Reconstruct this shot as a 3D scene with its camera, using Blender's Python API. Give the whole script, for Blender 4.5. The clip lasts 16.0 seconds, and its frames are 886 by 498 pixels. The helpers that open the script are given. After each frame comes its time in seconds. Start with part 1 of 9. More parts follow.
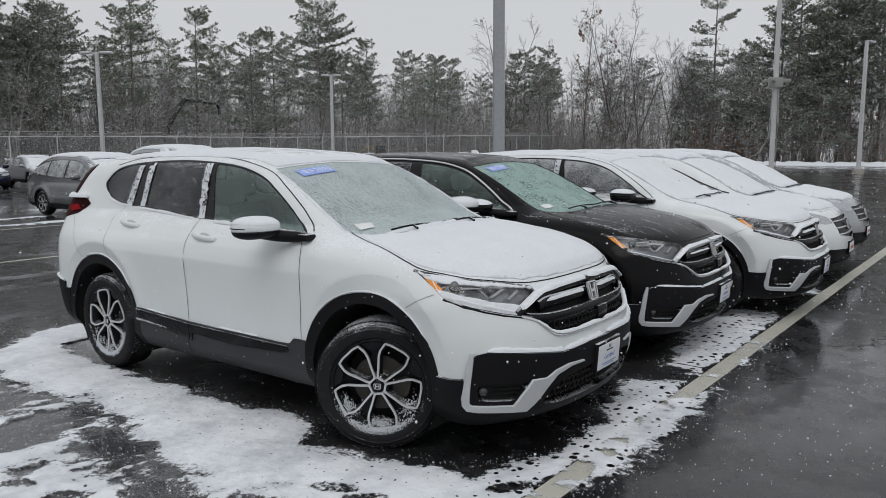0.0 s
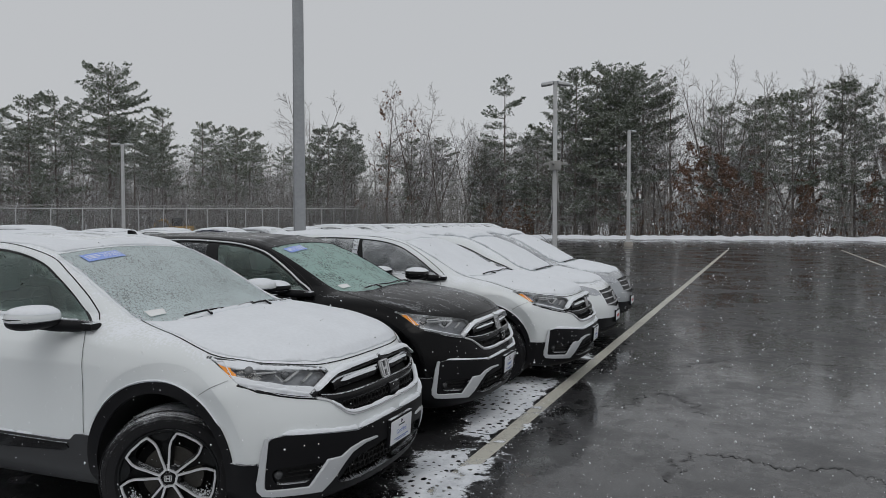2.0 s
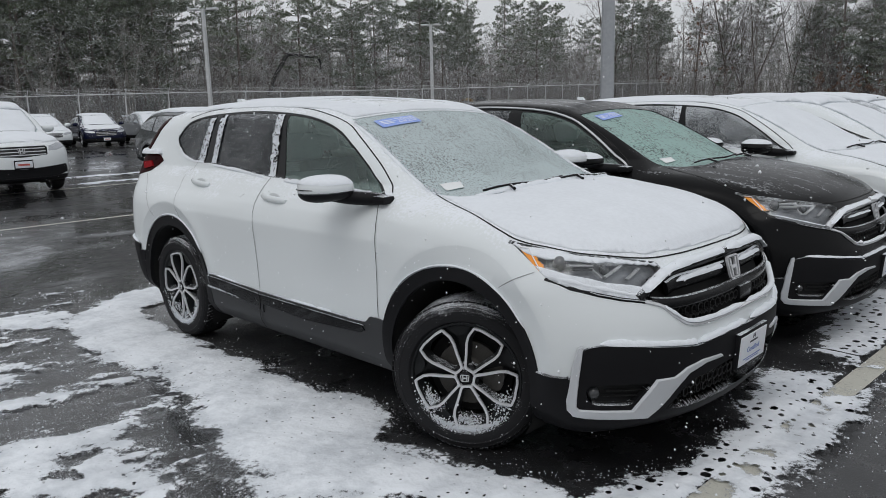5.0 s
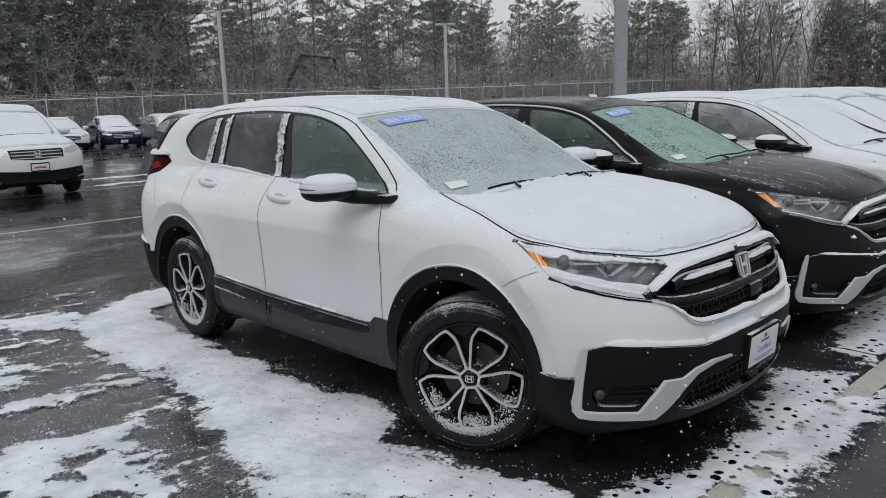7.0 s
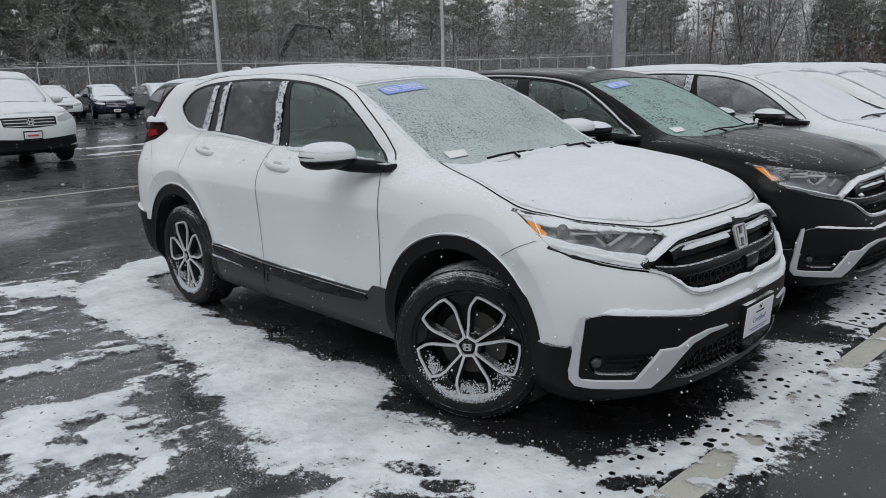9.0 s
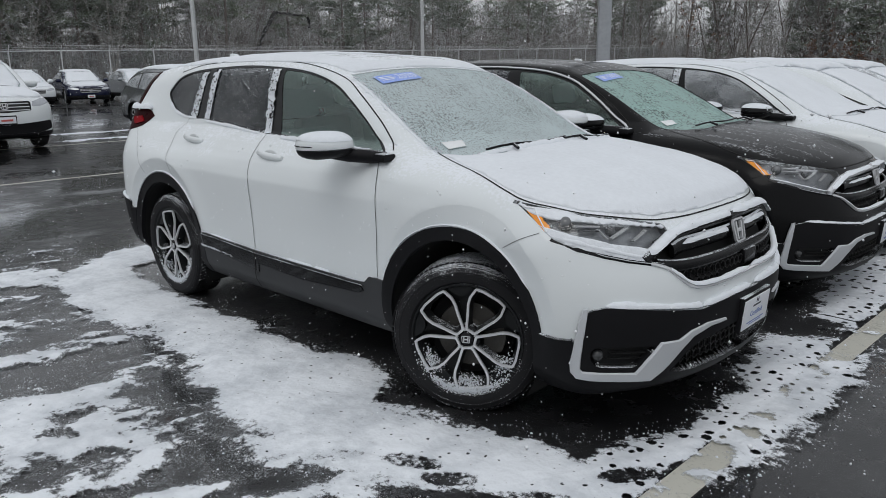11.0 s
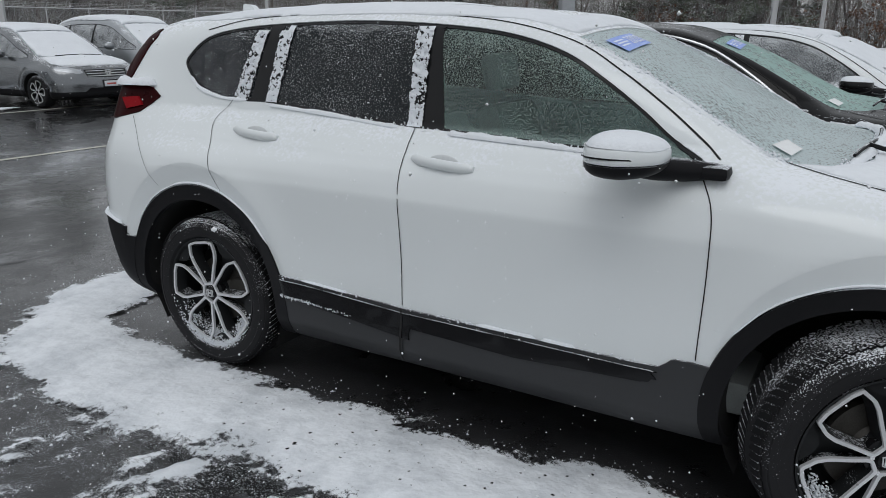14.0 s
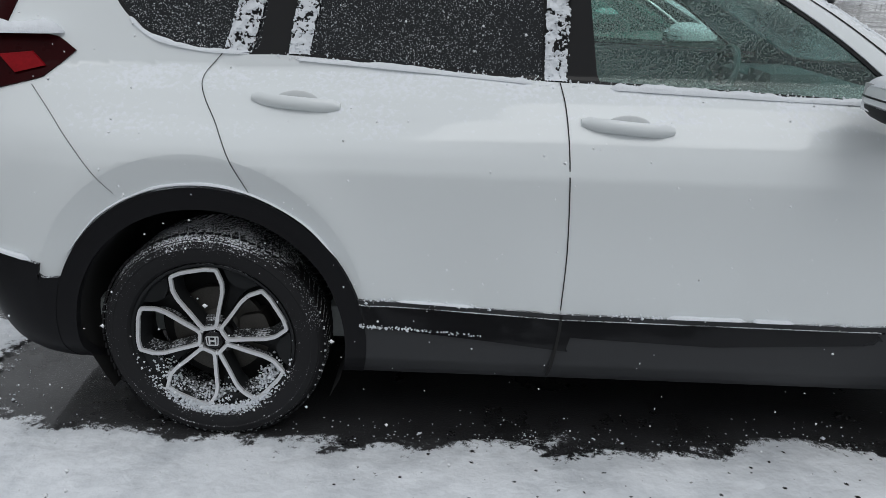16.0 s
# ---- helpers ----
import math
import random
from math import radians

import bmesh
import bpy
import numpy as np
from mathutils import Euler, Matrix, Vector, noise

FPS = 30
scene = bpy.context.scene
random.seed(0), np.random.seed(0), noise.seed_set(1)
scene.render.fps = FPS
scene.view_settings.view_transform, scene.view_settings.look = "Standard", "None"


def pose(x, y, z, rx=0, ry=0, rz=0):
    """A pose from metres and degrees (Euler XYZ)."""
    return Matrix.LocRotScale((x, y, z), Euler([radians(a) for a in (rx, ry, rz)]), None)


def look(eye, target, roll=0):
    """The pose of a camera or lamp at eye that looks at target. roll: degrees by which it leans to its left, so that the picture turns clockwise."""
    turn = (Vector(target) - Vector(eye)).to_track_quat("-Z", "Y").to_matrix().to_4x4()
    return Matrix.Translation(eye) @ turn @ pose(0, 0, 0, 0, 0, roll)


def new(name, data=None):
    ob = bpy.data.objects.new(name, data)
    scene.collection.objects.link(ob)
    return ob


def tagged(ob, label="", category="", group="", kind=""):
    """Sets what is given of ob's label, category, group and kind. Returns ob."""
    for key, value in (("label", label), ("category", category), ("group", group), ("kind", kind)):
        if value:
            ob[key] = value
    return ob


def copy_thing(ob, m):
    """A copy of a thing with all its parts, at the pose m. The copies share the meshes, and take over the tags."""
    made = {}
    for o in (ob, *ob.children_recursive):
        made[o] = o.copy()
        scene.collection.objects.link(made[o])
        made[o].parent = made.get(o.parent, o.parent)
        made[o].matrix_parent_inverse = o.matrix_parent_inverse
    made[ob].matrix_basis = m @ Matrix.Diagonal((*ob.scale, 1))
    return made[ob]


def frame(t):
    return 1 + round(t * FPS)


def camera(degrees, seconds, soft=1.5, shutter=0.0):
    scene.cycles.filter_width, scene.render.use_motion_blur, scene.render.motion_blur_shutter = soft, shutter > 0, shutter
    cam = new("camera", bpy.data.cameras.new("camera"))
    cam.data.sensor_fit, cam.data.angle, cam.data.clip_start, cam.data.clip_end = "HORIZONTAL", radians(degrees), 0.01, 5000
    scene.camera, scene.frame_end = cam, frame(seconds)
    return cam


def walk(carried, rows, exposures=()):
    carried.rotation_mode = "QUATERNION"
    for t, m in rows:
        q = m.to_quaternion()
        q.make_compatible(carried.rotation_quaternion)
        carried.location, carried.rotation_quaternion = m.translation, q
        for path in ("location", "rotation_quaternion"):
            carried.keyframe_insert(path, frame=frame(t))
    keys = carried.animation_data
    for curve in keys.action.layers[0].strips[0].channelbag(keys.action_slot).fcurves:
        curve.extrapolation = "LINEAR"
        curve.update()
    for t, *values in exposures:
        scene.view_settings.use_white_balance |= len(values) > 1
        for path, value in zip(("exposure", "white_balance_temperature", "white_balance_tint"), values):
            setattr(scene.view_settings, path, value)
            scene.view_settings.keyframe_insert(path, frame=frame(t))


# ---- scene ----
cam = camera(61.9, 16.0, soft=0.55)
METRES, EYE, TILT, LEAN, TURN = 5.535, 1.585, -0.35, 0.0, 38.7
ROWS = [
    (0.0, 0.0, 0.0, 0.0, -0.05, -7.26, 0.39),
    (0.5, -0.0075, -0.0224, 0.0048, -8.06, -5.59, 0.68),
    (1.0, 0.0037, -0.0348, 0.0142, -16.91, -2.85, 0.37),
    (1.5, 0.0103, -0.0395, 0.018, -20.85, -0.89, 0.12),
    (2.0, 0.008, -0.0397, 0.0145, -15.01, -1.75, 0.19),
    (2.5, 0.0125, -0.0167, 0.0054, -6.28, -3.89, 0.47),
    (3.0, 0.0185, 0.0131, -0.0039, 1.05, -6.02, 0.15),
    (3.5, 0.0011, 0.0499, -0.0064, 2.33, -8.32, 0.15),
    (4.0, -0.0161, 0.0852, -0.0048, 3.86, -9.99, 0.13),
    (4.5, -0.0089, 0.1135, -0.005, 6.56, -10.79, 0.76),
    (7.0, 0.0077, 0.1325, -0.0075, 8.84, -10.81, 1.81),
    (7.5, 0.0079, 0.1315, -0.009, 8.31, -11.34, 1.77),
    (8.0, 0.0075, 0.1311, -0.0109, 8.09, -12.08, 1.54),
    (8.5, 0.0061, 0.129, -0.011, 8.37, -12.62, 1.43),
    (9.0, 0.0043, 0.1293, -0.0108, 8.51, -12.85, 1.22),
    (9.5, 0.0045, 0.1306, -0.0105, 8.3, -12.89, 0.94),
    (12.0, -0.0654, 0.153, -0.0118, 4.12, -14.25, 0.32),
    (12.5, -0.119, 0.1891, -0.0153, 1.66, -14.28, 0.3),
    (13.0, -0.1813, 0.2521, -0.0124, -1.17, -14.85, 0.11),
    (13.5, -0.2563, 0.3116, -0.0112, -3.84, -15.41, -0.34),
    (14.0, -0.323, 0.3824, -0.0142, -6.08, -16.12, -0.33),
    (14.5, -0.3953, 0.4455, -0.0162, -9.34, -17.54, -0.33),
    (15.0, -0.4472, 0.5075, -0.0186, -15.4, -19.26, -0.3),
    (15.5, -0.5096, 0.5585, -0.0209, -23.64, -20.08, -0.85),
    (16.0, -0.5587, 0.5953, -0.0232, -34.68, -20.33, -1.28),
]
walk(cam, [(t, pose(0, 0, EYE, TILT, LEAN, TURN) @ pose(METRES * x, METRES * y, METRES * z, 90 + pitch, roll, yaw)) for t, x, y, z, yaw, pitch, roll in ROWS],
     exposures=[(0.0, 0.07, 6500, 10), (0.5, 0.12, 6500, 10), (1.0, 0.10, 6500, 10), (1.5, -0.06, 6500, 10), (2.0, -0.16, 6500, 10), (2.5, -0.10, 6500, 10), (3.0, -0.08, 6500, 10), (3.5, 0.05, 6500, 10), (4.5, 0.07, 6450, 10), (7.0, 0.06, 6400, 10), (16.0, 0.02, 6340, 9)])

# ---- world and light: an overcast, snowy sky ----
world = bpy.data.worlds.new("world")
scene.world = world
world.use_nodes = True
wn = world.node_tree.nodes
wl = world.node_tree.links
sky = wn.new("ShaderNodeTexSky")
sky.sky_type = "NISHITA"
sky.sun_disc = False
sky.sun_elevation = radians(38)
sky.sun_rotation = radians(200)
grey = wn.new("ShaderNodeMix")
grey.data_type = "RGBA"
grey.inputs["Factor"].default_value = 0.96
grey.inputs["B"].default_value = (5.55, 5.68, 5.85, 1)
wl.new(sky.outputs["Color"], grey.inputs["A"])
wl.new(grey.outputs["Result"], wn["Background"].inputs["Color"])
wn["Background"].inputs["Strength"].default_value = 0.105
sun = new("sun", bpy.data.lights.new("sun", "SUN"))
sun.data.energy = 0.7
sun.data.angle = radians(40)
sun.data.color = (1.0, 0.98, 0.95)
sun.matrix_world = look((0, 0, 0), (-0.3, 0.55, -1.0))
scene.view_settings.exposure = 0.0

# ---- materials ----
def material(name, base=(0.5, 0.5, 0.5), rough=0.5, metal=0.0, spread=0.06, scale=8.0, bump=0.0, bump_scale=80.0, rough_spread=0.08, coat=0.0):
    """A principled surface with colour and gloss varied at a coarse and a fine scale."""
    m = bpy.data.materials.new(name)
    m.use_nodes = True
    n, l = m.node_tree.nodes, m.node_tree.links
    b = n["Principled BSDF"]
    co = n.new("ShaderNodeTexCoord")
    big, small = n.new("ShaderNodeTexNoise"), n.new("ShaderNodeTexNoise")
    big.inputs["Scale"].default_value, small.inputs["Scale"].default_value = scale, scale * 9
    big.inputs["Detail"].default_value, small.inputs["Detail"].default_value = 4, 3
    l.new(co.outputs["Object"], big.inputs["Vector"])
    l.new(co.outputs["Object"], small.inputs["Vector"])
    add = n.new("ShaderNodeMath")
    add.operation = "ADD"
    l.new(big.outputs["Fac"], add.inputs[0])
    l.new(small.outputs["Fac"], add.inputs[1])
    ramp = n.new("ShaderNodeMapRange")
    ramp.inputs["From Min"].default_value, ramp.inputs["From Max"].default_value = 0.6, 1.4
    ramp.inputs["To Min"].default_value, ramp.inputs["To Max"].default_value = 1 - spread, 1 + spread
    l.new(add.outputs[0], ramp.inputs["Value"])
    mul = n.new("ShaderNodeVectorMath")
    mul.operation = "SCALE"
    mul.inputs[0].default_value = base
    l.new(ramp.outputs["Result"], mul.inputs["Scale"])
    l.new(mul.outputs["Vector"], b.inputs["Base Color"])
    rr = n.new("ShaderNodeMapRange")
    rr.inputs["To Min"].default_value, rr.inputs["To Max"].default_value = max(0.02, rough - rough_spread), min(1, rough + rough_spread)
    l.new(big.outputs["Fac"], rr.inputs["Value"])
    l.new(rr.outputs["Result"], b.inputs["Roughness"])
    b.inputs["Metallic"].default_value = metal
    b.inputs["Coat Weight"].default_value = coat
    b.inputs["Coat Roughness"].default_value = 0.08
    if bump:
        bn, tex = n.new("ShaderNodeBump"), n.new("ShaderNodeTexNoise")
        tex.inputs["Scale"].default_value, tex.inputs["Detail"].default_value = bump_scale, 5
        l.new(co.outputs["Object"], tex.inputs["Vector"])
        bn.inputs["Strength"].default_value, bn.inputs["Distance"].default_value = bump, 0.01
        l.new(tex.outputs["Fac"], bn.inputs["Height"])
        l.new(bn.outputs["Normal"], b.inputs["Normal"])
    return m


def dusted(name, base, rough=0.3, metal=0.0, coat=0.5, amount=0.5, low=0.15, high=0.8, flake=140.0, clump=6.0, tint=(0.78, 0.81, 0.85), transparent=None, flat=0.0, fine=1.0, edge=0.10, clumps=0.7, stretch=(1, 1, 1)):
    """A surface on which fine snow lies: more of it the flatter the face lies, in grains and in patches.
    transparent: the tint of a clear pane under the snow."""
    m = bpy.data.materials.new(name)
    m.use_nodes = True
    n, l = m.node_tree.nodes, m.node_tree.links
    b = n["Principled BSDF"]
    b.inputs["Base Color"].default_value = (*base, 1)
    b.inputs["Roughness"].default_value, b.inputs["Metallic"].default_value = rough, metal
    b.inputs["Coat Weight"].default_value, b.inputs["Coat Roughness"].default_value = coat, 0.05
    if coat > 0.45 or max(base) < 0.02:
        b.inputs["Specular IOR Level"].default_value = 0.12
    under = b.outputs["BSDF"]
    if transparent:
        clear, gloss, mix = n.new("ShaderNodeBsdfTransparent"), n.new("ShaderNodeBsdfGlossy"), n.new("ShaderNodeMixShader")
        clear.inputs["Color"].default_value = (*transparent, 1)
        gloss.inputs["Roughness"].default_value = 0.06
        fr = n.new("ShaderNodeFresnel")
        fr.inputs["IOR"].default_value = 1.5
        l.new(fr.outputs["Fac"], mix.inputs["Fac"])
        l.new(clear.outputs["BSDF"], mix.inputs[1])
        l.new(gloss.outputs["BSDF"], mix.inputs[2])
        under = mix.outputs["Shader"]
    snow = n.new("ShaderNodeBsdfDiffuse")
    snow.inputs["Color"].default_value = (*tint, 1)
    white = snow.outputs["BSDF"]
    if transparent:
        glow, both = n.new("ShaderNodeBsdfTranslucent"), n.new("ShaderNodeMixShader")
        glow.inputs["Color"].default_value = (*[0.9 * c * k ** 0.5 for c, k in zip(tint, transparent)], 1)
        both.inputs["Fac"].default_value = 0.45
        l.new(snow.outputs["BSDF"], both.inputs[1])
        l.new(glow.outputs["BSDF"], both.inputs[2])
        white = both.outputs["Shader"]
    geo, co = n.new("ShaderNodeNewGeometry"), n.new("ShaderNodeTexCoord")
    sep = n.new("ShaderNodeSeparateXYZ")
    l.new(geo.outputs["Normal"], sep.inputs[0])
    up = n.new("ShaderNodeMapRange")
    up.inputs["From Min"].default_value, up.inputs["From Max"].default_value = low, high
    up.inputs["To Min"].default_value, up.inputs["To Max"].default_value = flat, 1.0
    l.new(sep.outputs["Z"], up.inputs["Value"])
    t1, t2 = n.new("ShaderNodeTexNoise"), n.new("ShaderNodeTexNoise")
    t1.inputs["Scale"].default_value, t2.inputs["Scale"].default_value = flake, clump
    t1.inputs["Detail"].default_value, t2.inputs["Detail"].default_value = 3.0, 4.0
    mp = n.new("ShaderNodeMapping")
    mp.inputs["Scale"].default_value = stretch
    l.new(co.outputs["Object"], mp.inputs["Vector"])
    for t in (t1, t2):
        l.new(mp.outputs["Vector"], t.inputs["Vector"])
    a = n.new("ShaderNodeMath")
    a.operation = "MULTIPLY_ADD"
    a.inputs[1].default_value = fine
    l.new(t1.outputs["Fac"], a.inputs[0])
    c2 = n.new("ShaderNodeMath")
    c2.operation = "MULTIPLY_ADD"
    c2.inputs[1].default_value = clumps
    l.new(t2.outputs["Fac"], c2.inputs[0])
    c2.inputs[2].default_value = amount - 0.5 - 0.5 * clumps - 0.5 * fine
    l.new(c2.outputs[0], a.inputs[2])
    s = n.new("ShaderNodeMath")
    s.operation = "MULTIPLY_ADD"
    l.new(up.outputs["Result"], s.inputs[0])
    s.inputs[1].default_value = 0.75
    l.new(a.outputs[0], s.inputs[2])
    cut_off = n.new("ShaderNodeMapRange")
    cut_off.inputs["From Min"].default_value, cut_off.inputs["From Max"].default_value = 0.25 - edge, 0.25 + edge
    l.new(s.outputs[0], cut_off.inputs["Value"])
    if not transparent:
        relief = n.new("ShaderNodeBump")
        relief.inputs["Strength"].default_value, relief.inputs["Distance"].default_value = 0.45, 0.006
        l.new(s.outputs[0], relief.inputs["Height"])
        l.new(relief.outputs["Normal"], snow.inputs["Normal"])
    out = n.new("ShaderNodeMixShader")
    l.new(cut_off.outputs["Result"], out.inputs["Fac"])
    l.new(under, out.inputs[1])
    l.new(white, out.inputs[2])
    l.new(out.outputs["Shader"], n["Material Output"].inputs["Surface"])
    return m


# ---- mesh tools ----
def link(name, mesh, mat, parent=None, label=""):
    ob = new(name, mesh)
    if mat and not mesh.materials:
        mesh.materials.append(mat)
    if parent:
        ob.parent = parent
    if label:
        ob["label"] = label
    return ob


def part(name, bm, mat, parent=None, label="", smooth=40):
    """Links a bmesh as one mesh object."""
    mesh = bpy.data.meshes.new(name)
    bmesh.ops.recalc_face_normals(bm, faces=bm.faces)
    bm.to_mesh(mesh)
    bm.free()
    if smooth:
        mesh.shade_smooth()
        mesh.set_sharp_from_angle(angle=radians(smooth))
    return link(name, mesh, mat, parent, label)


def data_part(name, verts, faces, mat, parent=None, label="", normals=None, smooth=True):
    mesh = bpy.data.meshes.new(name)
    v = np.asarray(verts, dtype=np.float32)
    f = np.asarray(faces, dtype=np.int32)
    k = f.shape[1]
    mesh.vertices.add(len(v))
    mesh.vertices.foreach_set("co", v.ravel())
    mesh.loops.add(f.size)
    mesh.loops.foreach_set("vertex_index", f.ravel())
    mesh.polygons.add(len(f))
    mesh.polygons.foreach_set("loop_start", np.arange(0, f.size, k, dtype=np.int32))
    mesh.update(calc_edges=True)
    mesh.validate()
    if smooth:
        mesh.shade_smooth()
    if normals is not None:
        mesh.normals_split_custom_set_from_vertices([tuple(q) for q in normals])
    return link(name, mesh, mat, parent, label)


def thing(name, m, label="", category="", group="", kind=""):
    ob = new(name)
    ob.empty_display_size = 0.1
    ob.matrix_world = m
    return tagged(ob, label, category, group, kind)


def add_box(bm, x0, x1, y0, y1, z0, z1, bevel=0.0, m=None):
    made = bmesh.ops.create_cube(bm, size=1)["verts"]
    bmesh.ops.transform(bm, matrix=Matrix.Translation(((x0 + x1) / 2, (y0 + y1) / 2, (z0 + z1) / 2)) @ Matrix.Diagonal((x1 - x0, y1 - y0, z1 - z0, 1)), verts=made)
    if bevel:
        edges = list({e for v in made for e in v.link_edges})
        made = bmesh.ops.bevel(bm, geom=edges, offset=bevel, segments=2, affect="EDGES", profile=0.6)["verts"]
    if m:
        bmesh.ops.transform(bm, matrix=m, verts=list({v for v in made}))
    return made


def add_tube(bm, points, radii, sides=8, cap=True):
    """A round bar along a row of points."""
    rings = []
    pts = [Vector(p) for p in points]
    for i, p in enumerate(pts):
        d = (pts[min(i + 1, len(pts) - 1)] - pts[max(i - 1, 0)]).normalized()
        q = d.to_track_quat("Z", "Y")
        r = radii[i] if hasattr(radii, "__len__") else radii
        rings.append([bm.verts.new(p + q @ Vector((r * math.cos(2 * math.pi * k / sides), r * math.sin(2 * math.pi * k / sides), 0))) for k in range(sides)])
    for a, b in zip(rings, rings[1:]):
        for k in range(sides):
            bm.faces.new((a[k], a[(k + 1) % sides], b[(k + 1) % sides], b[k]))
    if cap:
        bm.faces.new(rings[0][::-1])
        bm.faces.new(rings[-1])


def add_lathe(bm, profile, sides=48, closed=False):
    """Turns a profile of (radius, y) round the y axis."""
    rings = []
    for r, y in profile:
        rings.append([bm.verts.new((r * math.cos(2 * math.pi * k / sides), y, r * math.sin(2 * math.pi * k / sides))) for k in range(sides)])
    pairs = list(zip(rings, rings[1:])) + ([(rings[-1], rings[0])] if closed else [])
    for a, b in pairs:
        for k in range(sides):
            bm.faces.new((a[k], a[(k + 1) % sides], b[(k + 1) % sides], b[k]))


def spline(points, n=8, closed=False):
    """A smooth line through points (centripetal-like Catmull-Rom)."""
    p = [np.array(q, float) for q in points]
    out = []
    count = len(p) if closed else len(p) - 1
    for i in range(count):
        a = p[i - 1] if (i or closed) else 2 * p[0] - p[1]
        b, c = p[i], p[(i + 1) % len(p)]
        d = p[(i + 2) % len(p)] if (closed or i + 2 < len(p)) else 2 * c - b
        for t in np.arange(n) / n:
            out.append(0.5 * (2 * b + (c - a) * t + (2 * a - 5 * b + 4 * c - d) * t * t + (3 * b - a - 3 * c + d) * t ** 3))
    if not closed:
        out.append(p[-1])
    return np.array(out)


def sd_poly(poly, x, y, closed=True):
    """Signed distance (negative inside) from points to a polygon, or plain distance to an open line."""
    poly = np.asarray(poly, float)
    x, y = np.asarray(x, float), np.asarray(y, float)
    best = np.full(x.shape, 1e9)
    inside = np.zeros(x.shape, bool)
    n = len(poly)
    for i in range(n if closed else n - 1):
        ax, ay = poly[i]
        bx, by = poly[(i + 1) % n]
        dx, dy = bx - ax, by - ay
        t = np.clip(((x - ax) * dx + (y - ay) * dy) / (dx * dx + dy * dy + 1e-12), 0, 1)
        best = np.minimum(best, (x - ax - t * dx) ** 2 + (y - ay - t * dy) ** 2)
        if closed:
            with np.errstate(divide="ignore", invalid="ignore"):
                cross = ((ay > y) != (by > y)) & (x < (bx - ax) * (y - ay) / (by - ay + 1e-12) + ax)
            inside ^= cross
    d = np.sqrt(best)
    return np.where(inside, -d, d) if closed else d


def round_poly(poly, r, n=4):
    """A polygon with its corners rounded."""
    p = [np.array(q, float) for q in poly]
    out = []
    for i, b in enumerate(p):
        a, c = p[i - 1], p[(i + 1) % len(p)]
        u, v = a - b, c - b
        lu, lv = np.linalg.norm(u), np.linalg.norm(v)
        k = min(r, 0.45 * lu, 0.45 * lv)
        s, e = b + u / lu * k, b + v / lv * k
        for t in np.linspace(0, 1, n):
            out.append((1 - t) ** 2 * s + 2 * t * (1 - t) * b + t * t * e)
    return np.array(out)


def split(V, T, s):
    """Cuts a triangle mesh along the line where the values s at its corners are nought."""
    s = np.where(np.abs(s) < 1e-6, 1e-6, s)
    neg = s < 0
    k = neg[T].sum(1)
    keep = T[(k == 0) | (k == 3)]
    cross = T[(k == 1) | (k == 2)]
    if not len(cross):
        return V, T
    verts, made, out = [], {}, []
    base = len(V)

    def mid(a, b):
        key = (a, b) if a < b else (b, a)
        if key not in made:
            t = s[a] / (s[a] - s[b])
            made[key] = base + len(verts)
            verts.append(V[a] + t * (V[b] - V[a]))
        return made[key]

    for a, b, c in cross.tolist():
        while neg[a] == neg[b] or neg[a] == neg[c]:
            a, b, c = b, c, a
        p, q = mid(a, b), mid(a, c)
        out += [(a, p, q), (p, b, c), (p, c, q)]
    return np.vstack([V, np.array(verts)]), np.vstack([keep, np.array(out, dtype=keep.dtype)])


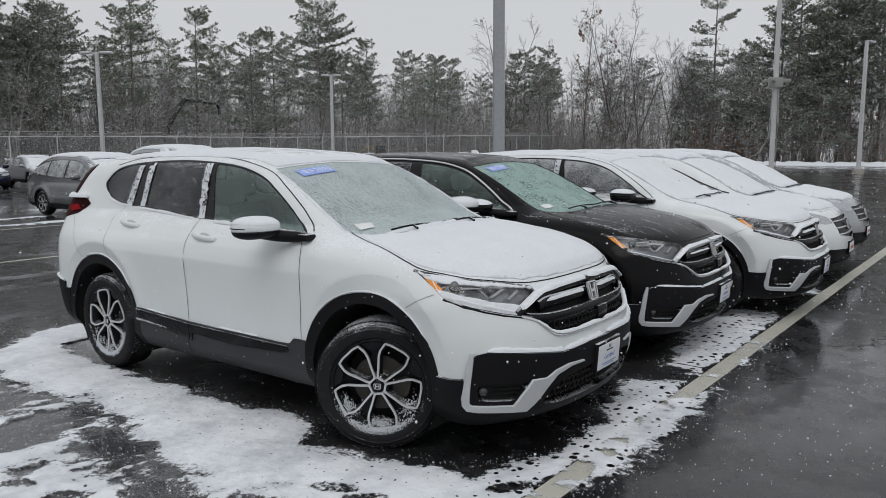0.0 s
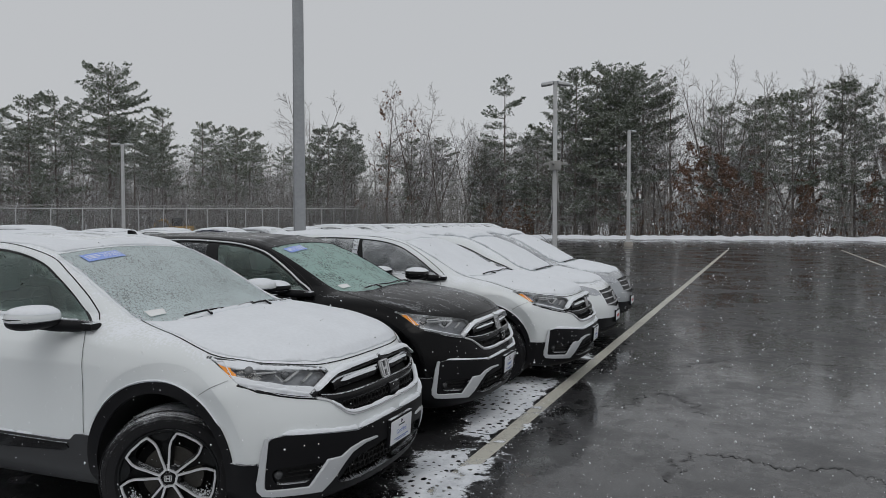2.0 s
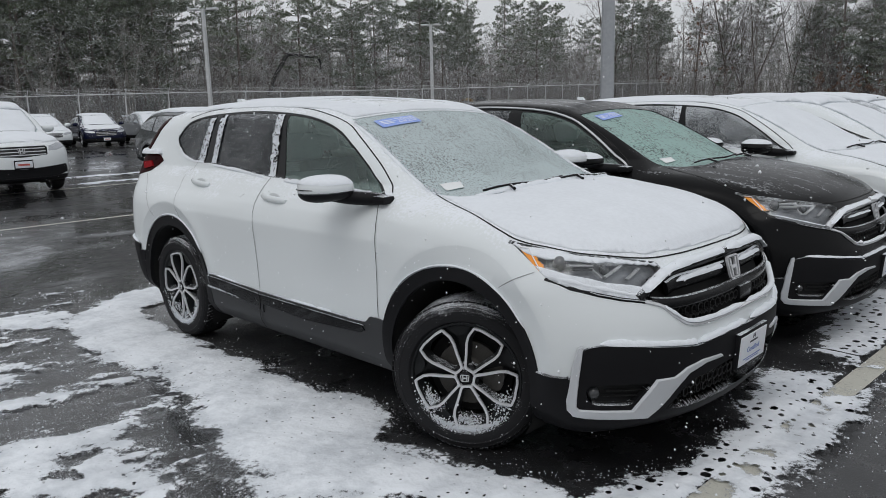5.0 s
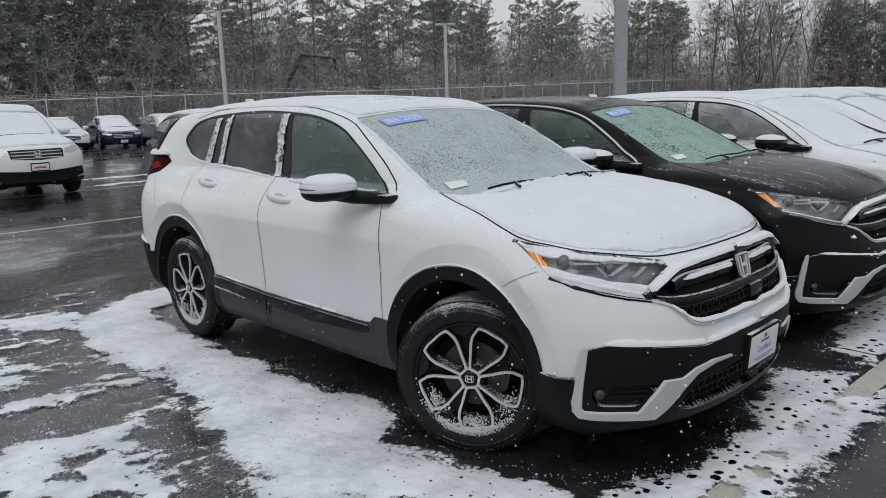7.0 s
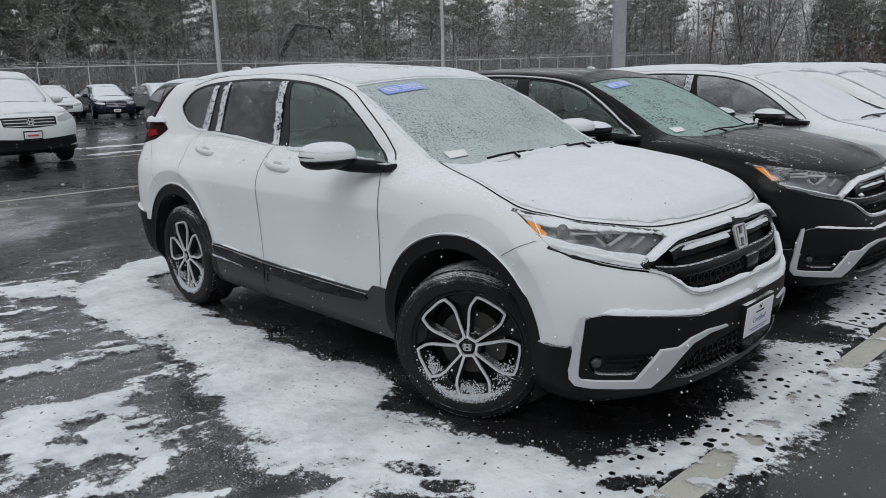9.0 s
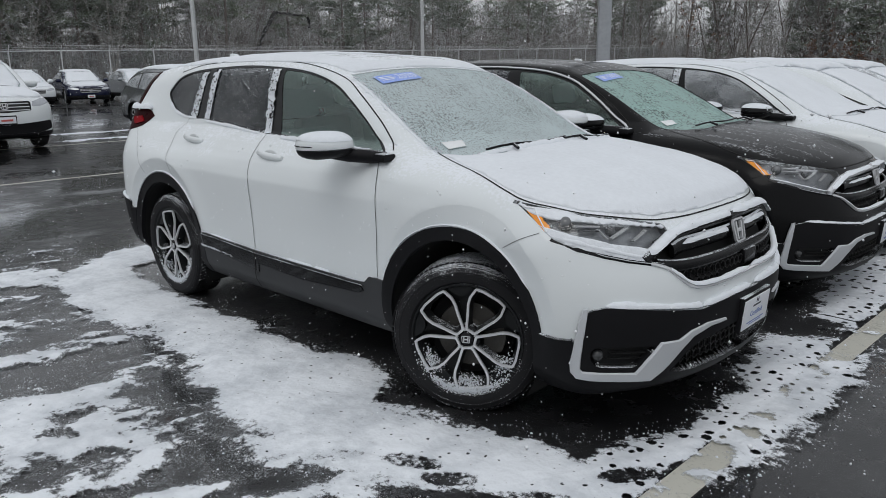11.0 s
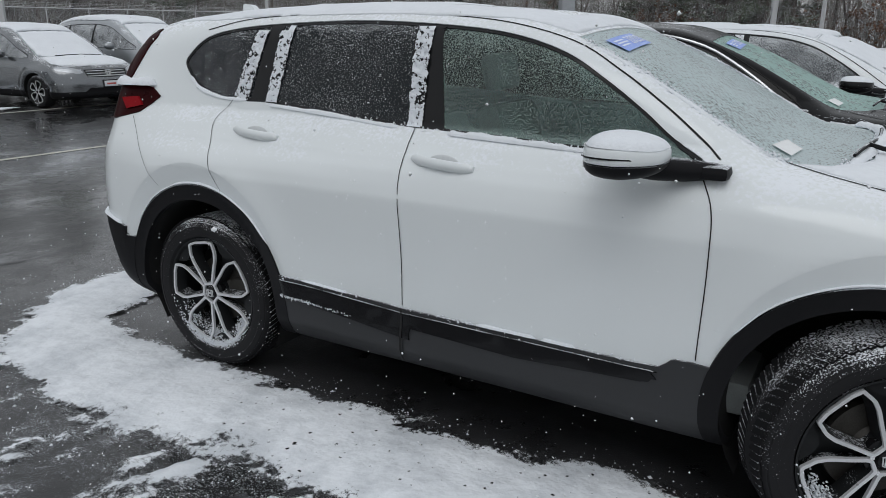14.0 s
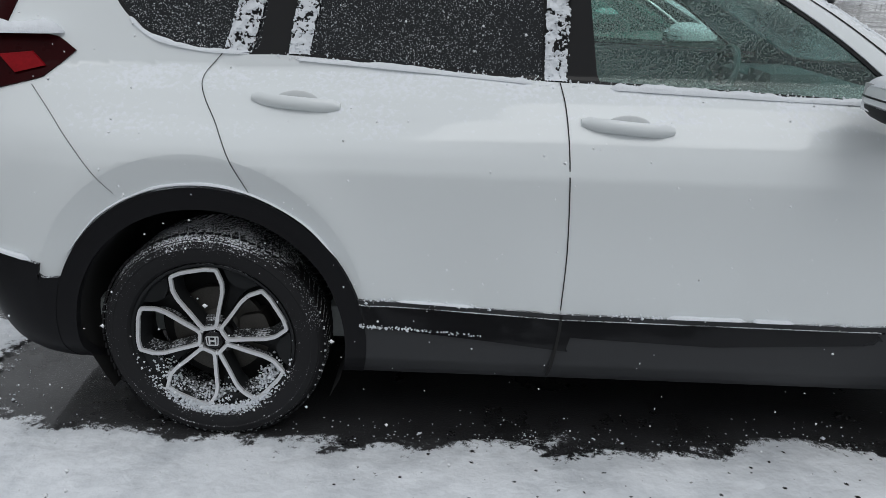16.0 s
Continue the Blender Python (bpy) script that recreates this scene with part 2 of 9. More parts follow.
def surface(f, lo, hi, h):
    """The surface where the field f(x, y, z) is nought, as vertices and triangles (surface nets, then drawn onto the field)."""
    ax = [np.arange(lo[i], hi[i] + h, h) for i in range(3)]
    X, Y, Z = np.meshgrid(*ax, indexing="ij")
    F = f(X, Y, Z)
    S = F < 0
    nx, ny, nz = F.shape
    total = np.zeros((nx - 1, ny - 1, nz - 1, 3))
    count = np.zeros((nx - 1, ny - 1, nz - 1))
    quads = []
    for axis in range(3):
        a = [slice(None)] * 3
        b = [slice(None)] * 3
        a[axis], b[axis] = slice(0, -1), slice(1, None)
        fa, fb = F[tuple(a)], F[tuple(b)]
        idx = np.argwhere((fa < 0) != (fb < 0))
        t = fa[tuple(idx.T)] / (fa[tuple(idx.T)] - fb[tuple(idx.T)])
        p = idx.astype(float)
        p[:, axis] += t
        o1, o2 = [k for k in range(3) if k != axis]
        ok = (idx[:, o1] > 0) & (idx[:, o2] > 0) & (idx[:, o1] < F.shape[o1] - 1) & (idx[:, o2] < F.shape[o2] - 1)
        ring = []
        for da, db in ((0, 0), (1, 0), (1, 1), (0, 1)):
            c = idx.copy()
            c[:, o1] -= da
            c[:, o2] -= db
            good = ok
            np.add.at(total, tuple(c[good].T), p[good])
            np.add.at(count, tuple(c[good].T), 1)
            ring.append(np.ravel_multi_index(tuple(np.clip(c, 0, None).T), count.shape, mode="clip"))
        q = np.stack(ring, 1)[ok]
        flip = (fa[tuple(idx[ok].T)] < 0) ^ (axis == 1)
        q[~flip] = q[~flip][:, ::-1]
        quads.append(q)
    quads = np.vstack(quads)
    used, inv = np.unique(quads, return_inverse=True)
    quads = inv.reshape(quads.shape)
    V = (total.reshape(-1, 3)[used] / np.maximum(count.reshape(-1)[used], 1)[:, None]) * h + np.array(lo)
    for _ in range(4):
        V = onto(f, V)
    d1 = np.linalg.norm(V[quads[:, 0]] - V[quads[:, 2]], axis=1)
    d2 = np.linalg.norm(V[quads[:, 1]] - V[quads[:, 3]], axis=1)
    k = d1 < d2
    T = np.vstack([quads[k][:, [0, 1, 2]], quads[k][:, [0, 2, 3]], quads[~k][:, [0, 1, 3]], quads[~k][:, [1, 2, 3]]])
    return V, T


def gradient(f, V, e=2e-3):
    g = np.stack([f(*(V + d).T) - f(*(V - d).T) for d in np.eye(3) * e], 1) / (2 * e)
    return g


def onto(f, V):
    g = gradient(f, V)
    d = f(*V.T)
    return V - np.clip(d / np.maximum((g * g).sum(1), 0.05), -0.02, 0.02)[:, None] * g


def smooth_max(a, b, k):
    h = np.maximum(k - np.abs(a - b), 0) / k
    return np.maximum(a, b) + h * h * k * 0.25


def smooth_step(a, b, x):
    t = np.clip((x - a) / (b - a), 0, 1)
    return t * t * (3 - 2 * t)

# ---- car bodies ----
class Body:
    """A car's outer skin as a field: the side outline, swept across with a bowed nose, tail and roof, and held within a half width at each height."""

    def __init__(self, outline, widths, nose, tail, crown, edge, h=0.025, bulge=None, cabin=0.05):
        line = spline(outline, 6, True)
        self.x0, self.z0, self.step = -3.2, -0.1, 0.01
        gx, gz = np.arange(-3.2, 3.2, 0.01), np.arange(-0.1, 2.3, 0.01)
        GX, GZ = np.meshgrid(gx, gz, indexing="ij")
        self.table = sd_poly(line, GX, GZ)
        self.wz, self.wy = spline(widths, 6).T
        self.nose, self.tail, self.crown, self.edge, self.bulge, self.cabin = nose, tail, crown, edge, bulge, cabin
        self.lo = (line[:, 0].min() - 0.06, -1.06, line[:, 1].min() - 0.06)
        self.hi = (line[:, 0].max() + 0.06, 1.06, line[:, 1].max() + 0.06)
        self.V, self.T = surface(self.f, self.lo, self.hi, h)

    def side(self, x, z):
        u = np.clip((x - self.x0) / self.step, 0, self.table.shape[0] - 1.001)
        v = np.clip((z - self.z0) / self.step, 0, self.table.shape[1] - 1.001)
        i, j = u.astype(int), v.astype(int)
        a, b = u - i, v - j
        t = self.table
        return (t[i, j] * (1 - a) + t[i + 1, j] * a) * (1 - b) + (t[i, j + 1] * (1 - a) + t[i + 1, j + 1] * a) * b

    def f(self, x, y, z):
        q = y * y
        fw, bw = smooth_step(0.0, 2.1, x), smooth_step(-0.6, -2.3, x)
        low = 1 - 0.35 * smooth_step(0.95, 1.25, z)
        xs = x + fw * low * (self.nose[0] * q + self.nose[1] * q * q) - bw * (self.tail[0] * q + self.tail[1] * q * q)
        zs = z + self.crown * q * smooth_step(0.8, 1.15, z)
        w = np.interp(z, self.wz, self.wy)
        w = w - self.cabin * smooth_step(-0.6, -2.3, x) * smooth_step(0.7, 1.5, z) - 0.02 * smooth_step(0.6, 1.8, x) - 0.07 * smooth_step(0.9, 1.6, x) * smooth_step(0.78, 1.0, z)
        if self.bulge:
            w = w + self.bulge(x, z)
        return smooth_max(self.side(xs, zs), np.abs(y) - w, self.edge)

    def cut(self, fields):
        """Splits the skin along each field and sorts the triangles: the first field that is below nought there, or the rest."""
        V, T = self.V, self.T
        for name, g in fields:
            n = len(V)
            V, T = split(V, T, g(V[:, 0], V[:, 1], V[:, 2]))
            if len(V) > n:
                V[n:] = onto(self.f, V[n:])
        c = V[T].mean(1)
        kind = np.full(len(T), -1)
        for i in range(len(fields) - 1, -1, -1):
            kind[fields[i][1](*c.T) < 0] = i
        N = gradient(self.f, V)
        N /= np.linalg.norm(N, axis=1)[:, None] + 1e-9
        out = {}
        for i in range(-1, len(fields)):
            t = T[kind == i]
            if len(t):
                use, inv = np.unique(t, return_inverse=True)
                out[fields[i][0] if i >= 0 else "rest"] = (V[use], inv.reshape(t.shape), N[use])
        return out


def shell(name, piece, mat, parent, label="", off=0.0, thick=0.0, faces=None):
    """A piece of skin as a part, moved out by off; thick gives it depth inwards, with walls round its rim."""
    V, T, N = piece
    if faces is not None:
        T = T[faces(V[T].mean(1), N[T].mean(1))]
        if not len(T):
            return None
        use, inv = np.unique(T, return_inverse=True)
        V, N, T = V[use], N[use], inv.reshape(T.shape)
    P = V + N * off
    if not thick:
        return data_part(name, P, T, mat, parent, label, N)
    e = np.vstack([T[:, [0, 1]], T[:, [1, 2]], T[:, [2, 0]]])
    key = np.sort(e, 1)
    _, first, count = np.unique(key, axis=0, return_index=True, return_counts=True)
    rim = e[first[count == 1]]
    n = len(P)
    a, b = rim[:, 0], rim[:, 1]
    vb = np.unique(rim)
    pos = {int(v): i for i, v in enumerate(vb)}
    ia = np.array([pos[int(v)] for v in a])
    ib = np.array([pos[int(v)] for v in b])
    top, low = P[vb], P[vb] - N[vb] * thick
    m = len(vb)
    P2 = np.vstack([P, top, low])
    walls = np.vstack([np.stack([n + ib, n + ia, n + m + ia], 1), np.stack([n + ib, n + m + ia, n + m + ib], 1)])
    side = np.zeros((m, 3))
    d = P[b] - P[a]
    w = np.cross(d, N[a] + N[b])
    np.add.at(side, ia, w)
    np.add.at(side, ib, w)
    side /= np.linalg.norm(side, axis=1)[:, None] + 1e-9
    return data_part(name, P2, np.vstack([T, walls]), mat, parent, label, np.vstack([N, side, side]))


CROSSOVER = [(2.13, 0.24), (2.20, 0.33), (2.225, 0.50), (2.21, 0.66), (2.145, 0.80), (2.06, 0.925), (1.95, 0.995), (1.72, 1.062), (1.40, 1.115), (1.08, 1.15),
             (0.93, 1.19), (0.50, 1.41), (0.12, 1.553), (-0.12, 1.584), (-0.5, 1.603), (-1.0, 1.603), (-1.5, 1.580), (-1.9, 1.538), (-2.01, 1.498), (-2.13, 1.34), (-2.22, 1.10),
             (-2.28, 0.95), (-2.31, 0.7), (-2.29, 0.5), (-2.18, 0.30), (-1.9, 0.235), (-1.0, 0.22), (0, 0.22), (1.0, 0.22), (1.9, 0.225)]
CROSSOVER_W = [(-0.2, 0.84), (0.22, 0.86), (0.34, 0.895), (0.50, 0.908), (0.72, 0.918), (0.90, 0.925), (0.99, 0.918), (1.06, 0.895), (1.16, 0.855), (1.40, 0.745), (1.58, 0.645), (1.72, 0.56), (2.3, 0.3)]


def arches(x, z):
    out = 0
    for wx in (1.33, -1.33):
        # a pressed crease over the wheel arch, the skin turning in below it
        c = np.hypot(x - wx, z - 0.455) - 0.490
        lip = np.where(c > 0, 0.012 * np.exp(-(c / 0.08) ** 2), np.maximum(0.012 + 0.24 * c, -0.012))
        out = out + lip * smooth_step(0.30, 0.60, z) * smooth_step(1.10, 0.98, z)
    # the shoulder falls in to the window line, a little more behind the rear door
    body_length = smooth_step(1.2, 0.6, x) * smooth_step(-2.0, -1.4, x)
    fall = np.interp(z, (0.92, 1.00, 1.05, 1.10, 1.16, 1.25, 1.40, 1.50, 1.58), (0, 0.016, 0.034, 0.062, 0.115, 0.095, 0.055, 0.03, 0.02))
    return out - body_length * (fall + 0.02 * smooth_step(-0.3, -0.9, x) * smooth_step(0.95, 1.05, z))




# ---- noise ----
def lattice(seed):
    return np.random.RandomState(seed).rand(4096)


LATTICE = lattice(7)


def value_noise(x, y, z, scale=1.0, seed=0):
    """Smooth noise from 0 to 1."""
    p = [np.asarray(c, float) * scale + 37.7 * k + seed * 17.31 for k, c in enumerate((x, y, z))]
    i = [np.floor(c).astype(np.int64) for c in p]
    f = [c - np.floor(c) for c in p]
    f = [c * c * (3 - 2 * c) for c in f]
    out = 0
    for a in (0, 1):
        for b in (0, 1):
            for c in (0, 1):
                k = ((i[0] + a) * 73856093) ^ ((i[1] + b) * 19349663) ^ ((i[2] + c) * 83492791)
                w = (f[0] if a else 1 - f[0]) * (f[1] if b else 1 - f[1]) * (f[2] if c else 1 - f[2])
                out = out + w * LATTICE[k % 4096]
    return out


def turbulence(x, y, z, scale, octaves=4, seed=0):
    out, amp, total = 0, 1.0, 0
    for o in range(octaves):
        out = out + amp * value_noise(x, y, z, scale * 2 ** o, seed + o)
        total += amp
        amp *= 0.55
    return out / total


# ---- wheels ----
MATT_BLACK = dusted("black_plastic", (0.0115, 0.0115, 0.013), 0.5, coat=0.0, amount=-0.02, low=0.3, high=1.0, flake=260)
GLOSS_BLACK = dusted("gloss_black_plastic", (0.008, 0.008, 0.009), 0.25, coat=0.25, amount=0.02, low=0.3, high=1.0, flake=240)
RUBBER = dusted("tyre_rubber", (0.011, 0.011, 0.012), 0.75, coat=0.0, amount=0.06, low=-0.1, high=1.1, flake=150, clump=9, fine=1.3)
RUBBER_FACE = dusted("tyre_sidewall", (0.018, 0.018, 0.0195), 0.66, coat=0.0, amount=0.10, low=-0.6, high=1.2, flake=210, clump=7, fine=1.5, clumps=0.8)
RIM_DARK = dusted("rim_dark_grey", (0.017, 0.018, 0.019), 0.4, metal=0.2, coat=0.1, amount=-0.12, low=0.1, high=0.8, flake=150, clump=22, edge=0.14)
RIM_BRIGHT = material("machined_rim_edge", (0.66, 0.67, 0.69), 0.30, 0.30, spread=0.06, scale=30)
WELL = material("wheel_well_liner", (0.005, 0.005, 0.005), 0.9, spread=0.3, scale=20)
STEEL = material("brake_steel", (0.07, 0.066, 0.06), 0.55, 0.6, spread=0.3, scale=25)
CHROME = material("chrome", (0.74, 0.75, 0.77), 0.22, 0.45, spread=0.03, scale=10)


def snow_material(name, base=(0.80, 0.83, 0.88), bump=0.35, scale=90.0):
    m = material(name, base, 0.85, spread=0.05, scale=5, bump=bump, bump_scale=scale)
    b = m.node_tree.nodes["Principled BSDF"]
    b.inputs["Subsurface Weight"].default_value = 0.0
    b.inputs["Specular IOR Level"].default_value = 0.25
    return m


SNOW = snow_material("snow_on_cars", (0.76, 0.79, 0.83), 0.25, 120)


def prism(bm, outline, y0, y1):
    """A flat polygon in x and z, given depth along y."""
    a = [bm.verts.new((p[0], y0, p[1])) for p in outline]
    b = [bm.verts.new((p[0], y1, p[1])) for p in outline]
    n = len(a)
    bm.faces.new(a)
    bm.faces.new(b[::-1])
    for k in range(n):
        bm.faces.new((a[k], b[k], b[(k + 1) % n], a[(k + 1) % n]))


def loop_bar(bm, outline, width, y0, y1):
    """A closed flat bar that follows an outline in x and z, between its line and a line drawn inwards."""
    p = np.array(outline)
    c = p.mean(0)
    inner = []
    n = len(p)
    for k in range(n):
        t = p[(k + 1) % n] - p[k - 1]
        nrm = np.array((-t[1], t[0])) / (np.linalg.norm(t) + 1e-9)
        if np.dot(nrm, c - p[k]) < 0:
            nrm = -nrm
        inner.append(p[k] + nrm * width)
    rings = [[bm.verts.new((q[0], y, q[1])) for q in ring] for ring, y in ((p, y1), (p, y0), (inner, y0), (inner, y1))]
    for a, b in zip(rings, rings[1:]):
        for k in range(n):
            bm.faces.new((a[k], a[(k + 1) % n], b[(k + 1) % n], b[k]))
    return inner


PETAL = round_poly([(0.020, 0.036), (0.030, 0.048), (0.052, 0.098), (0.076, 0.148), (0.084, 0.182), (0.077, 0.232), (0.040, 0.241), (-0.040, 0.241), (-0.077, 0.232), (-0.084, 0.182), (-0.076, 0.148), (-0.052, 0.098), (-0.030, 0.048), (-0.020, 0.036)], 0.008, 3)


def wheel_meshes(spokes=5, turn=0.0, sides=72):
    """The meshes of a wheel that faces -y, its face in the plane y = 0 and its middle at the origin."""
    out = []

    def keep(name, bm, mat, smooth=35, above=None):
        mesh = bpy.data.meshes.new(name)
        bmesh.ops.recalc_face_normals(bm, faces=bm.faces)
        bm.to_mesh(mesh)
        bm.free()
        mesh.shade_smooth()
        mesh.set_sharp_from_angle(angle=radians(smooth))
        mesh.materials.append(mat)
        out.append((name, mesh, above))

    bm = bmesh.new()
    add_lathe(bm, [(0.255, 0.19), (0.30, 0.215), (0.338, 0.205), (0.352, 0.175), (0.356, 0.105), (0.352, 0.038), (0.344, 0.014), (0.336, 0.002), (0.333, 0.003), (0.330, -0.002), (0.312, -0.010), (0.308, -0.008), (0.285, -0.011), (0.268, -0.006), (0.262, 0.002), (0.255, 0.012)], sides)
    keep("tyre", bm, RUBBER_FACE, 30)
    bm = bmesh.new()
    for k in range(84):
        a = 2 * math.pi * k / 84
        for s in (0, 1):
            b = a + s * math.pi / 84
            m = Matrix.Rotation(-b, 4, "Y") @ Matrix.Translation((0.354, 0.025 + 0.095 * s + 0.03, 0)) @ Matrix.Rotation(0.35 * (1 - 2 * s), 4, "X")
            add_box(bm, -0.006, 0.0005, -0.042, 0.042, -0.0095, 0.0095, 0, m)
    keep("tread", bm, RUBBER, 20, "tyre")
    bm = bmesh.new()
    add_lathe(bm, [(0.255, 0.19), (0.248, 0.185), (0.228, 0.12), (0.228, 0.05), (0.243, 0.016), (0.249, 0.004), (0.257, 0.002), (0.257, 0.012)], sides)
    keep("rim", bm, RIM_DARK)
    bm, dark = bmesh.new(), bmesh.new()
    for k in range(spokes):
        a = turn + 2 * math.pi * k / spokes
        c, s = math.cos(a), math.sin(a)
        ring = [(p[0] * c + p[1] * s, -p[0] * s + p[1] * c) for p in PETAL]
        inner = loop_bar(bm, ring, 0.0108, 0.000, 0.012)
        # sloping walls inside the petal
        mid = np.mean(ring, 0)
        q = np.array(ring)
        rows = [[dark.verts.new((p[0], y, p[1])) for p in r] for r, y in ((q, 0.010), (inner, 0.010), (mid + (q - mid) * 0.74, 0.050), (mid + (q - mid) * 0.74, 0.060), (q, 0.060))]
        for r0, r1 in zip(rows, rows[1:]):
            for j in range(len(q)):
                dark.faces.new((r0[j], r0[(j + 1) % len(q)], r1[(j + 1) % len(q)], r1[j]))
        # the filled web between two petals
        b = a + math.pi / spokes
        c, s = math.cos(b), math.sin(b)
        floor = [(-0.004, 0.050), (0.004, 0.050), (0.010, 0.10), (0.016, 0.150), (0.026, 0.180), (0.066, 0.236), (0.0, 0.247), (-0.066, 0.236), (-0.026, 0.180), (-0.016, 0.150), (-0.010, 0.10)]
        prism(dark, [(p[0] * c + p[1] * s, -p[0] * s + p[1] * c) for p in floor], 0.046, 0.060)
        # the raised web that joins two petals at the rim
        web = [(0.0, 0.196), (0.030, 0.206), (0.060, 0.234), (0.0, 0.247), (-0.060, 0.234), (-0.030, 0.206)]
        prism(dark, [(p[0] * c + p[1] * s, -p[0] * s + p[1] * c) for p in web], 0.016, 0.046)
    keep("spoke_edge", bm, RIM_BRIGHT, 30, "rim")
    keep("spoke", dark, RIM_DARK, 30, "rim")
    bm = bmesh.new()
    add_lathe(bm, [(0.001, -0.002), (0.022, -0.002), (0.029, 0.002), (0.033, 0.012), (0.060, 0.020), (0.062, 0.06)], 28)
    keep("hub_cap", bm, GLOSS_BLACK, 30, "rim")
    bm = bmesh.new()
    for x0, x1, z0, z1 in ((-0.012, -0.007, -0.012, 0.012), (0.007, 0.012, -0.012, 0.012), (-0.008, 0.008, -0.003, 0.003)):
        add_box(bm, x0, x1, -0.005, 0.0, z0, z1, 0.001)
    loop_bar(bm, round_poly([(-0.018, -0.016), (0.018, -0.016), (0.021, 0.016), (-0.021, 0.016)], 0.006), 0.003, -0.005, 0.0)
    keep("emblem", bm, CHROME, 30, "rim")
    for k in range(5):
        a = turn + 2 * math.pi * (k + 0.5) / 5
        bm = bmesh.new()
        bmesh.ops.create_cone(bm, cap_ends=True, segments=6, radius1=0.0095, radius2=0.0075, depth=0.022, matrix=Matrix.Translation((0.046 * math.sin(a), 0.012, 0.046 * math.cos(a))) @ Matrix.Rotation(math.pi / 2, 4, "X"))
        keep("wheel_nut", bm, CHROME, 30, "rim")
    bm = bmesh.new()
    add_lathe(bm, [(0.055, 0.055), (0.075, 0.075), (0.150, 0.078), (0.152, 0.1), (0.05, 0.1)], 40)
    keep("brake_disc", bm, STEEL, 30)
    bm = bmesh.new()
    prism(bm, round_poly([(0.07, -0.06), (0.15, -0.075), (0.172, 0.0), (0.15, 0.075), (0.07, 0.06)], 0.02), 0.058, 0.13)
    keep("brake_caliper", bm, STEEL, 30)
    bm = bmesh.new()
    add_lathe(bm, [(0.001, 0.12), (0.20, 0.12), (0.205, 0.19), (0.23, 0.2)], 40)
    keep("brake_shield", bm, WELL, 30)
    return out


WHEEL_A, WHEEL_B = wheel_meshes(5, 0.50), wheel_meshes(5, -0.19)


def add_wheels(car, xs, y, r=0.356, kinds=None, z=None, steer=0.0):
    """Four wheels; steer turns the front pair to the left, in degrees."""
    for side in (-1, 1):
        for i, x in enumerate(xs):
            hub = new("wheel")
            hub.parent = car
            s = r / 0.356
            hub.matrix_basis = Matrix.Translation((x, side * y, (z or r) - 0.004)) @ Matrix.Rotation((0 if side < 0 else math.pi) + (radians(steer) if i == 0 else 0.0), 4, "Z") @ Matrix.Diagonal((s, s, s, 1))
            hub.empty_display_size = 0.1
            made = {}
            for name, mesh, above in (kinds or (WHEEL_A, WHEEL_B))[i % 2]:
                ob = new(name, mesh)
                ob.parent = hub
                made[name] = ob


def rim_snow(car, x, side, seed, y=0.885, r=0.352, steer=0.0):
    """Snow that has gathered in the lower curve of a rim and on its spokes."""
    rnd = np.random.RandomState(seed + 5)
    n = 1100
    a = np.radians(-90 + rnd.normal(0, 26, n))
    q = 0.250 + np.abs(rnd.normal(0, 0.009, n)) * np.where(rnd.rand(n) < 0.35, 1, -1)
    u, v, t = q * np.cos(a), rnd.uniform(-0.004, 0.008, n) * side, radians(steer)
    C = np.stack([x + u * math.cos(t) - v * math.sin(t), side * y + u * math.sin(t) + v * math.cos(t), r + q * np.sin(a)], 1)
    m = 1050
    k = rnd.randint(0, 3, m)
    a = np.radians(np.array((-90, -140, -38))[k] + rnd.normal(0, 9, m))
    q = 0.226 - np.abs(rnd.normal(0, 0.022, m))
    u, v = q * np.cos(a), -rnd.uniform(0.012, 0.05, m) * side
    C = np.vstack([C, np.stack([x + u * math.cos(t) - v * math.sin(t), side * y + u * math.sin(t) + v * math.cos(t), r + q * np.sin(a) - 0.006], 1)])
    size = np.concatenate([rnd.uniform(0.0012, 0.0046, n), rnd.uniform(0.0018, 0.0050, m)])
    n += m
    clumps(car, "rim_snow", C, size, seed, "snow gathered in the rim")


def clumps(car, name, C, size, seed, label):
    """Small uneven lumps of snow, past counting, as one part."""
    rnd = np.random.RandomState(seed + 9)
    o = np.array([(1, 0, 0), (-1, 0, 0), (0, 1, 0), (0, -1, 0), (0, 0, 1), (0, 0, -1.0)])
    V = C[:, None, :] + o[None] * size[:, None, None] * rnd.uniform(0.7, 1.5, (len(C), 6, 1))
    f = np.array([(0, 2, 4), (2, 1, 4), (1, 3, 4), (3, 0, 4), (2, 0, 5), (1, 2, 5), (3, 1, 5), (0, 3, 5)])
    F = (f[None] + 6 * np.arange(len(C))[:, None, None]).reshape(-1, 3)
    ob = data_part(name, V.reshape(-1, 3), F, SNOW, car, label)
    ob["kind"] = "stuff"
    return ob


# ---- the compact crossover ----
body = Body(CROSSOVER, CROSSOVER_W, (0.22, 0.30), (0.22, 0.28), 0.10, 0.11, bulge=arches)


def front_x(b, y, z, off=0.0):
    """Where the skin's front stands at a place across and up."""
    y, z = np.atleast_1d(np.asarray(y, float)), np.atleast_1d(np.asarray(z, float))
    lo, hi = np.full(y.shape, 0.6), np.full(y.shape, 2.6)
    for _ in range(28):
        mid = (lo + hi) / 2
        inside = b.f(mid, y, z) < 0
        lo, hi = np.where(inside, mid, lo), np.where(inside, hi, mid)
    return lo + off


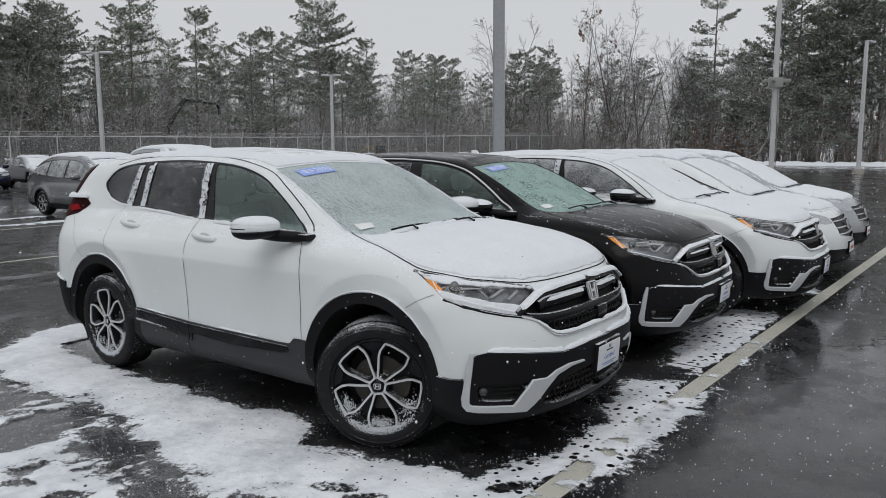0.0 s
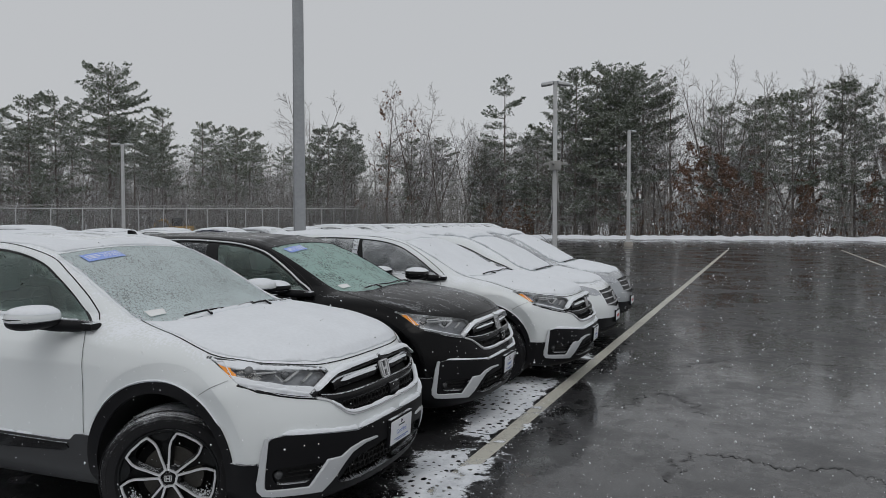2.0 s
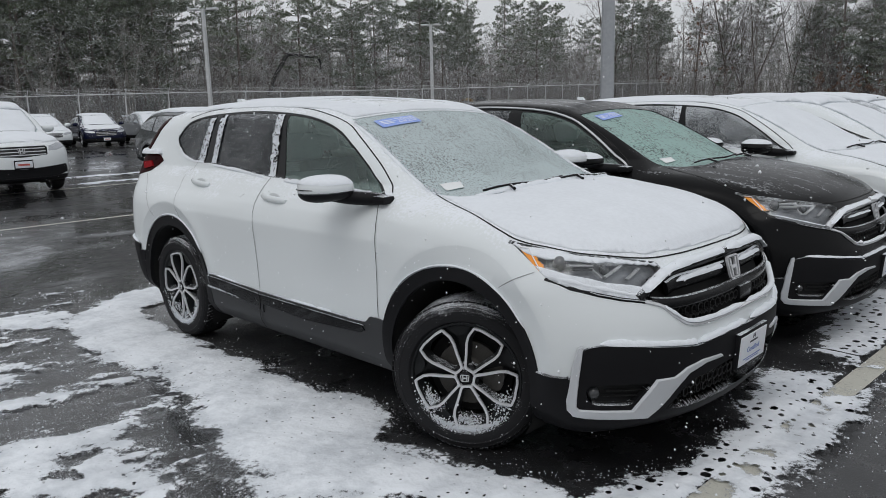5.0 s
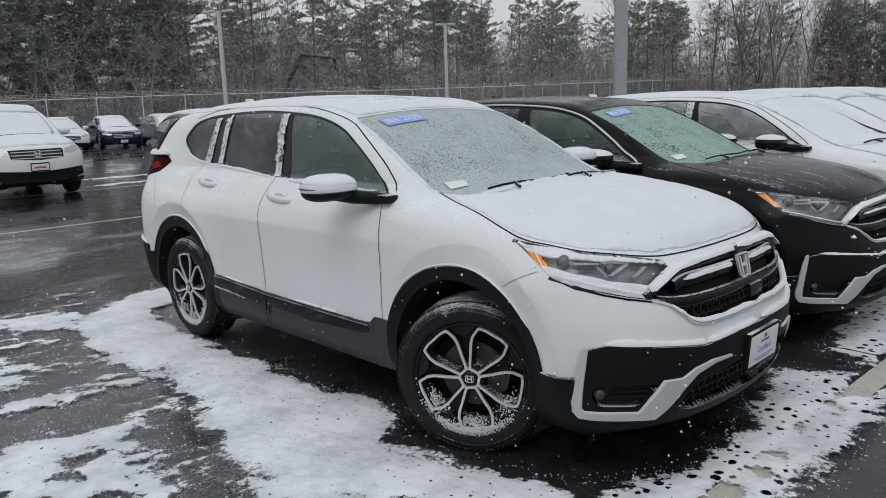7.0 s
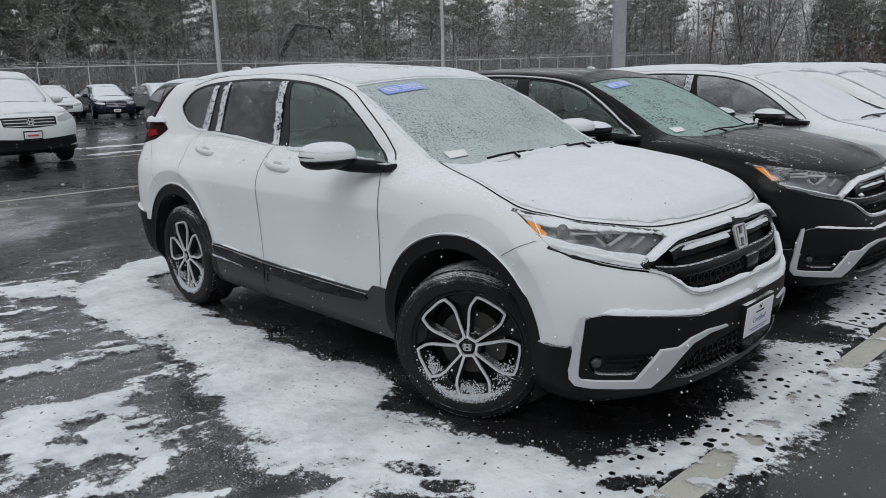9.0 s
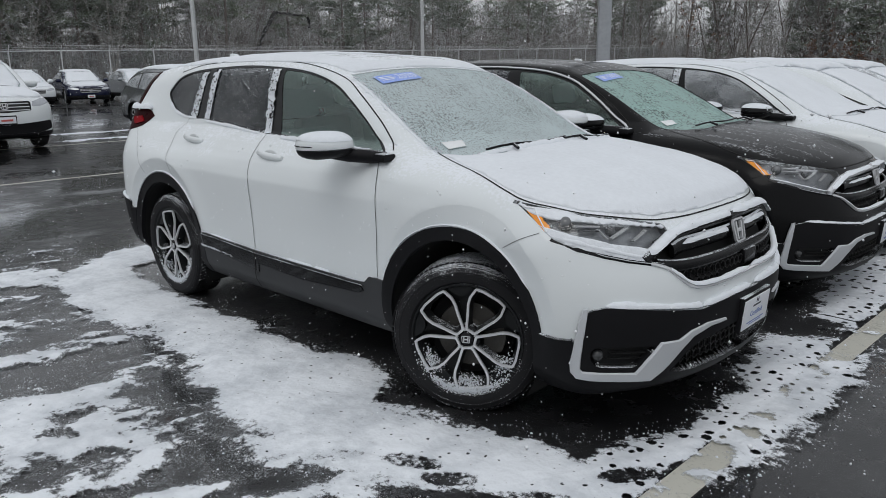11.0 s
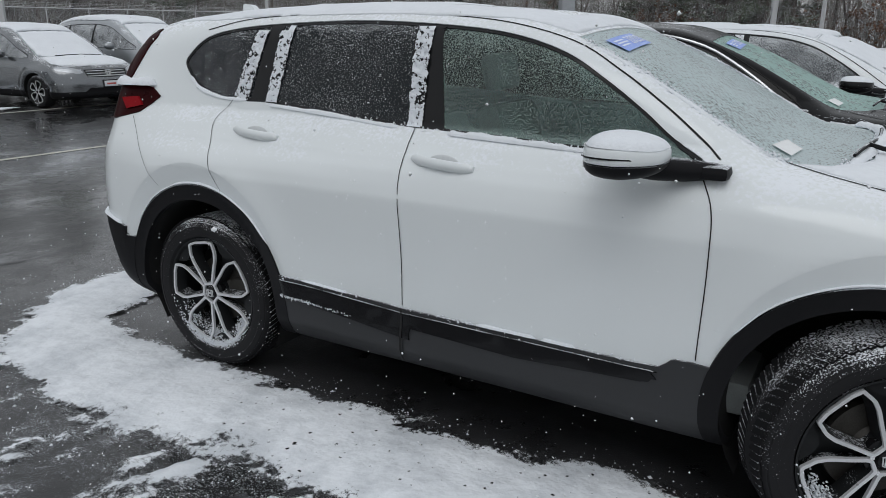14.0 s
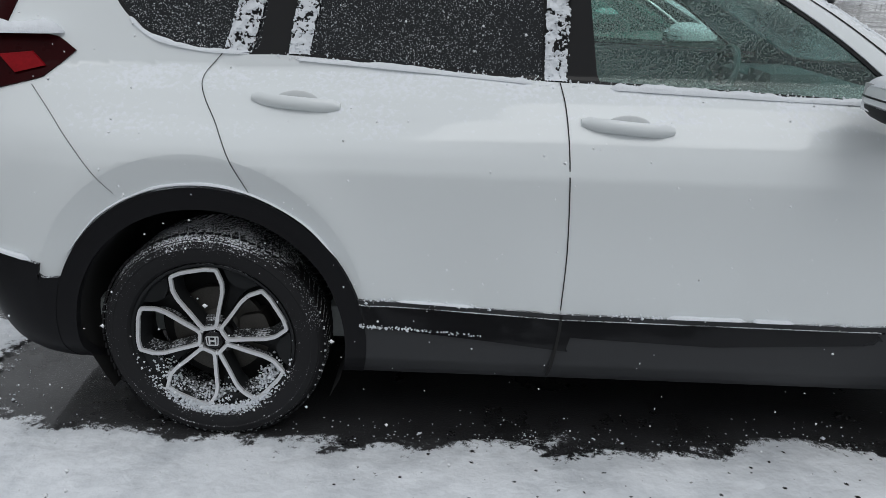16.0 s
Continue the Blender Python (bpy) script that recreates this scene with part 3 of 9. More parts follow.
def side_y(b, x, z, off=0.0):
    x, z = np.atleast_1d(np.asarray(x, float)), np.atleast_1d(np.asarray(z, float))
    lo, hi = np.full(x.shape, 0.2), np.full(x.shape, 1.1)
    for _ in range(28):
        mid = (lo + hi) / 2
        inside = b.f(x, mid, z) < 0
        lo, hi = np.where(inside, mid, lo), np.where(inside, hi, mid)
    return lo + off


def top_z(b, x, y, off=0.0):
    x, y = np.atleast_1d(np.asarray(x, float)), np.atleast_1d(np.asarray(y, float))
    lo, hi = np.full(x.shape, 0.7), np.full(x.shape, 2.2)
    for _ in range(28):
        mid = (lo + hi) / 2
        inside = b.f(x, y, mid) < 0
        lo, hi = np.where(inside, mid, lo), np.where(inside, hi, mid)
    return lo + off


DLO = [(-1.587, 1.34), (-1.574, 1.382), (-1.48, 1.461), (-1.302, 1.498), (-1.073, 1.517), (-0.703, 1.531), (-0.367, 1.524), (-0.014, 1.495), (0.224, 1.435), (0.39, 1.348), (0.532, 1.255), (0.64, 1.175), (0.752, 1.119),
       (0.645, 1.118), (0.277, 1.13), (-0.186, 1.146), (-0.34, 1.149), (-0.695, 1.17), (-1.066, 1.195), (-1.246, 1.194), (-1.38, 1.207), (-1.514, 1.258)]
DLO = spline(DLO, 4, True)
HOOD = [(1.19, 0.0), (1.17, 0.45), (1.06, 0.60), (0.95, 0.648), (1.20, 0.728), (1.40, 0.778), (1.50, 0.795), (1.57, 0.80), (1.66, 0.788), (1.80, 0.735), (1.92, 0.612), (2.0, 0.48), (2.045, 0.32), (2.065, 0.15), (2.07, 0.0)]
SCREEN = [(0.25, 0.0), (0.25, 0.575), (0.30, 0.588), (0.575, 0.625), (0.85, 0.655), (0.98, 0.645), (1.09, 0.58), (1.18, 0.45), (1.20, 0.0)]
HEAD = [(0.72, 0.984), (0.844, 0.972), (1.046, 0.953), (1.308, 0.929), (1.559, 0.897), (1.595, 0.859), (1.445, 0.784), (1.426, 0.769), (1.084, 0.818), (0.911, 0.864), (0.881, 0.884), (0.757, 0.964)]
AMBER = [(0.772, 0.964), (0.845, 0.953), (0.912, 0.890), (0.868, 0.886)]
GRILLE = [(0.0, 0.892), (0.30, 0.886), (0.44, 0.868), (0.61, 0.768), (0.53, 0.742), (0.485, 0.70), (0.41, 0.650), (0.25, 0.652), (0.0, 0.660)]
BLACK_FRONT = [(1.2, 0.468), (0.855, 0.480), (0.846, 0.57), (0.825, 0.604), (0.787, 0.612), (0.60, 0.588), (0.417, 0.563), (0.30, 0.572), (0.16, 0.580), (0.0, 0.580), (0.0, 0.0), (1.2, 0.0)]
# outer and inner edge of the silver blade, each across and up
BLADE = [((0.845, 0.606), (0.834, 0.611)), ((0.856, 0.548), (0.839, 0.549)), ((0.860, 0.486), (0.842, 0.486)), ((0.860, 0.430), (0.842, 0.432)), ((0.860, 0.389), (0.840, 0.391)),
         ((0.853, 0.349), (0.837, 0.363)), ((0.837, 0.322), (0.831, 0.353)), ((0.802, 0.314), (0.801, 0.350)), ((0.712, 0.303), (0.732, 0.344)), ((0.598, 0.291), (0.676, 0.338)),
         ((0.565, 0.327), (0.650, 0.386)), ((0.520, 0.388), (0.602, 0.458)), ((0.492, 0.423), (0.524, 0.456)), ((0.455, 0.459), (0.467, 0.486)), ((0.363, 0.485), (0.382, 0.502)), ((0.255, 0.488), (0.262, 0.499))]
MESH_LOW = [(0.0, 0.455), (0.20, 0.452), (0.40, 0.430), (0.47, 0.395), (0.53, 0.315), (0.42, 0.300), (0.0, 0.310)]
FOG = [(0.823, 0.443), (0.823, 0.409), (0.811, 0.380), (0.794, 0.371), (0.680, 0.360), (0.672, 0.372), (0.622, 0.440), (0.640, 0.448), (0.807, 0.454)]
SILL = [(-1.0, 0.535), (-0.873, 0.523), (-0.259, 0.494), (0.60, 0.487), (0.70, 0.491), (0.735, 0.527), (0.79, 0.530), (1.0, 0.522), (1.0, 0.1), (-1.0, 0.1)]
SILL_GLOSS = [(-1.0, 0.515), (-0.86, 0.508), (-0.259, 0.478), (0.60, 0.472), (0.69, 0.474), (0.67, 0.43), (0.2, 0.405), (-0.23, 0.42), (-0.24, 0.372), (-0.50, 0.40), (-0.86, 0.435)]
TAIL = [(-1.686, 1.198), (-1.739, 1.237), (-1.878, 1.251), (-1.796, 1.46), (-1.82, 1.49), (-2.0, 1.25), (-2.5, 1.25), (-2.5, 1.05), (-1.895, 1.093), (-1.765, 1.126)]
WHEELS_X = (1.340, -1.322)


def mirror_y(poly):
    """A half outline (along, across) made whole."""
    p = np.array(poly)
    return np.vstack([p, (p * (1, -1))[::-1]])


def arch_gap(x, y, z):
    r = np.minimum(np.hypot(x - 1.295, z - 0.378), np.hypot(x + 1.318, z - 0.372)) - 0.411
    return np.maximum(r, 0.45 - np.abs(y))


def arch_flare(x, y, z):
    r = np.minimum(np.hypot(x - 1.287, z - 0.385) - 0.464, np.hypot(x + 1.314, z - 0.380) - 0.472)
    return np.maximum(r, 0.5 - np.abs(y))


def arch_lip(x, y, z):
    """The pressed face between the crease and the flare over each wheel."""
    c = np.minimum(np.hypot(x - 1.33, z - 0.455), np.hypot(x + 1.33, z - 0.455)) - 0.490
    return np.maximum.reduce([c, 0.5 - np.abs(y), 0.56 - z])


def front_poly(poly, least=1.4):
    p = np.array([(a if a > 1e-6 else -0.1, z) for a, z in poly])
    return lambda x, y, z: np.maximum(sd_poly(p, np.abs(y), z), least - x)


def head_u(poly):
    p = np.array(poly)
    return lambda x, y, z: np.maximum(sd_poly(p, x - np.abs(y), z), 1.35 - x)


SEAMS = [
    ([(-1.277, 1.2), (-1.325, 1.138), (-1.311, 1.087), (-1.246, 0.995), (-1.178, 0.858), (-1.15, 0.80)], 0.0012),
    ([(-0.300, 1.150), (-0.283, 1.05), (-0.262, 0.724), (-0.264, 0.505)], 0.0017),
    ([(-0.262, 0.495), (-0.266, 0.42), (-0.285, 0.27)], 0.0045),
    ([(0.746, 1.094), (0.798, 0.998), (0.808, 0.845), (0.803, 0.54)], 0.0018),
    ([(0.80, 0.53), (0.79, 0.5), (0.75, 0.27)], 0.0050),
    ([(-1.787, 1.108), (-1.651, 0.947), (-1.555, 0.824)], 0.0008),
    ([(1.71, 0.880), (1.63, 0.845), (1.55, 0.80)], 0.0010),
]


def strip(name, points, normals, half, car, mat, up=0.0012):
    """A narrow dark strip along a line on the skin, where two panels meet."""
    p, n = np.array(points), np.array(normals)
    t = np.gradient(p, axis=0)
    c = np.cross(t, n)
    c /= np.linalg.norm(c, axis=1)[:, None] + 1e-9
    V = np.vstack([p + n * up + c * half, p + n * up - c * half])
    k = len(p)
    F = np.array([(i, i + 1, k + i + 1, k + i) for i in range(k - 1)])
    return data_part(name, V, F, mat, car, "", np.vstack([n, n]))


def skin_normals(b, pts):
    g = gradient(b.f, np.array(pts))
    return g / (np.linalg.norm(g, axis=1)[:, None] + 1e-9)


def panel_gaps(car):
    for s in (-1, 1):
        for line, half in SEAMS:
            q = spline(line, 6)
            p = np.stack([q[:, 0], s * side_y(body, q[:, 0], q[:, 1]), q[:, 1]], 1)
            low = q[:, 1].max() < 0.53
            strip("panel_gap", p, skin_normals(body, p), half, car, SEAM, 0.017 if low else 0.0026)
        h = spline(HOOD[3:], 6)
        p = np.stack([h[:, 0], s * h[:, 1], top_z(body, h[:, 0], h[:, 1])], 1)
        strip("hood_gap", p, skin_normals(body, p), 0.0036, car, SEAM, 0.0012)
        # the roof gutter over the side windows
        q = spline([(-1.494, 1.49), (-1.295, 1.531), (-1.067, 1.549), (-0.696, 1.561), (-0.363, 1.554), (-0.01, 1.525), (0.249, 1.463), (0.431, 1.372), (0.578, 1.28), (0.692, 1.199), (0.786, 1.13)], 5)
        p = np.stack([q[:, 0], s * side_y(body, q[:, 0], q[:, 1]), q[:, 1]], 1)
        strip("roof_gutter", p, skin_normals(body, p), 0.0035, car, SEAM)


def hood_field(x, y, z):
    return np.maximum(sd_poly(mirror_y(HOOD), x, y), 0.85 - z)


def screen_field(x, y, z):
    return np.maximum(sd_poly(mirror_y(SCREEN), x, y), 1.05 - z)


def pane(x_back, x_front):
    """The side glass between two slanting lines (x at the foot, x at the head)."""
    def g(x, y, z):
        t = np.clip((z - 1.16) / 0.36, 0, 1.2)
        d = sd_poly(DLO, x, z) + 0.010
        b = (x_back[0] + (x_back[1] - x_back[0]) * t) - x
        f = x - (x_front[0] + (x_front[1] - x_front[0]) * t)
        return np.maximum.reduce([d, b, f, 0.5 - np.abs(y)])
    return g


def rear_glass(x, y, z):
    p = round_poly([(-0.60, 1.12), (0.60, 1.12), (0.52, 1.50), (-0.52, 1.50)], 0.06)
    return np.maximum(sd_poly(p, y, z), x + 1.55)


FIELDS = [
    ("well", arch_gap),
    ("tail_light", lambda x, y, z: np.maximum(sd_poly(TAIL, x, z), 0.42 - np.abs(y))),
    ("quarter_glass", pane((-1.7, -1.7), (-1.186, -1.103))),
    ("rear_side_glass", pane((-1.083, -1.034), (-0.35, -0.36))),
    ("front_side_glass", pane((-0.191, -0.245), (2, 2))),
    ("window_trim", lambda x, y, z: np.maximum(sd_poly(DLO, x, z), 0.5 - np.abs(y))),
    ("windscreen", screen_field),
    ("rear_glass", rear_glass),
    ("turn_signal", head_u(AMBER)),
    ("headlight", head_u(HEAD)),
    ("grille", front_poly(GRILLE)),
    ("hood", hood_field),
    ("fog", front_poly(FOG)),
    ("mesh_low", front_poly(MESH_LOW)),
    ("flare", arch_flare),
    ("black_front", front_poly(BLACK_FRONT)),
    ("arch_lip", arch_lip),
    ("sill_gloss", lambda x, y, z: np.maximum(sd_poly(SILL_GLOSS, x, z), 0.5 - np.abs(y))),
    ("sill", lambda x, y, z: np.maximum(np.minimum(sd_poly(SILL, x, z), np.maximum(0.262 - 0 * z - 0, z - 0.262)), np.abs(x) - 1.6)),
    ("rear_black", lambda x, y, z: np.maximum(x + 1.4, z - np.clip(0.573 - 0.268 * (x + 1.677), 0.5, 0.64))),
    ("belly", lambda x, y, z: z - 0.262),
    ("front_door", lambda x, y, z: np.maximum.reduce([np.abs(x - 0.27) - 0.53, 0.6 - np.abs(y), z - 1.35])),
    ("rear_door", lambda x, y, z: np.maximum.reduce([np.abs(x + 0.745) - 0.487, 0.6 - np.abs(y), z - 1.35])),
    ("bumper", lambda x, y, z: np.minimum(np.maximum(1.52 + (0.9 - z) * 0.0 - x, z - 0.93), np.maximum(x + 1.62, z - 1.10))),
]
PIECES = body.cut(FIELDS)
# the face below the crease keeps its own slope up to its edge
V, T, N = PIECES["arch_lip"]
mid = np.stack([np.where(V[:, 0] > 0, 1.33, -1.33), V[:, 1], np.full(len(V), 0.455)], 1)
way = mid - V
way /= np.linalg.norm(way, axis=1)[:, None]
N = gradient(body.f, V + way * 0.012)
PIECES["arch_lip"] = (V, T, N / (np.linalg.norm(N, axis=1)[:, None] + 1e-9))


def on_side(s):
    return lambda c, n: c[:, 1] * s > 0


def sweep_front(bm, b, path, width, depth, off=0.0, out=0.0):
    """A bar of that height and depth along a path (across, up) that lies on the car's front."""
    p = np.array(path, float)
    x = front_x(b, p[:, 0], p[:, 1], off)
    rings = []
    for k in range(len(p)):
        t = p[min(k + 1, len(p) - 1)] - p[max(k - 1, 0)]
        t = t / (np.linalg.norm(t) + 1e-9)
        nrm = np.array((-t[1], t[0]))
        w = width[k] if hasattr(width, "__len__") else width
        ring = []
        for u, v in ((-0.5, 0), (-0.42, 0.7), (-0.2, 1), (0.2, 1), (0.42, 0.7), (0.5, 0), (0.4, -0.6), (-0.4, -0.6)):
            ring.append(bm.verts.new((x[k] + v * depth + out, p[k, 0] + nrm[0] * u * w, p[k, 1] + nrm[1] * u * w)))
        rings.append(ring)
    for a, c in zip(rings, rings[1:]):
        for k in range(8):
            bm.faces.new((a[k], a[(k + 1) % 8], c[(k + 1) % 8], c[k]))
    bm.faces.new(rings[0])
    bm.faces.new(rings[-1][::-1])


def honeycomb(bm, b, inside, y0, y1, z0, z1, size=0.022, bar=0.0045, off=0.0):
    """A grille of six-sided cells on the car's front, where inside(y, z) is below nought."""
    r = size
    rows = int((z1 - z0) / (1.5 * r)) + 2
    for j in range(rows):
        for i in range(int((y1 - y0) / (1.732 * r)) + 2):
            cy, cz = y0 + 1.732 * r * (i + 0.5 * (j % 2)), z0 + 1.5 * r * j
            if inside(np.array([cy]), np.array([cz]))[0] > -0.3 * r:
                continue
            ang = [math.pi / 6 + k * math.pi / 3 for k in range(6)]
            for q0, q1 in ((r * 1.02, r - bar),):
                o = [(cy + q0 * math.cos(a), cz + q0 * math.sin(a)) for a in ang]
                n = [(cy + q1 * math.cos(a), cz + q1 * math.sin(a)) for a in ang]
                x = float(front_x(b, cy, cz, off)[0])
                vo = [bm.verts.new((x, *p)) for p in o]
                vn = [bm.verts.new((x, *p)) for p in n]
                vd = [bm.verts.new((x - 0.02, *p)) for p in n]
                for k in range(6):
                    m = (k + 1) % 6
                    bm.faces.new((vo[k], vo[m], vn[m], vn[k]))
                    bm.faces.new((vn[k], vn[m], vd[m], vd[k]))


def snow_sheet(b, zone, thick, seed=0, rough=0.35, h=None, wob=0.02):
    """A layer of snow on the skin where zone is below nought: it thins out towards an uneven edge."""
    def g(x, y, z):
        return zone(x, y, z) + wob * (turbulence(x, y, z, 14.0, 3, seed) - 0.5) * 2
    V, T = b.V, b.T
    near = zone(*V.T) < 0.15
    T = T[near[T].all(1)]
    use, inv = np.unique(T, return_inverse=True)
    V, T = V[use], inv.reshape(T.shape)
    s = g(*V.T)
    n = len(V)
    V, T = split(V, T, s)
    V[n:] = onto(b.f, V[n:])
    c = V[T].mean(1)
    T = T[g(*c.T) < 0]
    use, inv = np.unique(T, return_inverse=True)
    V, T = V[use], inv.reshape(T.shape)
    N = gradient(b.f, V)
    N /= np.linalg.norm(N, axis=1)[:, None] + 1e-9
    d = -g(*V.T)
    o = thick * (0.30 + 0.70 * smooth_step(0.0, 0.05, d)) * (1 + rough * (turbulence(*V.T, 7.0, 3, seed + 5) - 0.5) * 2)
    P = V + N * o[:, None]
    # normals of the uneven surface
    fn = np.cross(P[T[:, 1]] - P[T[:, 0]], P[T[:, 2]] - P[T[:, 0]])
    vn = np.zeros_like(P)
    for k in range(3):
        np.add.at(vn, T[:, k], fn)
    vn /= np.linalg.norm(vn, axis=1)[:, None] + 1e-12
    flip = np.sign((vn * N).sum(1))
    vn *= flip[:, None]
    return P, T, vn, o


def add_snow(name, sheet, car, label="", mat=None):
    P, T, N, o = sheet
    e = np.vstack([T[:, [0, 1]], T[:, [1, 2]], T[:, [2, 0]]])
    _, first, count = np.unique(np.sort(e, 1), axis=0, return_index=True, return_counts=True)
    rim = e[first[count == 1]]
    n = len(P)
    vb, inv = np.unique(rim, return_inverse=True)
    inv = inv.reshape(rim.shape)
    low = P[vb] - N[vb] * (o[vb] + 0.004)[:, None]
    walls = np.vstack([np.stack([rim[:, 1], rim[:, 0], n + inv[:, 0]], 1), np.stack([rim[:, 1], n + inv[:, 0], n + inv[:, 1]], 1)])
    return data_part(name, np.vstack([P, low]), np.vstack([T, walls]), mat or SNOW, car, label)


def roof_zone(x, y, z):
    """The roof down to its edges, less a thin place over the sunroof."""
    edge = sd_poly(round_poly([(0.235, -0.565), (0.235, 0.565), (-0.3, 0.595), (-1.5, 0.56), (-1.95, 0.50), (-1.95, -0.50), (-1.5, -0.56), (-0.3, -0.595)], 0.05), x, y)
    sun_roof = sd_poly(round_poly([(0.10, -0.36), (0.10, 0.36), (-0.42, 0.36), (-0.42, -0.36)], 0.08), x, y)
    return np.maximum(np.maximum(edge, 1.40 - z), -sun_roof)


def hood_zone(x, y, z):
    return np.maximum(sd_poly(mirror_y(HOOD), x, y) + 0.012, 0.85 - z)


def ledge(car, name, b, pts, width, thick, seed, mat=None, label=""):
    """A strip of snow that lies along a line of places, humped and uneven."""
    rnd = random.Random(seed)
    p = spline(pts, 10)
    bm = bmesh.new()
    rings = []
    n = len(p)
    for k in range(n):
        t = Vector(p[min(k + 1, n - 1)] - p[max(k - 1, 0)]).normalized()
        q = Vector((0, 0, 1)).cross(t)
        q = q.normalized() if q.length > 1e-6 else Vector((1, 0, 0))
        fade = min(1, k / 3 + 0.15, (n - 1 - k) / 3 + 0.15)
        wave = turbulence(np.array([p[k][0]]), np.array([p[k][1]]), np.array([p[k][2]]), 16.0, 3, seed)[0]
        w, h = width * fade * (0.65 + 0.6 * wave + rnd.uniform(-0.05, 0.05)), thick * fade * (0.35 + 1.1 * wave + rnd.uniform(-0.06, 0.06))
        ring = []
        for a in range(7):
            u = math.pi * a / 6
            ring.append(bm.verts.new(Vector(p[k]) + q * (w * math.cos(u)) + Vector((0, 0, h * math.sin(u) - 0.003))))
        rings.append(ring)
    for a, c in zip(rings, rings[1:]):
        for k in range(6):
            bm.faces.new((a[k], a[k + 1], c[k + 1], c[k]))
        bm.faces.new((a[6], a[0], c[0], c[6]))
    bm.faces.new(rings[0])
    bm.faces.new(rings[-1][::-1])
    return part(name, bm, mat or SNOW, car, label, 60)


def lettering(name, text, size, m, mat, parent, thick=0.0006):
    """Raised letters as a mesh part."""
    cu = bpy.data.curves.new(name, "FONT")
    cu.body, cu.size, cu.extrude, cu.align_x, cu.align_y, cu.resolution_u = text, size, thick, "CENTER", "CENTER", 2
    ob = bpy.data.objects.new(name, cu)
    mesh = bpy.data.meshes.new_from_object(ob)
    bpy.data.objects.remove(ob)
    ob = link(name, mesh, mat, parent)
    ob.matrix_basis = m
    return ob


GLASS_FRONT = dusted("frosted_side_glass", (0, 0, 0), amount=0.15, low=0.0, high=1.4, flake=230, clump=3, transparent=(0.76, 0.95, 0.90), flat=0.42, fine=1.6, edge=0.34, clumps=0.35, tint=(0.60, 0.76, 0.71))
GLASS_DARK = dusted("dark_privacy_glass", (0.012, 0.014, 0.016), 0.08, coat=0.3, amount=0.10, low=0.0, high=1.4, flake=230, clump=4, flat=0.42, fine=1.6, edge=0.12, clumps=0.25)
GLASS_SNOWY = dusted("snow_splashed_glass", (0.012, 0.014, 0.016), 0.08, coat=0.3, amount=0.30, low=0.0, high=1.4, flake=170, clump=6, flat=0.40, fine=1.8, edge=0.22, clumps=0.5, tint=(0.66, 0.69, 0.72))
SCREEN_FROST = dusted("frosted_windscreen", (0.055, 0.075, 0.08), 0.15, coat=0.4, amount=0.42, low=0.0, high=1.2, flake=115, clump=3.5, flat=0.2, fine=2.2, edge=0.26, tint=(0.85, 0.95, 0.97), transparent=(0.43, 0.68, 0.66))
SCREEN_THAW = dusted("thawing_windscreen", (0.05, 0.08, 0.08), 0.12, coat=0.5, amount=0.36, low=0.0, high=1.2, flake=55, clump=7, flat=0.25, fine=2.0, edge=0.20, tint=(0.56, 0.76, 0.72), transparent=(0.5, 0.70, 0.65), clumps=1.0)
TRIM = dusted("black_window_trim", (0.014, 0.014, 0.015), 0.35, coat=0.2, amount=-0.05, low=0.0, high=1.2, flake=180, flat=0.2)
LENS = dusted("clear_lamp_lens", (0, 0, 0), amount=0.06, low=0.0, high=1.0, flake=120, clump=5, transparent=(0.95, 0.96, 0.97))
LAMP_RED = material("red_lamp_lens", (0.22, 0.006, 0.010), 0.35, coat=0.0, spread=0.25, scale=20)
LAMP_RED_DEEP = material("dark_red_lamp_lens", (0.022, 0.0008, 0.0015), 0.3, coat=0.0, spread=0.2, scale=20)
for m in (LAMP_RED, LAMP_RED_DEEP):
    m.node_tree.nodes["Principled BSDF"].inputs["Specular IOR Level"].default_value = 0.06
LAMP_AMBER = material("amber_lamp_lens", (0.85, 0.30, 0.02), 0.2, coat=0.6, spread=0.1, scale=30)
LAMP_GLOSS = material("grey_lamp_glass", (0.16, 0.165, 0.17), 0.12, 0.2, spread=0.1)
LAMP_CASE = material("lamp_housing", (0.33, 0.34, 0.355), 0.35, 0.4, spread=0.2, scale=12)
REFLECTOR = material("lamp_reflector", (0.92, 0.93, 0.94), 0.18, 0.3, spread=0.05)
LAMP_DARK = material("dark_fog_lamp_lens", (0.05, 0.052, 0.055), 0.15, 0.0, spread=0.1)
SILVER = dusted("silver_bumper_trim", (0.60, 0.62, 0.65), 0.4, metal=0.15, coat=0.2, amount=-0.12, low=0.3, high=1.0, flake=220)
GRILLE_SNOWY = dusted("snow_dusted_grille_bar", (0.008, 0.008, 0.009), 0.25, coat=0.25, amount=0.30, low=-0.1, high=0.9, flake=120, clump=14, edge=0.08, fine=1.4)
MESH_BLACK = material("grille_black", (0.006, 0.006, 0.0065), 0.5)
SKIRT = dusted("dark_grey_skirt", (0.025, 0.026, 0.0285), 0.55, coat=0.0, amount=-0.05, low=0.2, high=1.0, flake=200)
SEAM = material("panel_gap", (0.01, 0.01, 0.01), 0.9)
PLATE = material("white_plate", (0.80, 0.82, 0.86), 0.35, spread=0.03)
PLATE_TEXT = material("plate_print_dark", (0.03, 0.03, 0.05), 0.5)
PLATE_BLUE = material("plate_print_blue", (0.18, 0.25, 0.52), 0.5)
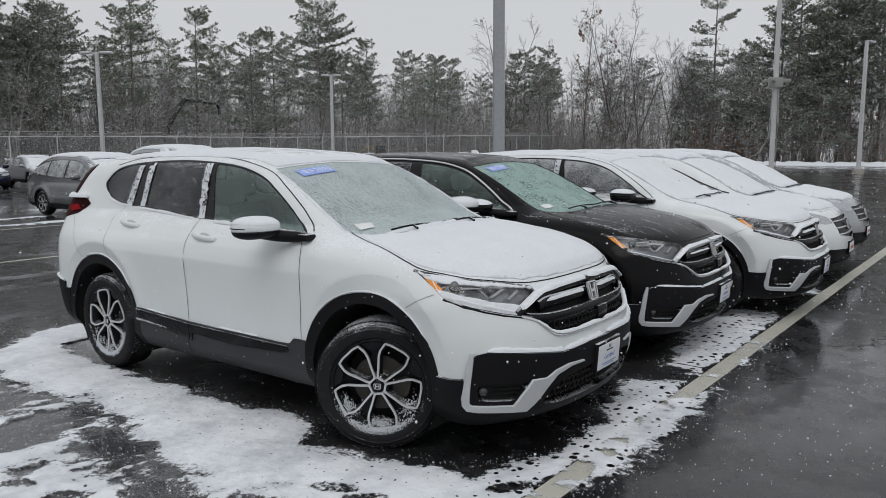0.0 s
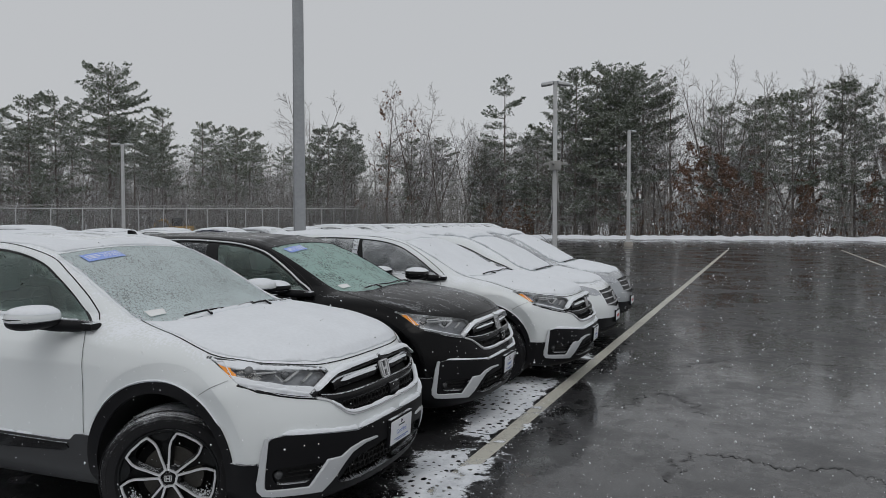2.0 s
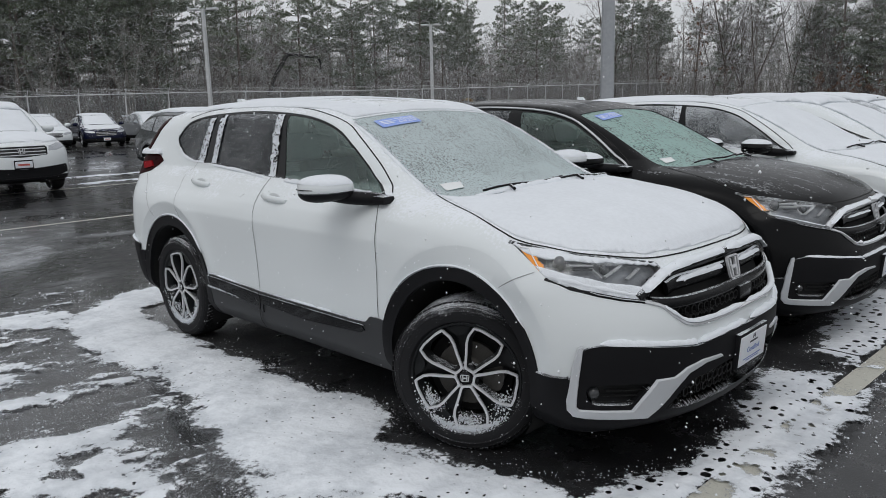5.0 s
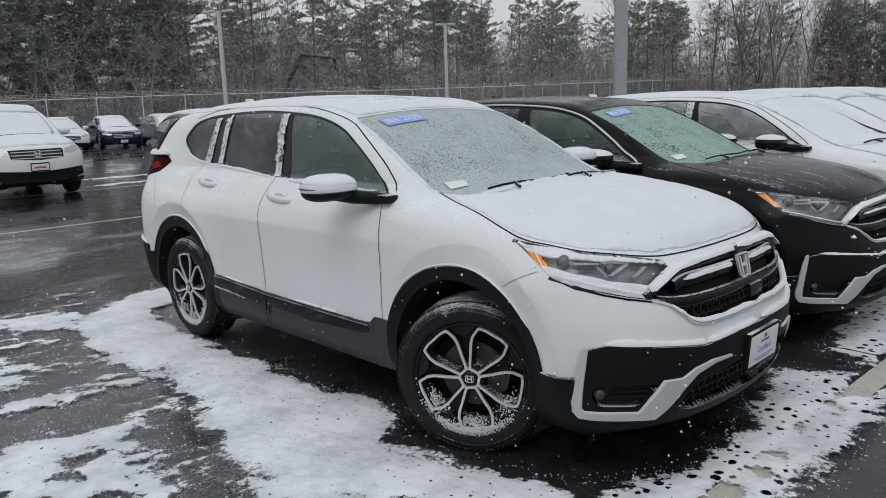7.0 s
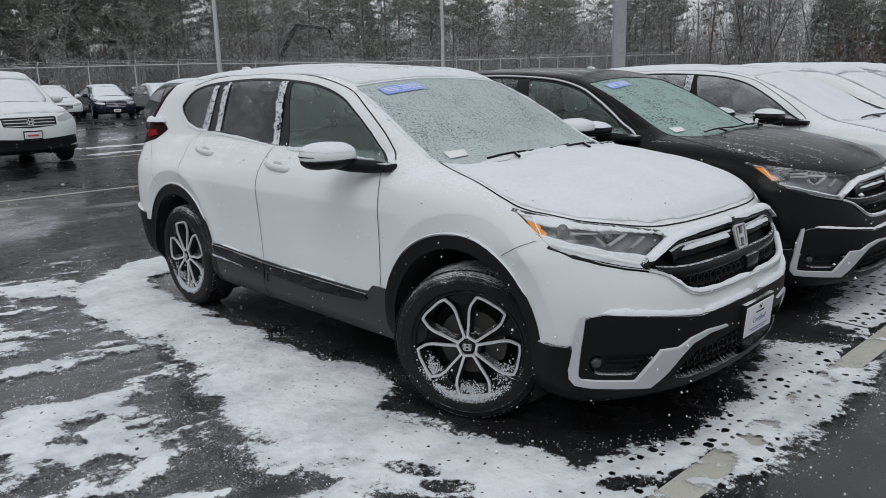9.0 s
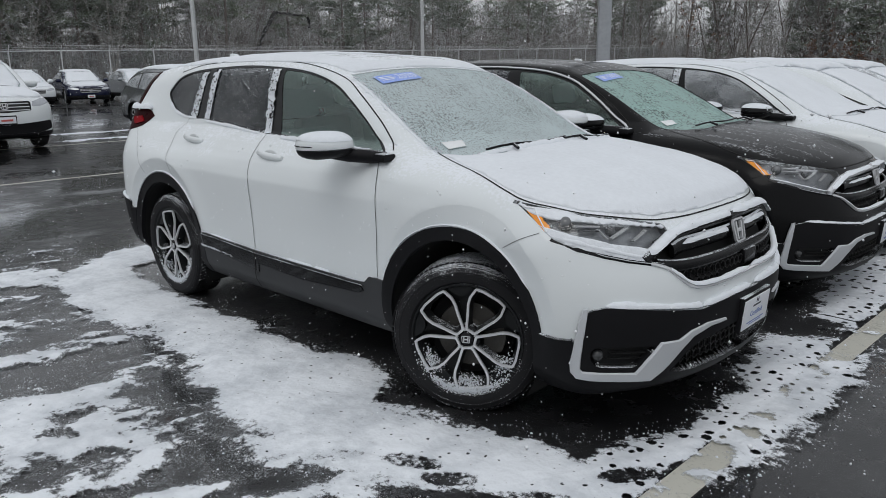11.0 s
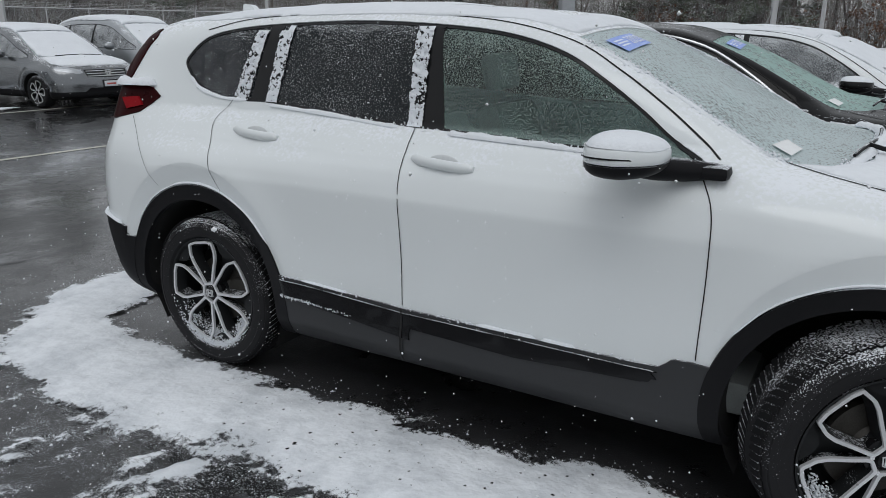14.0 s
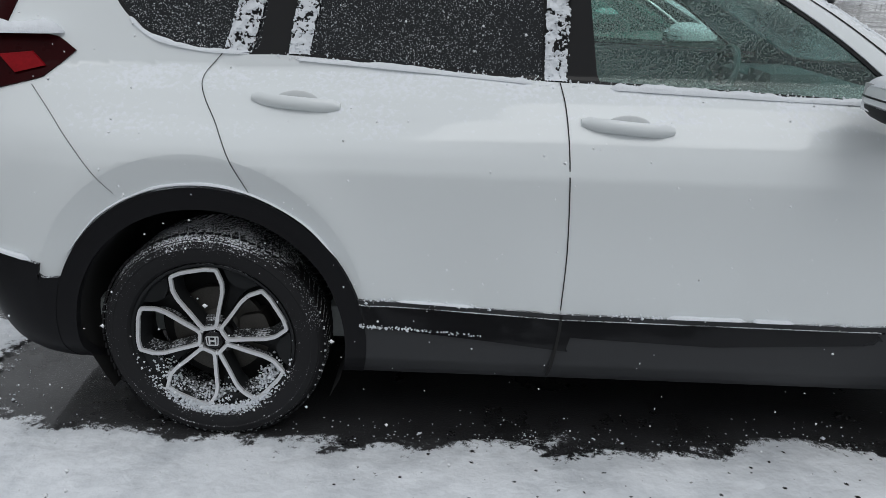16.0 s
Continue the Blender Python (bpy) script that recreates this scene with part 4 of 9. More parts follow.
STICKER = dusted("blue_window_sticker", (0.24, 0.37, 0.86), 0.4, coat=0.0, amount=0.02, low=0.0, high=1.4, flake=130, clump=4, flat=0.2, fine=2.0, edge=0.14, tint=(0.62, 0.70, 0.90))
STICKER_TEXT = material("pale_sticker_print", (0.80, 0.85, 0.97), 0.4)
PAPER = material("paper_tag", (0.78, 0.80, 0.80), 0.7)
CLOTH = material("grey_seat_cloth", (0.42, 0.44, 0.44), 0.85, spread=0.15, scale=40, bump=0.3, bump_scale=300)
DASH = material("dark_dashboard", (0.24, 0.26, 0.26), 0.7, spread=0.15, scale=20)
TAG_RED = material("plate_print_red", (0.55, 0.12, 0.10), 0.5)


def follow_glass(ob, off):
    """Bends a flat part that was laid out in the car's plan onto its windscreen."""
    m = ob.matrix_basis.copy()
    P = np.array([tuple(m @ v.co) for v in ob.data.vertices])
    P[:, 2] = top_z(body, P[:, 0], P[:, 1]) + off + np.where(P[:, 2] > 0, 0.0008, 0.0)
    ob.matrix_basis = Matrix.Identity(4)
    ob.data.vertices.foreach_set("co", P.astype(np.float32).ravel())
    ob.data.update()


def laid_on_glass(name, quad, off, mat, car, label, n=14):
    """A four-cornered sheet (along, across) that follows the windscreen."""
    q = np.array(quad)
    u, v = np.meshgrid(np.linspace(0, 1, n), np.linspace(0, 1, n), indexing="ij")
    u, v = u.ravel()[:, None], v.ravel()[:, None]
    p = (q[0] * (1 - u) + q[1] * u) * (1 - v) + (q[3] * (1 - u) + q[2] * u) * v
    i = np.arange(n * n).reshape(n, n)
    F = np.stack([i[:-1, :-1], i[1:, :-1], i[1:, 1:], i[:-1, 1:]], -1).reshape(-1, 4)
    top = np.stack([p[:, 0], p[:, 1], top_z(body, p[:, 0], p[:, 1]) + off], 1)
    return data_part(name, top, F[:, ::-1], mat, car, label)


def seats(car):
    for y in (-0.38, 0.38):
        for x, kind in ((-0.05, "front_seat"), (-0.85, "rear_seat")):
            seat = new(kind)
            seat.parent = car
            seat.matrix_basis = Matrix.Translation((x, y, 0.45))
            bm = bmesh.new()
            add_box(bm, -0.26, 0.30, -0.25, 0.25, 0.05, 0.22, 0.05)
            part("cushion", bm, CLOTH, seat)
            bm = bmesh.new()
            add_box(bm, -0.07, 0.07, -0.24, 0.24, 0, 0.60, 0.05, Matrix.Translation((-0.26, 0, 0.12)) @ Matrix.Rotation(-0.28, 4, "Y"))
            part("backrest", bm, CLOTH, seat)
            bm = bmesh.new()
            add_box(bm, -0.05, 0.05, -0.13, 0.13, 0, 0.18, 0.04, Matrix.Translation((-0.44, 0, 0.76)) @ Matrix.Rotation(-0.2, 4, "Y"))
            part("headrest", bm, CLOTH, seat)
    bm = bmesh.new()
    add_box(bm, 0.62, 1.0, -0.74, 0.74, 0.72, 1.07, 0.06)
    add_box(bm, 0.55, 0.75, -0.1, 0.14, 0.95, 1.12, 0.03)
    part("dashboard", bm, DASH, car)
    bm = bmesh.new()
    ring = [(0.50 + 0.07 * math.sin(a), 0.38 + 0.18 * math.cos(a), 0.99 + 0.17 * math.sin(a)) for a in np.linspace(0, 2 * math.pi, 25)]
    add_tube(bm, ring, 0.016, 8, False)
    add_tube(bm, [(0.50, 0.21, 0.99), (0.54, 0.38, 0.97), (0.50, 0.55, 0.99)], 0.018, 8)
    add_tube(bm, [(0.54, 0.38, 0.97), (0.75, 0.38, 0.90)], 0.03, 8)
    part("steering_wheel", bm, DASH, car)
    bm = bmesh.new()
    add_box(bm, -1.95, 0.95, -0.75, 0.75, 0.30, 0.42, 0.03)
    part("cabin_floor", bm, DASH, car)


def emblem(car, at, w=0.115, h=0.105):
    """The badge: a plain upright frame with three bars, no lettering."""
    x, y, z = at
    bm = bmesh.new()
    frame_line = round_poly([(-0.42 * w, -0.5 * h), (0.42 * w, -0.5 * h), (0.5 * w, 0.5 * h), (-0.5 * w, 0.5 * h)], 0.2 * w)
    loop_bar(bm, frame_line, 0.075 * w, -0.006, 0.004)
    for s in (-1, 1):
        prism(bm, [(s * 0.13 * w, -0.38 * h), (s * 0.22 * w, -0.38 * h), (s * 0.29 * w, 0.38 * h), (s * 0.17 * w, 0.38 * h)], -0.006, 0.004)
    prism(bm, [(-0.17 * w, -0.07 * h), (0.17 * w, -0.07 * h), (0.17 * w, 0.07 * h), (-0.17 * w, 0.07 * h)], -0.006, 0.004)
    bmesh.ops.transform(bm, matrix=Matrix.Translation(at) @ Matrix.Rotation(radians(90), 4, "Z") @ Matrix.Rotation(radians(-14), 4, "X"), verts=bm.verts)
    badge = part("emblem", bm, CHROME, car, "chrome badge", 30)
    bm = bmesh.new()
    prism(bm, [tuple(p * 0.97) for p in frame_line], 0.004, 0.012)
    bmesh.ops.transform(bm, matrix=Matrix.Translation(at) @ Matrix.Rotation(radians(90), 4, "Z") @ Matrix.Rotation(radians(-14), 4, "X"), verts=bm.verts)
    part("badge_backing", bm, MESH_BLACK, badge, "", 30)
    return badge


def door_mirror(car, side, shell_mat, snow=True):
    hold = new("door_mirror")
    hold.parent = car
    m = Matrix.Diagonal((1, side, 1, 1))
    hold.matrix_basis = Matrix.Identity(4)

    def blob(center, size, z0=-1, z1=1, power=3.6):
        bm = bmesh.new()
        bmesh.ops.create_uvsphere(bm, u_segments=28, v_segments=18, radius=1)
        for v in bm.verts:
            c = v.co
            s = sum(abs(k) ** power for k in c) ** (-1 / power)
            c *= s
            c.z = min(max(c.z, z0), z1)
            back = 1 - 0.24 * max(0, c.x) - 0.12 * max(0, -c.y)
            v.co = Vector((c.x * size[0], c.y * size[1] * back, c.z * size[2] * back)) + Vector(center)
        bmesh.ops.transform(bm, matrix=m, verts=bm.verts)
        return bm
    c, s = (0.575, 1.005, 1.160), (0.112, 0.146, 0.060)
    part("mirror_cap", blob(c, s, -0.24, 1, 3.2), shell_mat, hold)
    part("mirror_base", blob((c[0], c[1], c[2] - 0.004), (s[0] * 0.985, s[1] * 0.985, s[2] * 1.02), -1, -0.24, 3.2), MATT_BLACK, hold)
    bm = bmesh.new()
    add_tube(bm, [(0.585, 0.99, 1.124), (0.635, 0.93, 1.114), (0.71, 0.872, 1.106), (0.79, 0.83, 1.104)], [0.030, 0.036, 0.034, 0.024], 12)
    add_box(bm, 0.66, 0.83, 0.80, 0.882, 1.082, 1.124, 0.018)
    bmesh.ops.transform(bm, matrix=m, verts=bm.verts)
    part("mirror_arm", bm, MATT_BLACK, hold)
    bm = blob((c[0] - 0.006, c[1] + 0.003, c[2]), (s[0] * 0.985, s[1], s[2]), 0.02, 0.10, 3.2)
    part("repeater_strip", bm, GLOSS_BLACK, hold)
    bm = bmesh.new()
    add_box(bm, 0.470, 0.478, 0.92, 1.09, 1.125, 1.195, 0.002)
    bmesh.ops.transform(bm, matrix=m, verts=bm.verts)
    part("mirror_glass", bm, CHROME, hold)
    if snow:
        part("snow_cap", blob((c[0], c[1], c[2] + 0.006), (s[0] * 0.975, s[1] * 0.975, s[2]), 0.42, 1, 3.2), SNOW, hold, "snow on the mirror")
    return hold


def crossover(name, m, paint, label, snow="caps", bright_window_line=False, interior=False, group="parked cars in the front row", front_plate=True, screen=None, mirror=None, panes=None, steer=0.0):
    """A compact crossover with a black lower skirt. snow: caps (roof and hood), all (the windscreen too) or dust."""
    car = thing(name, m, label, "car", group)
    P = PIECES
    shell("body", P["rest"], paint, car, thick=0.012)
    for s in (-1, 1):
        for wx in (1, -1):
            shell("wheel_arch", P["arch_lip"], paint, car, thick=0.012, faces=lambda c, n, s=s, wx=wx: (c[:, 1] * s > 0) & (c[:, 0] * wx > 0))
        for key, kind in (("front_door", "front_door"), ("rear_door", "rear_door")):
            shell(kind, P[key], paint, car, thick=0.012, faces=on_side(s))
        shell("front_bumper", P["bumper"], paint, car, thick=0.012, faces=lambda c, n: c[:, 0] > 0) if s < 0 else shell("rear_bumper", P["bumper"], paint, car, thick=0.012, faces=lambda c, n: c[:, 0] < 0)
        shell("front_window", P["front_side_glass"], GLASS_FRONT if interior else (panes or GLASS_DARK), car, off=-0.008, faces=on_side(s))
        shell("rear_window", P["rear_side_glass"], panes or GLASS_DARK, car, off=-0.008, faces=on_side(s))
        shell("quarter_window", P["quarter_glass"], GLASS_DARK, car, off=-0.008, faces=on_side(s))
        shell("window_trim", P["window_trim"], TRIM, car, off=-0.004, thick=0.008, faces=on_side(s))
        shell("tail_light", P["tail_light"], LAMP_RED_DEEP, car, off=0.006, thick=0.02, faces=on_side(s))
        lamp = shell("headlight", P["headlight"], LENS, car, "clear headlight lens", off=0.001, thick=0.01, faces=on_side(s))
        shell("headlight_housing", P["headlight"], LAMP_CASE, lamp, off=-0.040, thick=-0.038, faces=on_side(s))
        shell("turn_signal", P["turn_signal"], LAMP_AMBER, car, "amber turn signal", off=0.0, thick=0.02, faces=on_side(s))
        for wx, kind in ((1.0, "front_arch_flare"), (-1.0, "rear_arch_flare")):
            shell(kind, P["flare"], MATT_BLACK, car, off=0.010, thick=0.03, faces=lambda c, n, wx=wx, s=s: (c[:, 1] * s > 0) & (c[:, 0] * wx > 0))
        shell("sill_cladding", P["sill"], SKIRT, car, off=0.008, thick=0.03, faces=lambda c, n, s=s: (c[:, 1] * s > 0.45) & (np.abs(c[:, 0]) < 1.05))
        shell("sill_gloss_strip", P["sill_gloss"], GLOSS_BLACK, car, off=0.014, thick=0.012, faces=on_side(s))
        shell("fog_light_recess", P["fog"], MESH_BLACK, car, off=-0.012, faces=on_side(s))
    panel_gaps(car)
    shell("hood", P["hood"], paint, car, thick=0.012)
    shell("windscreen", P["windscreen"], screen or SCREEN_FROST, car, "frosted windscreen" if snow != "all" else "windscreen under snow", off=-0.006)
    shell("rear_screen", P["rear_glass"], GLASS_DARK, car, off=-0.006)
    shell("lower_front_bumper", P["black_front"], MATT_BLACK, car, off=0.018, thick=0.04)
    shell("lower_rear_bumper", P["rear_black"], MATT_BLACK, car, off=0.012, thick=0.03)
    shell("underbody", P["belly"], WELL, car, faces=lambda c, n: np.abs(c[:, 0]) < 0.86)
    shell("grille_backing", P["grille"], WELL, car, off=-0.05, thick=-0.05)
    shell("lower_grille_backing", P["mesh_low"], WELL, car, off=-0.03, thick=-0.045)
    # wheel wells
    for wx in WHEELS_X:
        for s in (-1, 1):
            bm = bmesh.new()
            cx, cz = (1.295, 0.378) if wx > 0 else (-1.318, 0.372)
            rows = []
            for k in range(25):
                a = math.pi * (-0.18 + 1.36 * k / 24)
                px, pz = cx + 0.414 * math.cos(a), cz + 0.414 * math.sin(a)
                edge = float(side_y(body, px, max(pz, 0.27))[0])
                rows.append([bm.verts.new((px, s * yy, pz)) for yy in (0.45, edge + 0.008)])
            for a, c in zip(rows, rows[1:]):
                bm.faces.new((a[0], a[1], c[1], c[0]))
            bm.faces.new([r[0] for r in rows])
            part("wheel_well", bm, WELL, car, "", 60)
    # lamps
    for s in (-1, 1):
        # two round projectors, louvres and thin bright edges
        for u, z, r in ((0.783, 0.912, 0.030), (0.655, 0.880, 0.022)):
            bm = bmesh.new()
            bmesh.ops.create_uvsphere(bm, u_segments=20, v_segments=12, radius=r)
            bmesh.ops.transform(bm, matrix=Matrix.Translation((float(front_x(body, u, z)[0]) - 0.046, s * u, z)), verts=bm.verts)
            part("projector_lens", bm, LAMP_GLOSS, car)
        for a0, z0, a1, z1, w, mat in ((0.763, 0.923, 0.687, 0.919, 0.012, REFLECTOR), (0.777, 0.906, 0.702, 0.902, 0.010, REFLECTOR), (0.770, 0.890, 0.714, 0.888, 0.008, LAMP_GLOSS), (0.697, 0.910, 0.594, 0.900, 0.016, REFLECTOR),
                                       (0.712, 0.891, 0.698, 0.858, 0.009, REFLECTOR), (0.600, 0.893, 0.684, 0.857, 0.009, REFLECTOR), (0.535, 0.877, 0.609, 0.842, 0.008, REFLECTOR), (0.456, 0.850, 0.524, 0.830, 0.010, LAMP_GLOSS)):
            bm = bmesh.new()
            sweep_front(bm, body, [(s * a0, z0), (s * (a0 + a1) / 2, (z0 + z1) / 2), (s * a1, z1)], w, 0.010, -0.026)
            part("reflector_fin", bm, mat, car)
        bm = bmesh.new()
        sweep_front(bm, body, [(s * a, z) for a, z in ((0.862, 0.862), (0.82, 0.828), (0.75, 0.800), (0.68, 0.779), (0.60, 0.762), (0.55, 0.752))], 0.017, 0.006, 0.001)
        sill = part("lamp_sill", bm, GLOSS_BLACK, car)
        bm = bmesh.new()
        sweep_front(bm, body, [(s * a, z) for a, z in ((0.845, 0.848), (0.75, 0.802), (0.68, 0.781), (0.60, 0.764))], 0.004, 0.006, 0.005)
        part("bright_edge", bm, SILVER, sill)
        bm = bmesh.new()
        add_tube(bm, [(1.600, s * 0.830, 0.967), (1.644, s * 0.816, 0.964), (1.666, s * 0.829, 0.945), (1.704, s * 0.848, 0.916), (1.736, s * 0.860, 0.886)], 0.0028, 6)
        part("signal_edge", bm, REFLECTOR, car)
        if snow == "caps":
            def lamp_top(x, y, z, s=s):
                u = x - np.abs(y)
                return np.maximum.reduce([sd_poly(HEAD, u, z) + 0.004, np.interp(u, (0.72, 0.88, 1.05, 1.31, 1.56), (0.955, 0.936, 0.924, 0.906, 0.884)) - z, 1.35 - x, 0.4 - s * y])
            add_snow("lamp_snow", snow_sheet(body, lamp_top, 0.005, 8, wob=0.010), car, "snow along the top of the headlight")

            def lamp_foot(x, y, z, s=s):
                u = x - np.abs(y)
                return np.maximum.reduce([sd_poly(HEAD, u, z) - 0.002, z - np.interp(u, (0.85, 1.00, 1.15, 1.40, 1.50), (0.905, 0.878, 0.855, 0.822, 0.806)), 1.35 - x, 0.4 - s * y])
            add_snow("lamp_snow", snow_sheet(body, lamp_foot, 0.007, 18, wob=0.008), car, "snow along the foot of the headlight")
        for line, w, out, mat in (([(0.770, 0.424), (0.71, 0.420), (0.649, 0.416)], 0.007, -0.002, MESH_BLACK), ([(0.775, 0.402), (0.71, 0.397), (0.660, 0.393)], 0.006, -0.004, MESH_BLACK),
                                  ([(0.822, 0.412), (0.812, 0.388), (0.796, 0.378), (0.74, 0.372), (0.675, 0.370)], 0.005, 0.010, MESH_BLACK), ([(0.815, 0.452), (0.72, 0.450), (0.632, 0.444)], 0.007, 0.012, MATT_BLACK)):
            bm = bmesh.new()
            sweep_front(bm, body, [(s * a, z) for a, z in line], w, 0.008, out)
            part("recess_slat", bm, mat, car)
        bm = bmesh.new()
        bmesh.ops.create_uvsphere(bm, u_segments=20, v_segments=12, radius=0.026)
        bmesh.ops.transform(bm, matrix=Matrix.Translation((float(front_x(body, 0.797, 0.415)[0]) - 0.012, s * 0.797, 0.415)), verts=bm.verts)
        part("fog_light", bm, LAMP_DARK, car)
    # silver blade: down the corner, along the foot and up to the plate
    for s in (-1, 1):
        bm = bmesh.new()
        rows = []
        q = np.array(BLADE)
        q = np.vstack([q[0:1]] + [np.stack([a + (b - a) * t for t in (0.25, 0.5, 0.75, 1.0)]) for a, b in zip(q, q[1:])])
        for o, i in q:
            row = []
            for w, up in ((0.0, 0.010), (0.0, 0.022), (0.08, 0.027), (0.5, 0.028), (0.92, 0.027), (1.0, 0.021), (1.0, 0.004)):
                a, z = o + (i - o) * w
                p = np.array(((float(front_x(body, a, z)[0]), a, z),))
                p = p[0] + skin_normals(body, p)[0] * up
                row.append(bm.verts.new((p[0], s * p[1], p[2])))
            rows.append(row)
        for a, c in zip(rows, rows[1:]):
            for k in range(6):
                bm.faces.new((a[k], a[k + 1], c[k + 1], c[k]))
        bm.faces.new(rows[0])
        bm.faces.new(rows[-1][::-1])
        part("silver_blade", bm, SILVER, car, "satin silver bumper blade", 30)
    # grille
    bm = bmesh.new()
    path = [(a, z) for a, z in ((0.615, 0.772), (0.54, 0.812), (0.46, 0.846), (0.36, 0.862), (0.20, 0.870), (0.0, 0.873))]
    path = path + [(-a, z) for a, z in path[-2::-1]]
    sweep_front(bm, body, spline(path, 4), 0.046, 0.020, -0.006)
    part("grille_wing", bm, GLOSS_BLACK if paint is not BLACK_PAINT else CHROME, car)
    bm = bmesh.new()
    path = [(0.47, 0.792), (0.40, 0.808), (0.25, 0.812), (0.0, 0.813)]
    path = path + [(-a, z) for a, z in path[-2::-1]]
    sweep_front(bm, body, spline(path, 4), 0.066, 0.014, -0.018)
    part("grille_bar", bm, GRILLE_SNOWY if snow == "caps" else GLOSS_BLACK, car)
    bm = bmesh.new()
    path = [(0.57, 0.752), (0.50, 0.742), (0.40, 0.738), (0.25, 0.740), (0.0, 0.744)]
    path = path + [(-a, z) for a, z in path[-2::-1]]
    sweep_front(bm, body, spline(path, 4), 0.050, 0.014, -0.012)
    part("grille_band", bm, GLOSS_BLACK, car)
    bm = bmesh.new()
    path = [(0.60, 0.764), (0.535, 0.738), (0.49, 0.695), (0.42, 0.652), (0.25, 0.648), (0.0, 0.655)]
    path = path + [(-a, z) for a, z in path[-2::-1]]
    sweep_front(bm, body, spline(path, 4), 0.016, 0.014, -0.002)
    part("grille_lower_trim", bm, CHROME, car)
    for key, poly, z0, z1, w in (("grille_mesh", GRILLE, 0.66, 0.735, 0.5), ("lower_mesh", MESH_LOW, 0.31, 0.45, 0.5)):
        bm = bmesh.new()
        whole = np.vstack([np.array(poly), (np.array(poly) * (-1, 1))[::-1]])
        honeycomb(bm, body, lambda y, z, q=whole, t=z1: np.maximum(sd_poly(q, y, z), z - t), -w, w, z0, z1, 0.024, 0.005, -0.022)
        part(key, bm, MESH_BLACK, car, "", 20)
    ex = float(front_x(body, 0, 0.815)[0])
    emblem(car, (ex + 0.012, 0, 0.815))
    bm = bmesh.new()
    x = float(front_x(body, 0.05, 0.70)[0])
    add_box(bm, x - 0.04, x - 0.008, 0.0, 0.12, 0.668, 0.730, 0.006)
    part("radar_cover", bm, GLOSS_BLACK, car)
    # plate with its frame
    px = float(front_x(body, 0, 0.47)[0]) + 0.030
    if front_plate:
        tilt = Matrix.Translation((px - 0.004, 0.0, 0.470)) @ Matrix.Scale(0.92, 4) @ Matrix.Rotation(radians(4), 4, "Y")
        bm = bmesh.new()
        add_box(bm, -0.02, 0.004, -0.16, 0.16, -0.085, 0.090, 0.004, tilt)
        part("plate_frame", bm, MATT_BLACK, car)
        bm = bmesh.new()
        add_box(bm, 0.001, 0.008, -0.150, 0.150, -0.072, 0.074, 0.002, tilt)
        part("plate", bm, PLATE, car, "white dealer plate")
        face = tilt @ Matrix.Translation((0.0085, 0, 0)) @ Matrix.Rotation(radians(90), 4, "Z") @ Matrix.Rotation(radians(90), 4, "X")
        lettering("plate_print", "Certified", 0.040, face @ Matrix.Translation((0, -0.006, 0)), PLATE_BLUE, car)
        bm = bmesh.new()
        for y0, y1, z0, z1 in ((-0.013, -0.006, 0.044, 0.066), (0.006, 0.013, 0.044, 0.066), (-0.007, 0.007, 0.052, 0.057), (-0.045, 0.045, 0.028, 0.036)):
            add_box(bm, 0.007, 0.009, y0, y1, z0, z1, 0, tilt)
        part("plate_mark", bm, PLATE_TEXT, car)
        bm = bmesh.new()
        for y0, y1, z0, z1 in ((-0.10, 0.10, -0.047, -0.042), (-0.07, 0.07, -0.057, -0.053)):
            add_box(bm, 0.007, 0.009, y0, y1, z0, z1, 0, tilt)
        part("plate_small_print", bm, PLATE_BLUE, car)
    # red part of the tail lamps
    for s in (-1, 1):
        bm = bmesh.new()
        q = [(-1.759, 1.158), (-1.794, 1.196), (-1.88, 1.188), (-1.83, 1.141)]
        v = []
        for off in (0.016, -0.01):
            v.append([bm.verts.new((x, s * (float(side_y(body, x, z)[0]) + off), z)) for x, z in q])
        bm.faces.new(v[0])
        for k in range(4):
            bm.faces.new((v[0][k], v[0][(k + 1) % 4], v[1][(k + 1) % 4], v[1][k]))
        part("brake_light", bm, LAMP_RED, car, "bright red brake light")
    # handles
    for s in (-1, 1):
        for x0, z0 in ((-1.173, 1.088), (-0.246, 1.056)):
            bm = bmesh.new()
            rings = []
            for k in range(13):
                t = k / 12
                x, z = x0 + 0.255 * t, z0 - 0.016 * t
                y = float(side_y(body, x, z)[0])
                bow = 0.022 * math.sin(math.pi * min(1, max(0, (t * 1.15 - 0.07)))) ** 0.5 + 0.004
                hgt = 0.019 if 0.04 < t < 0.96 else 0.010
                ring = []
                for a in range(8):
                    u = 2 * math.pi * a / 8
                    ring.append(bm.verts.new((x, s * (y + bow + 0.011 * math.cos(u)), z + hgt * math.sin(u))))
                rings.append(ring)
            for a, c in zip(rings, rings[1:]):
                for k in range(8):
                    bm.faces.new((a[k], a[(k + 1) % 8], c[(k + 1) % 8], c[k]))
            bm.faces.new(rings[0])
            bm.faces.new(rings[-1])
            part("door_handle", bm, paint, car, "", 50)
            # the cup is a shallow grey disc; its shade is put into the colour
            bm = bmesh.new()
            bmesh.ops.create_uvsphere(bm, u_segments=16, v_segments=8, radius=1)
            y = float(side_y(body, x0 + 0.13, z0 - 0.008)[0])
            bmesh.ops.transform(bm, matrix=Matrix.Translation((x0 + 0.13, s * y, z0 - 0.006)) @ Matrix.Diagonal((0.062, 0.004, 0.030, 1)), verts=bm.verts)
            part("handle_cup", bm, material_grey, car)
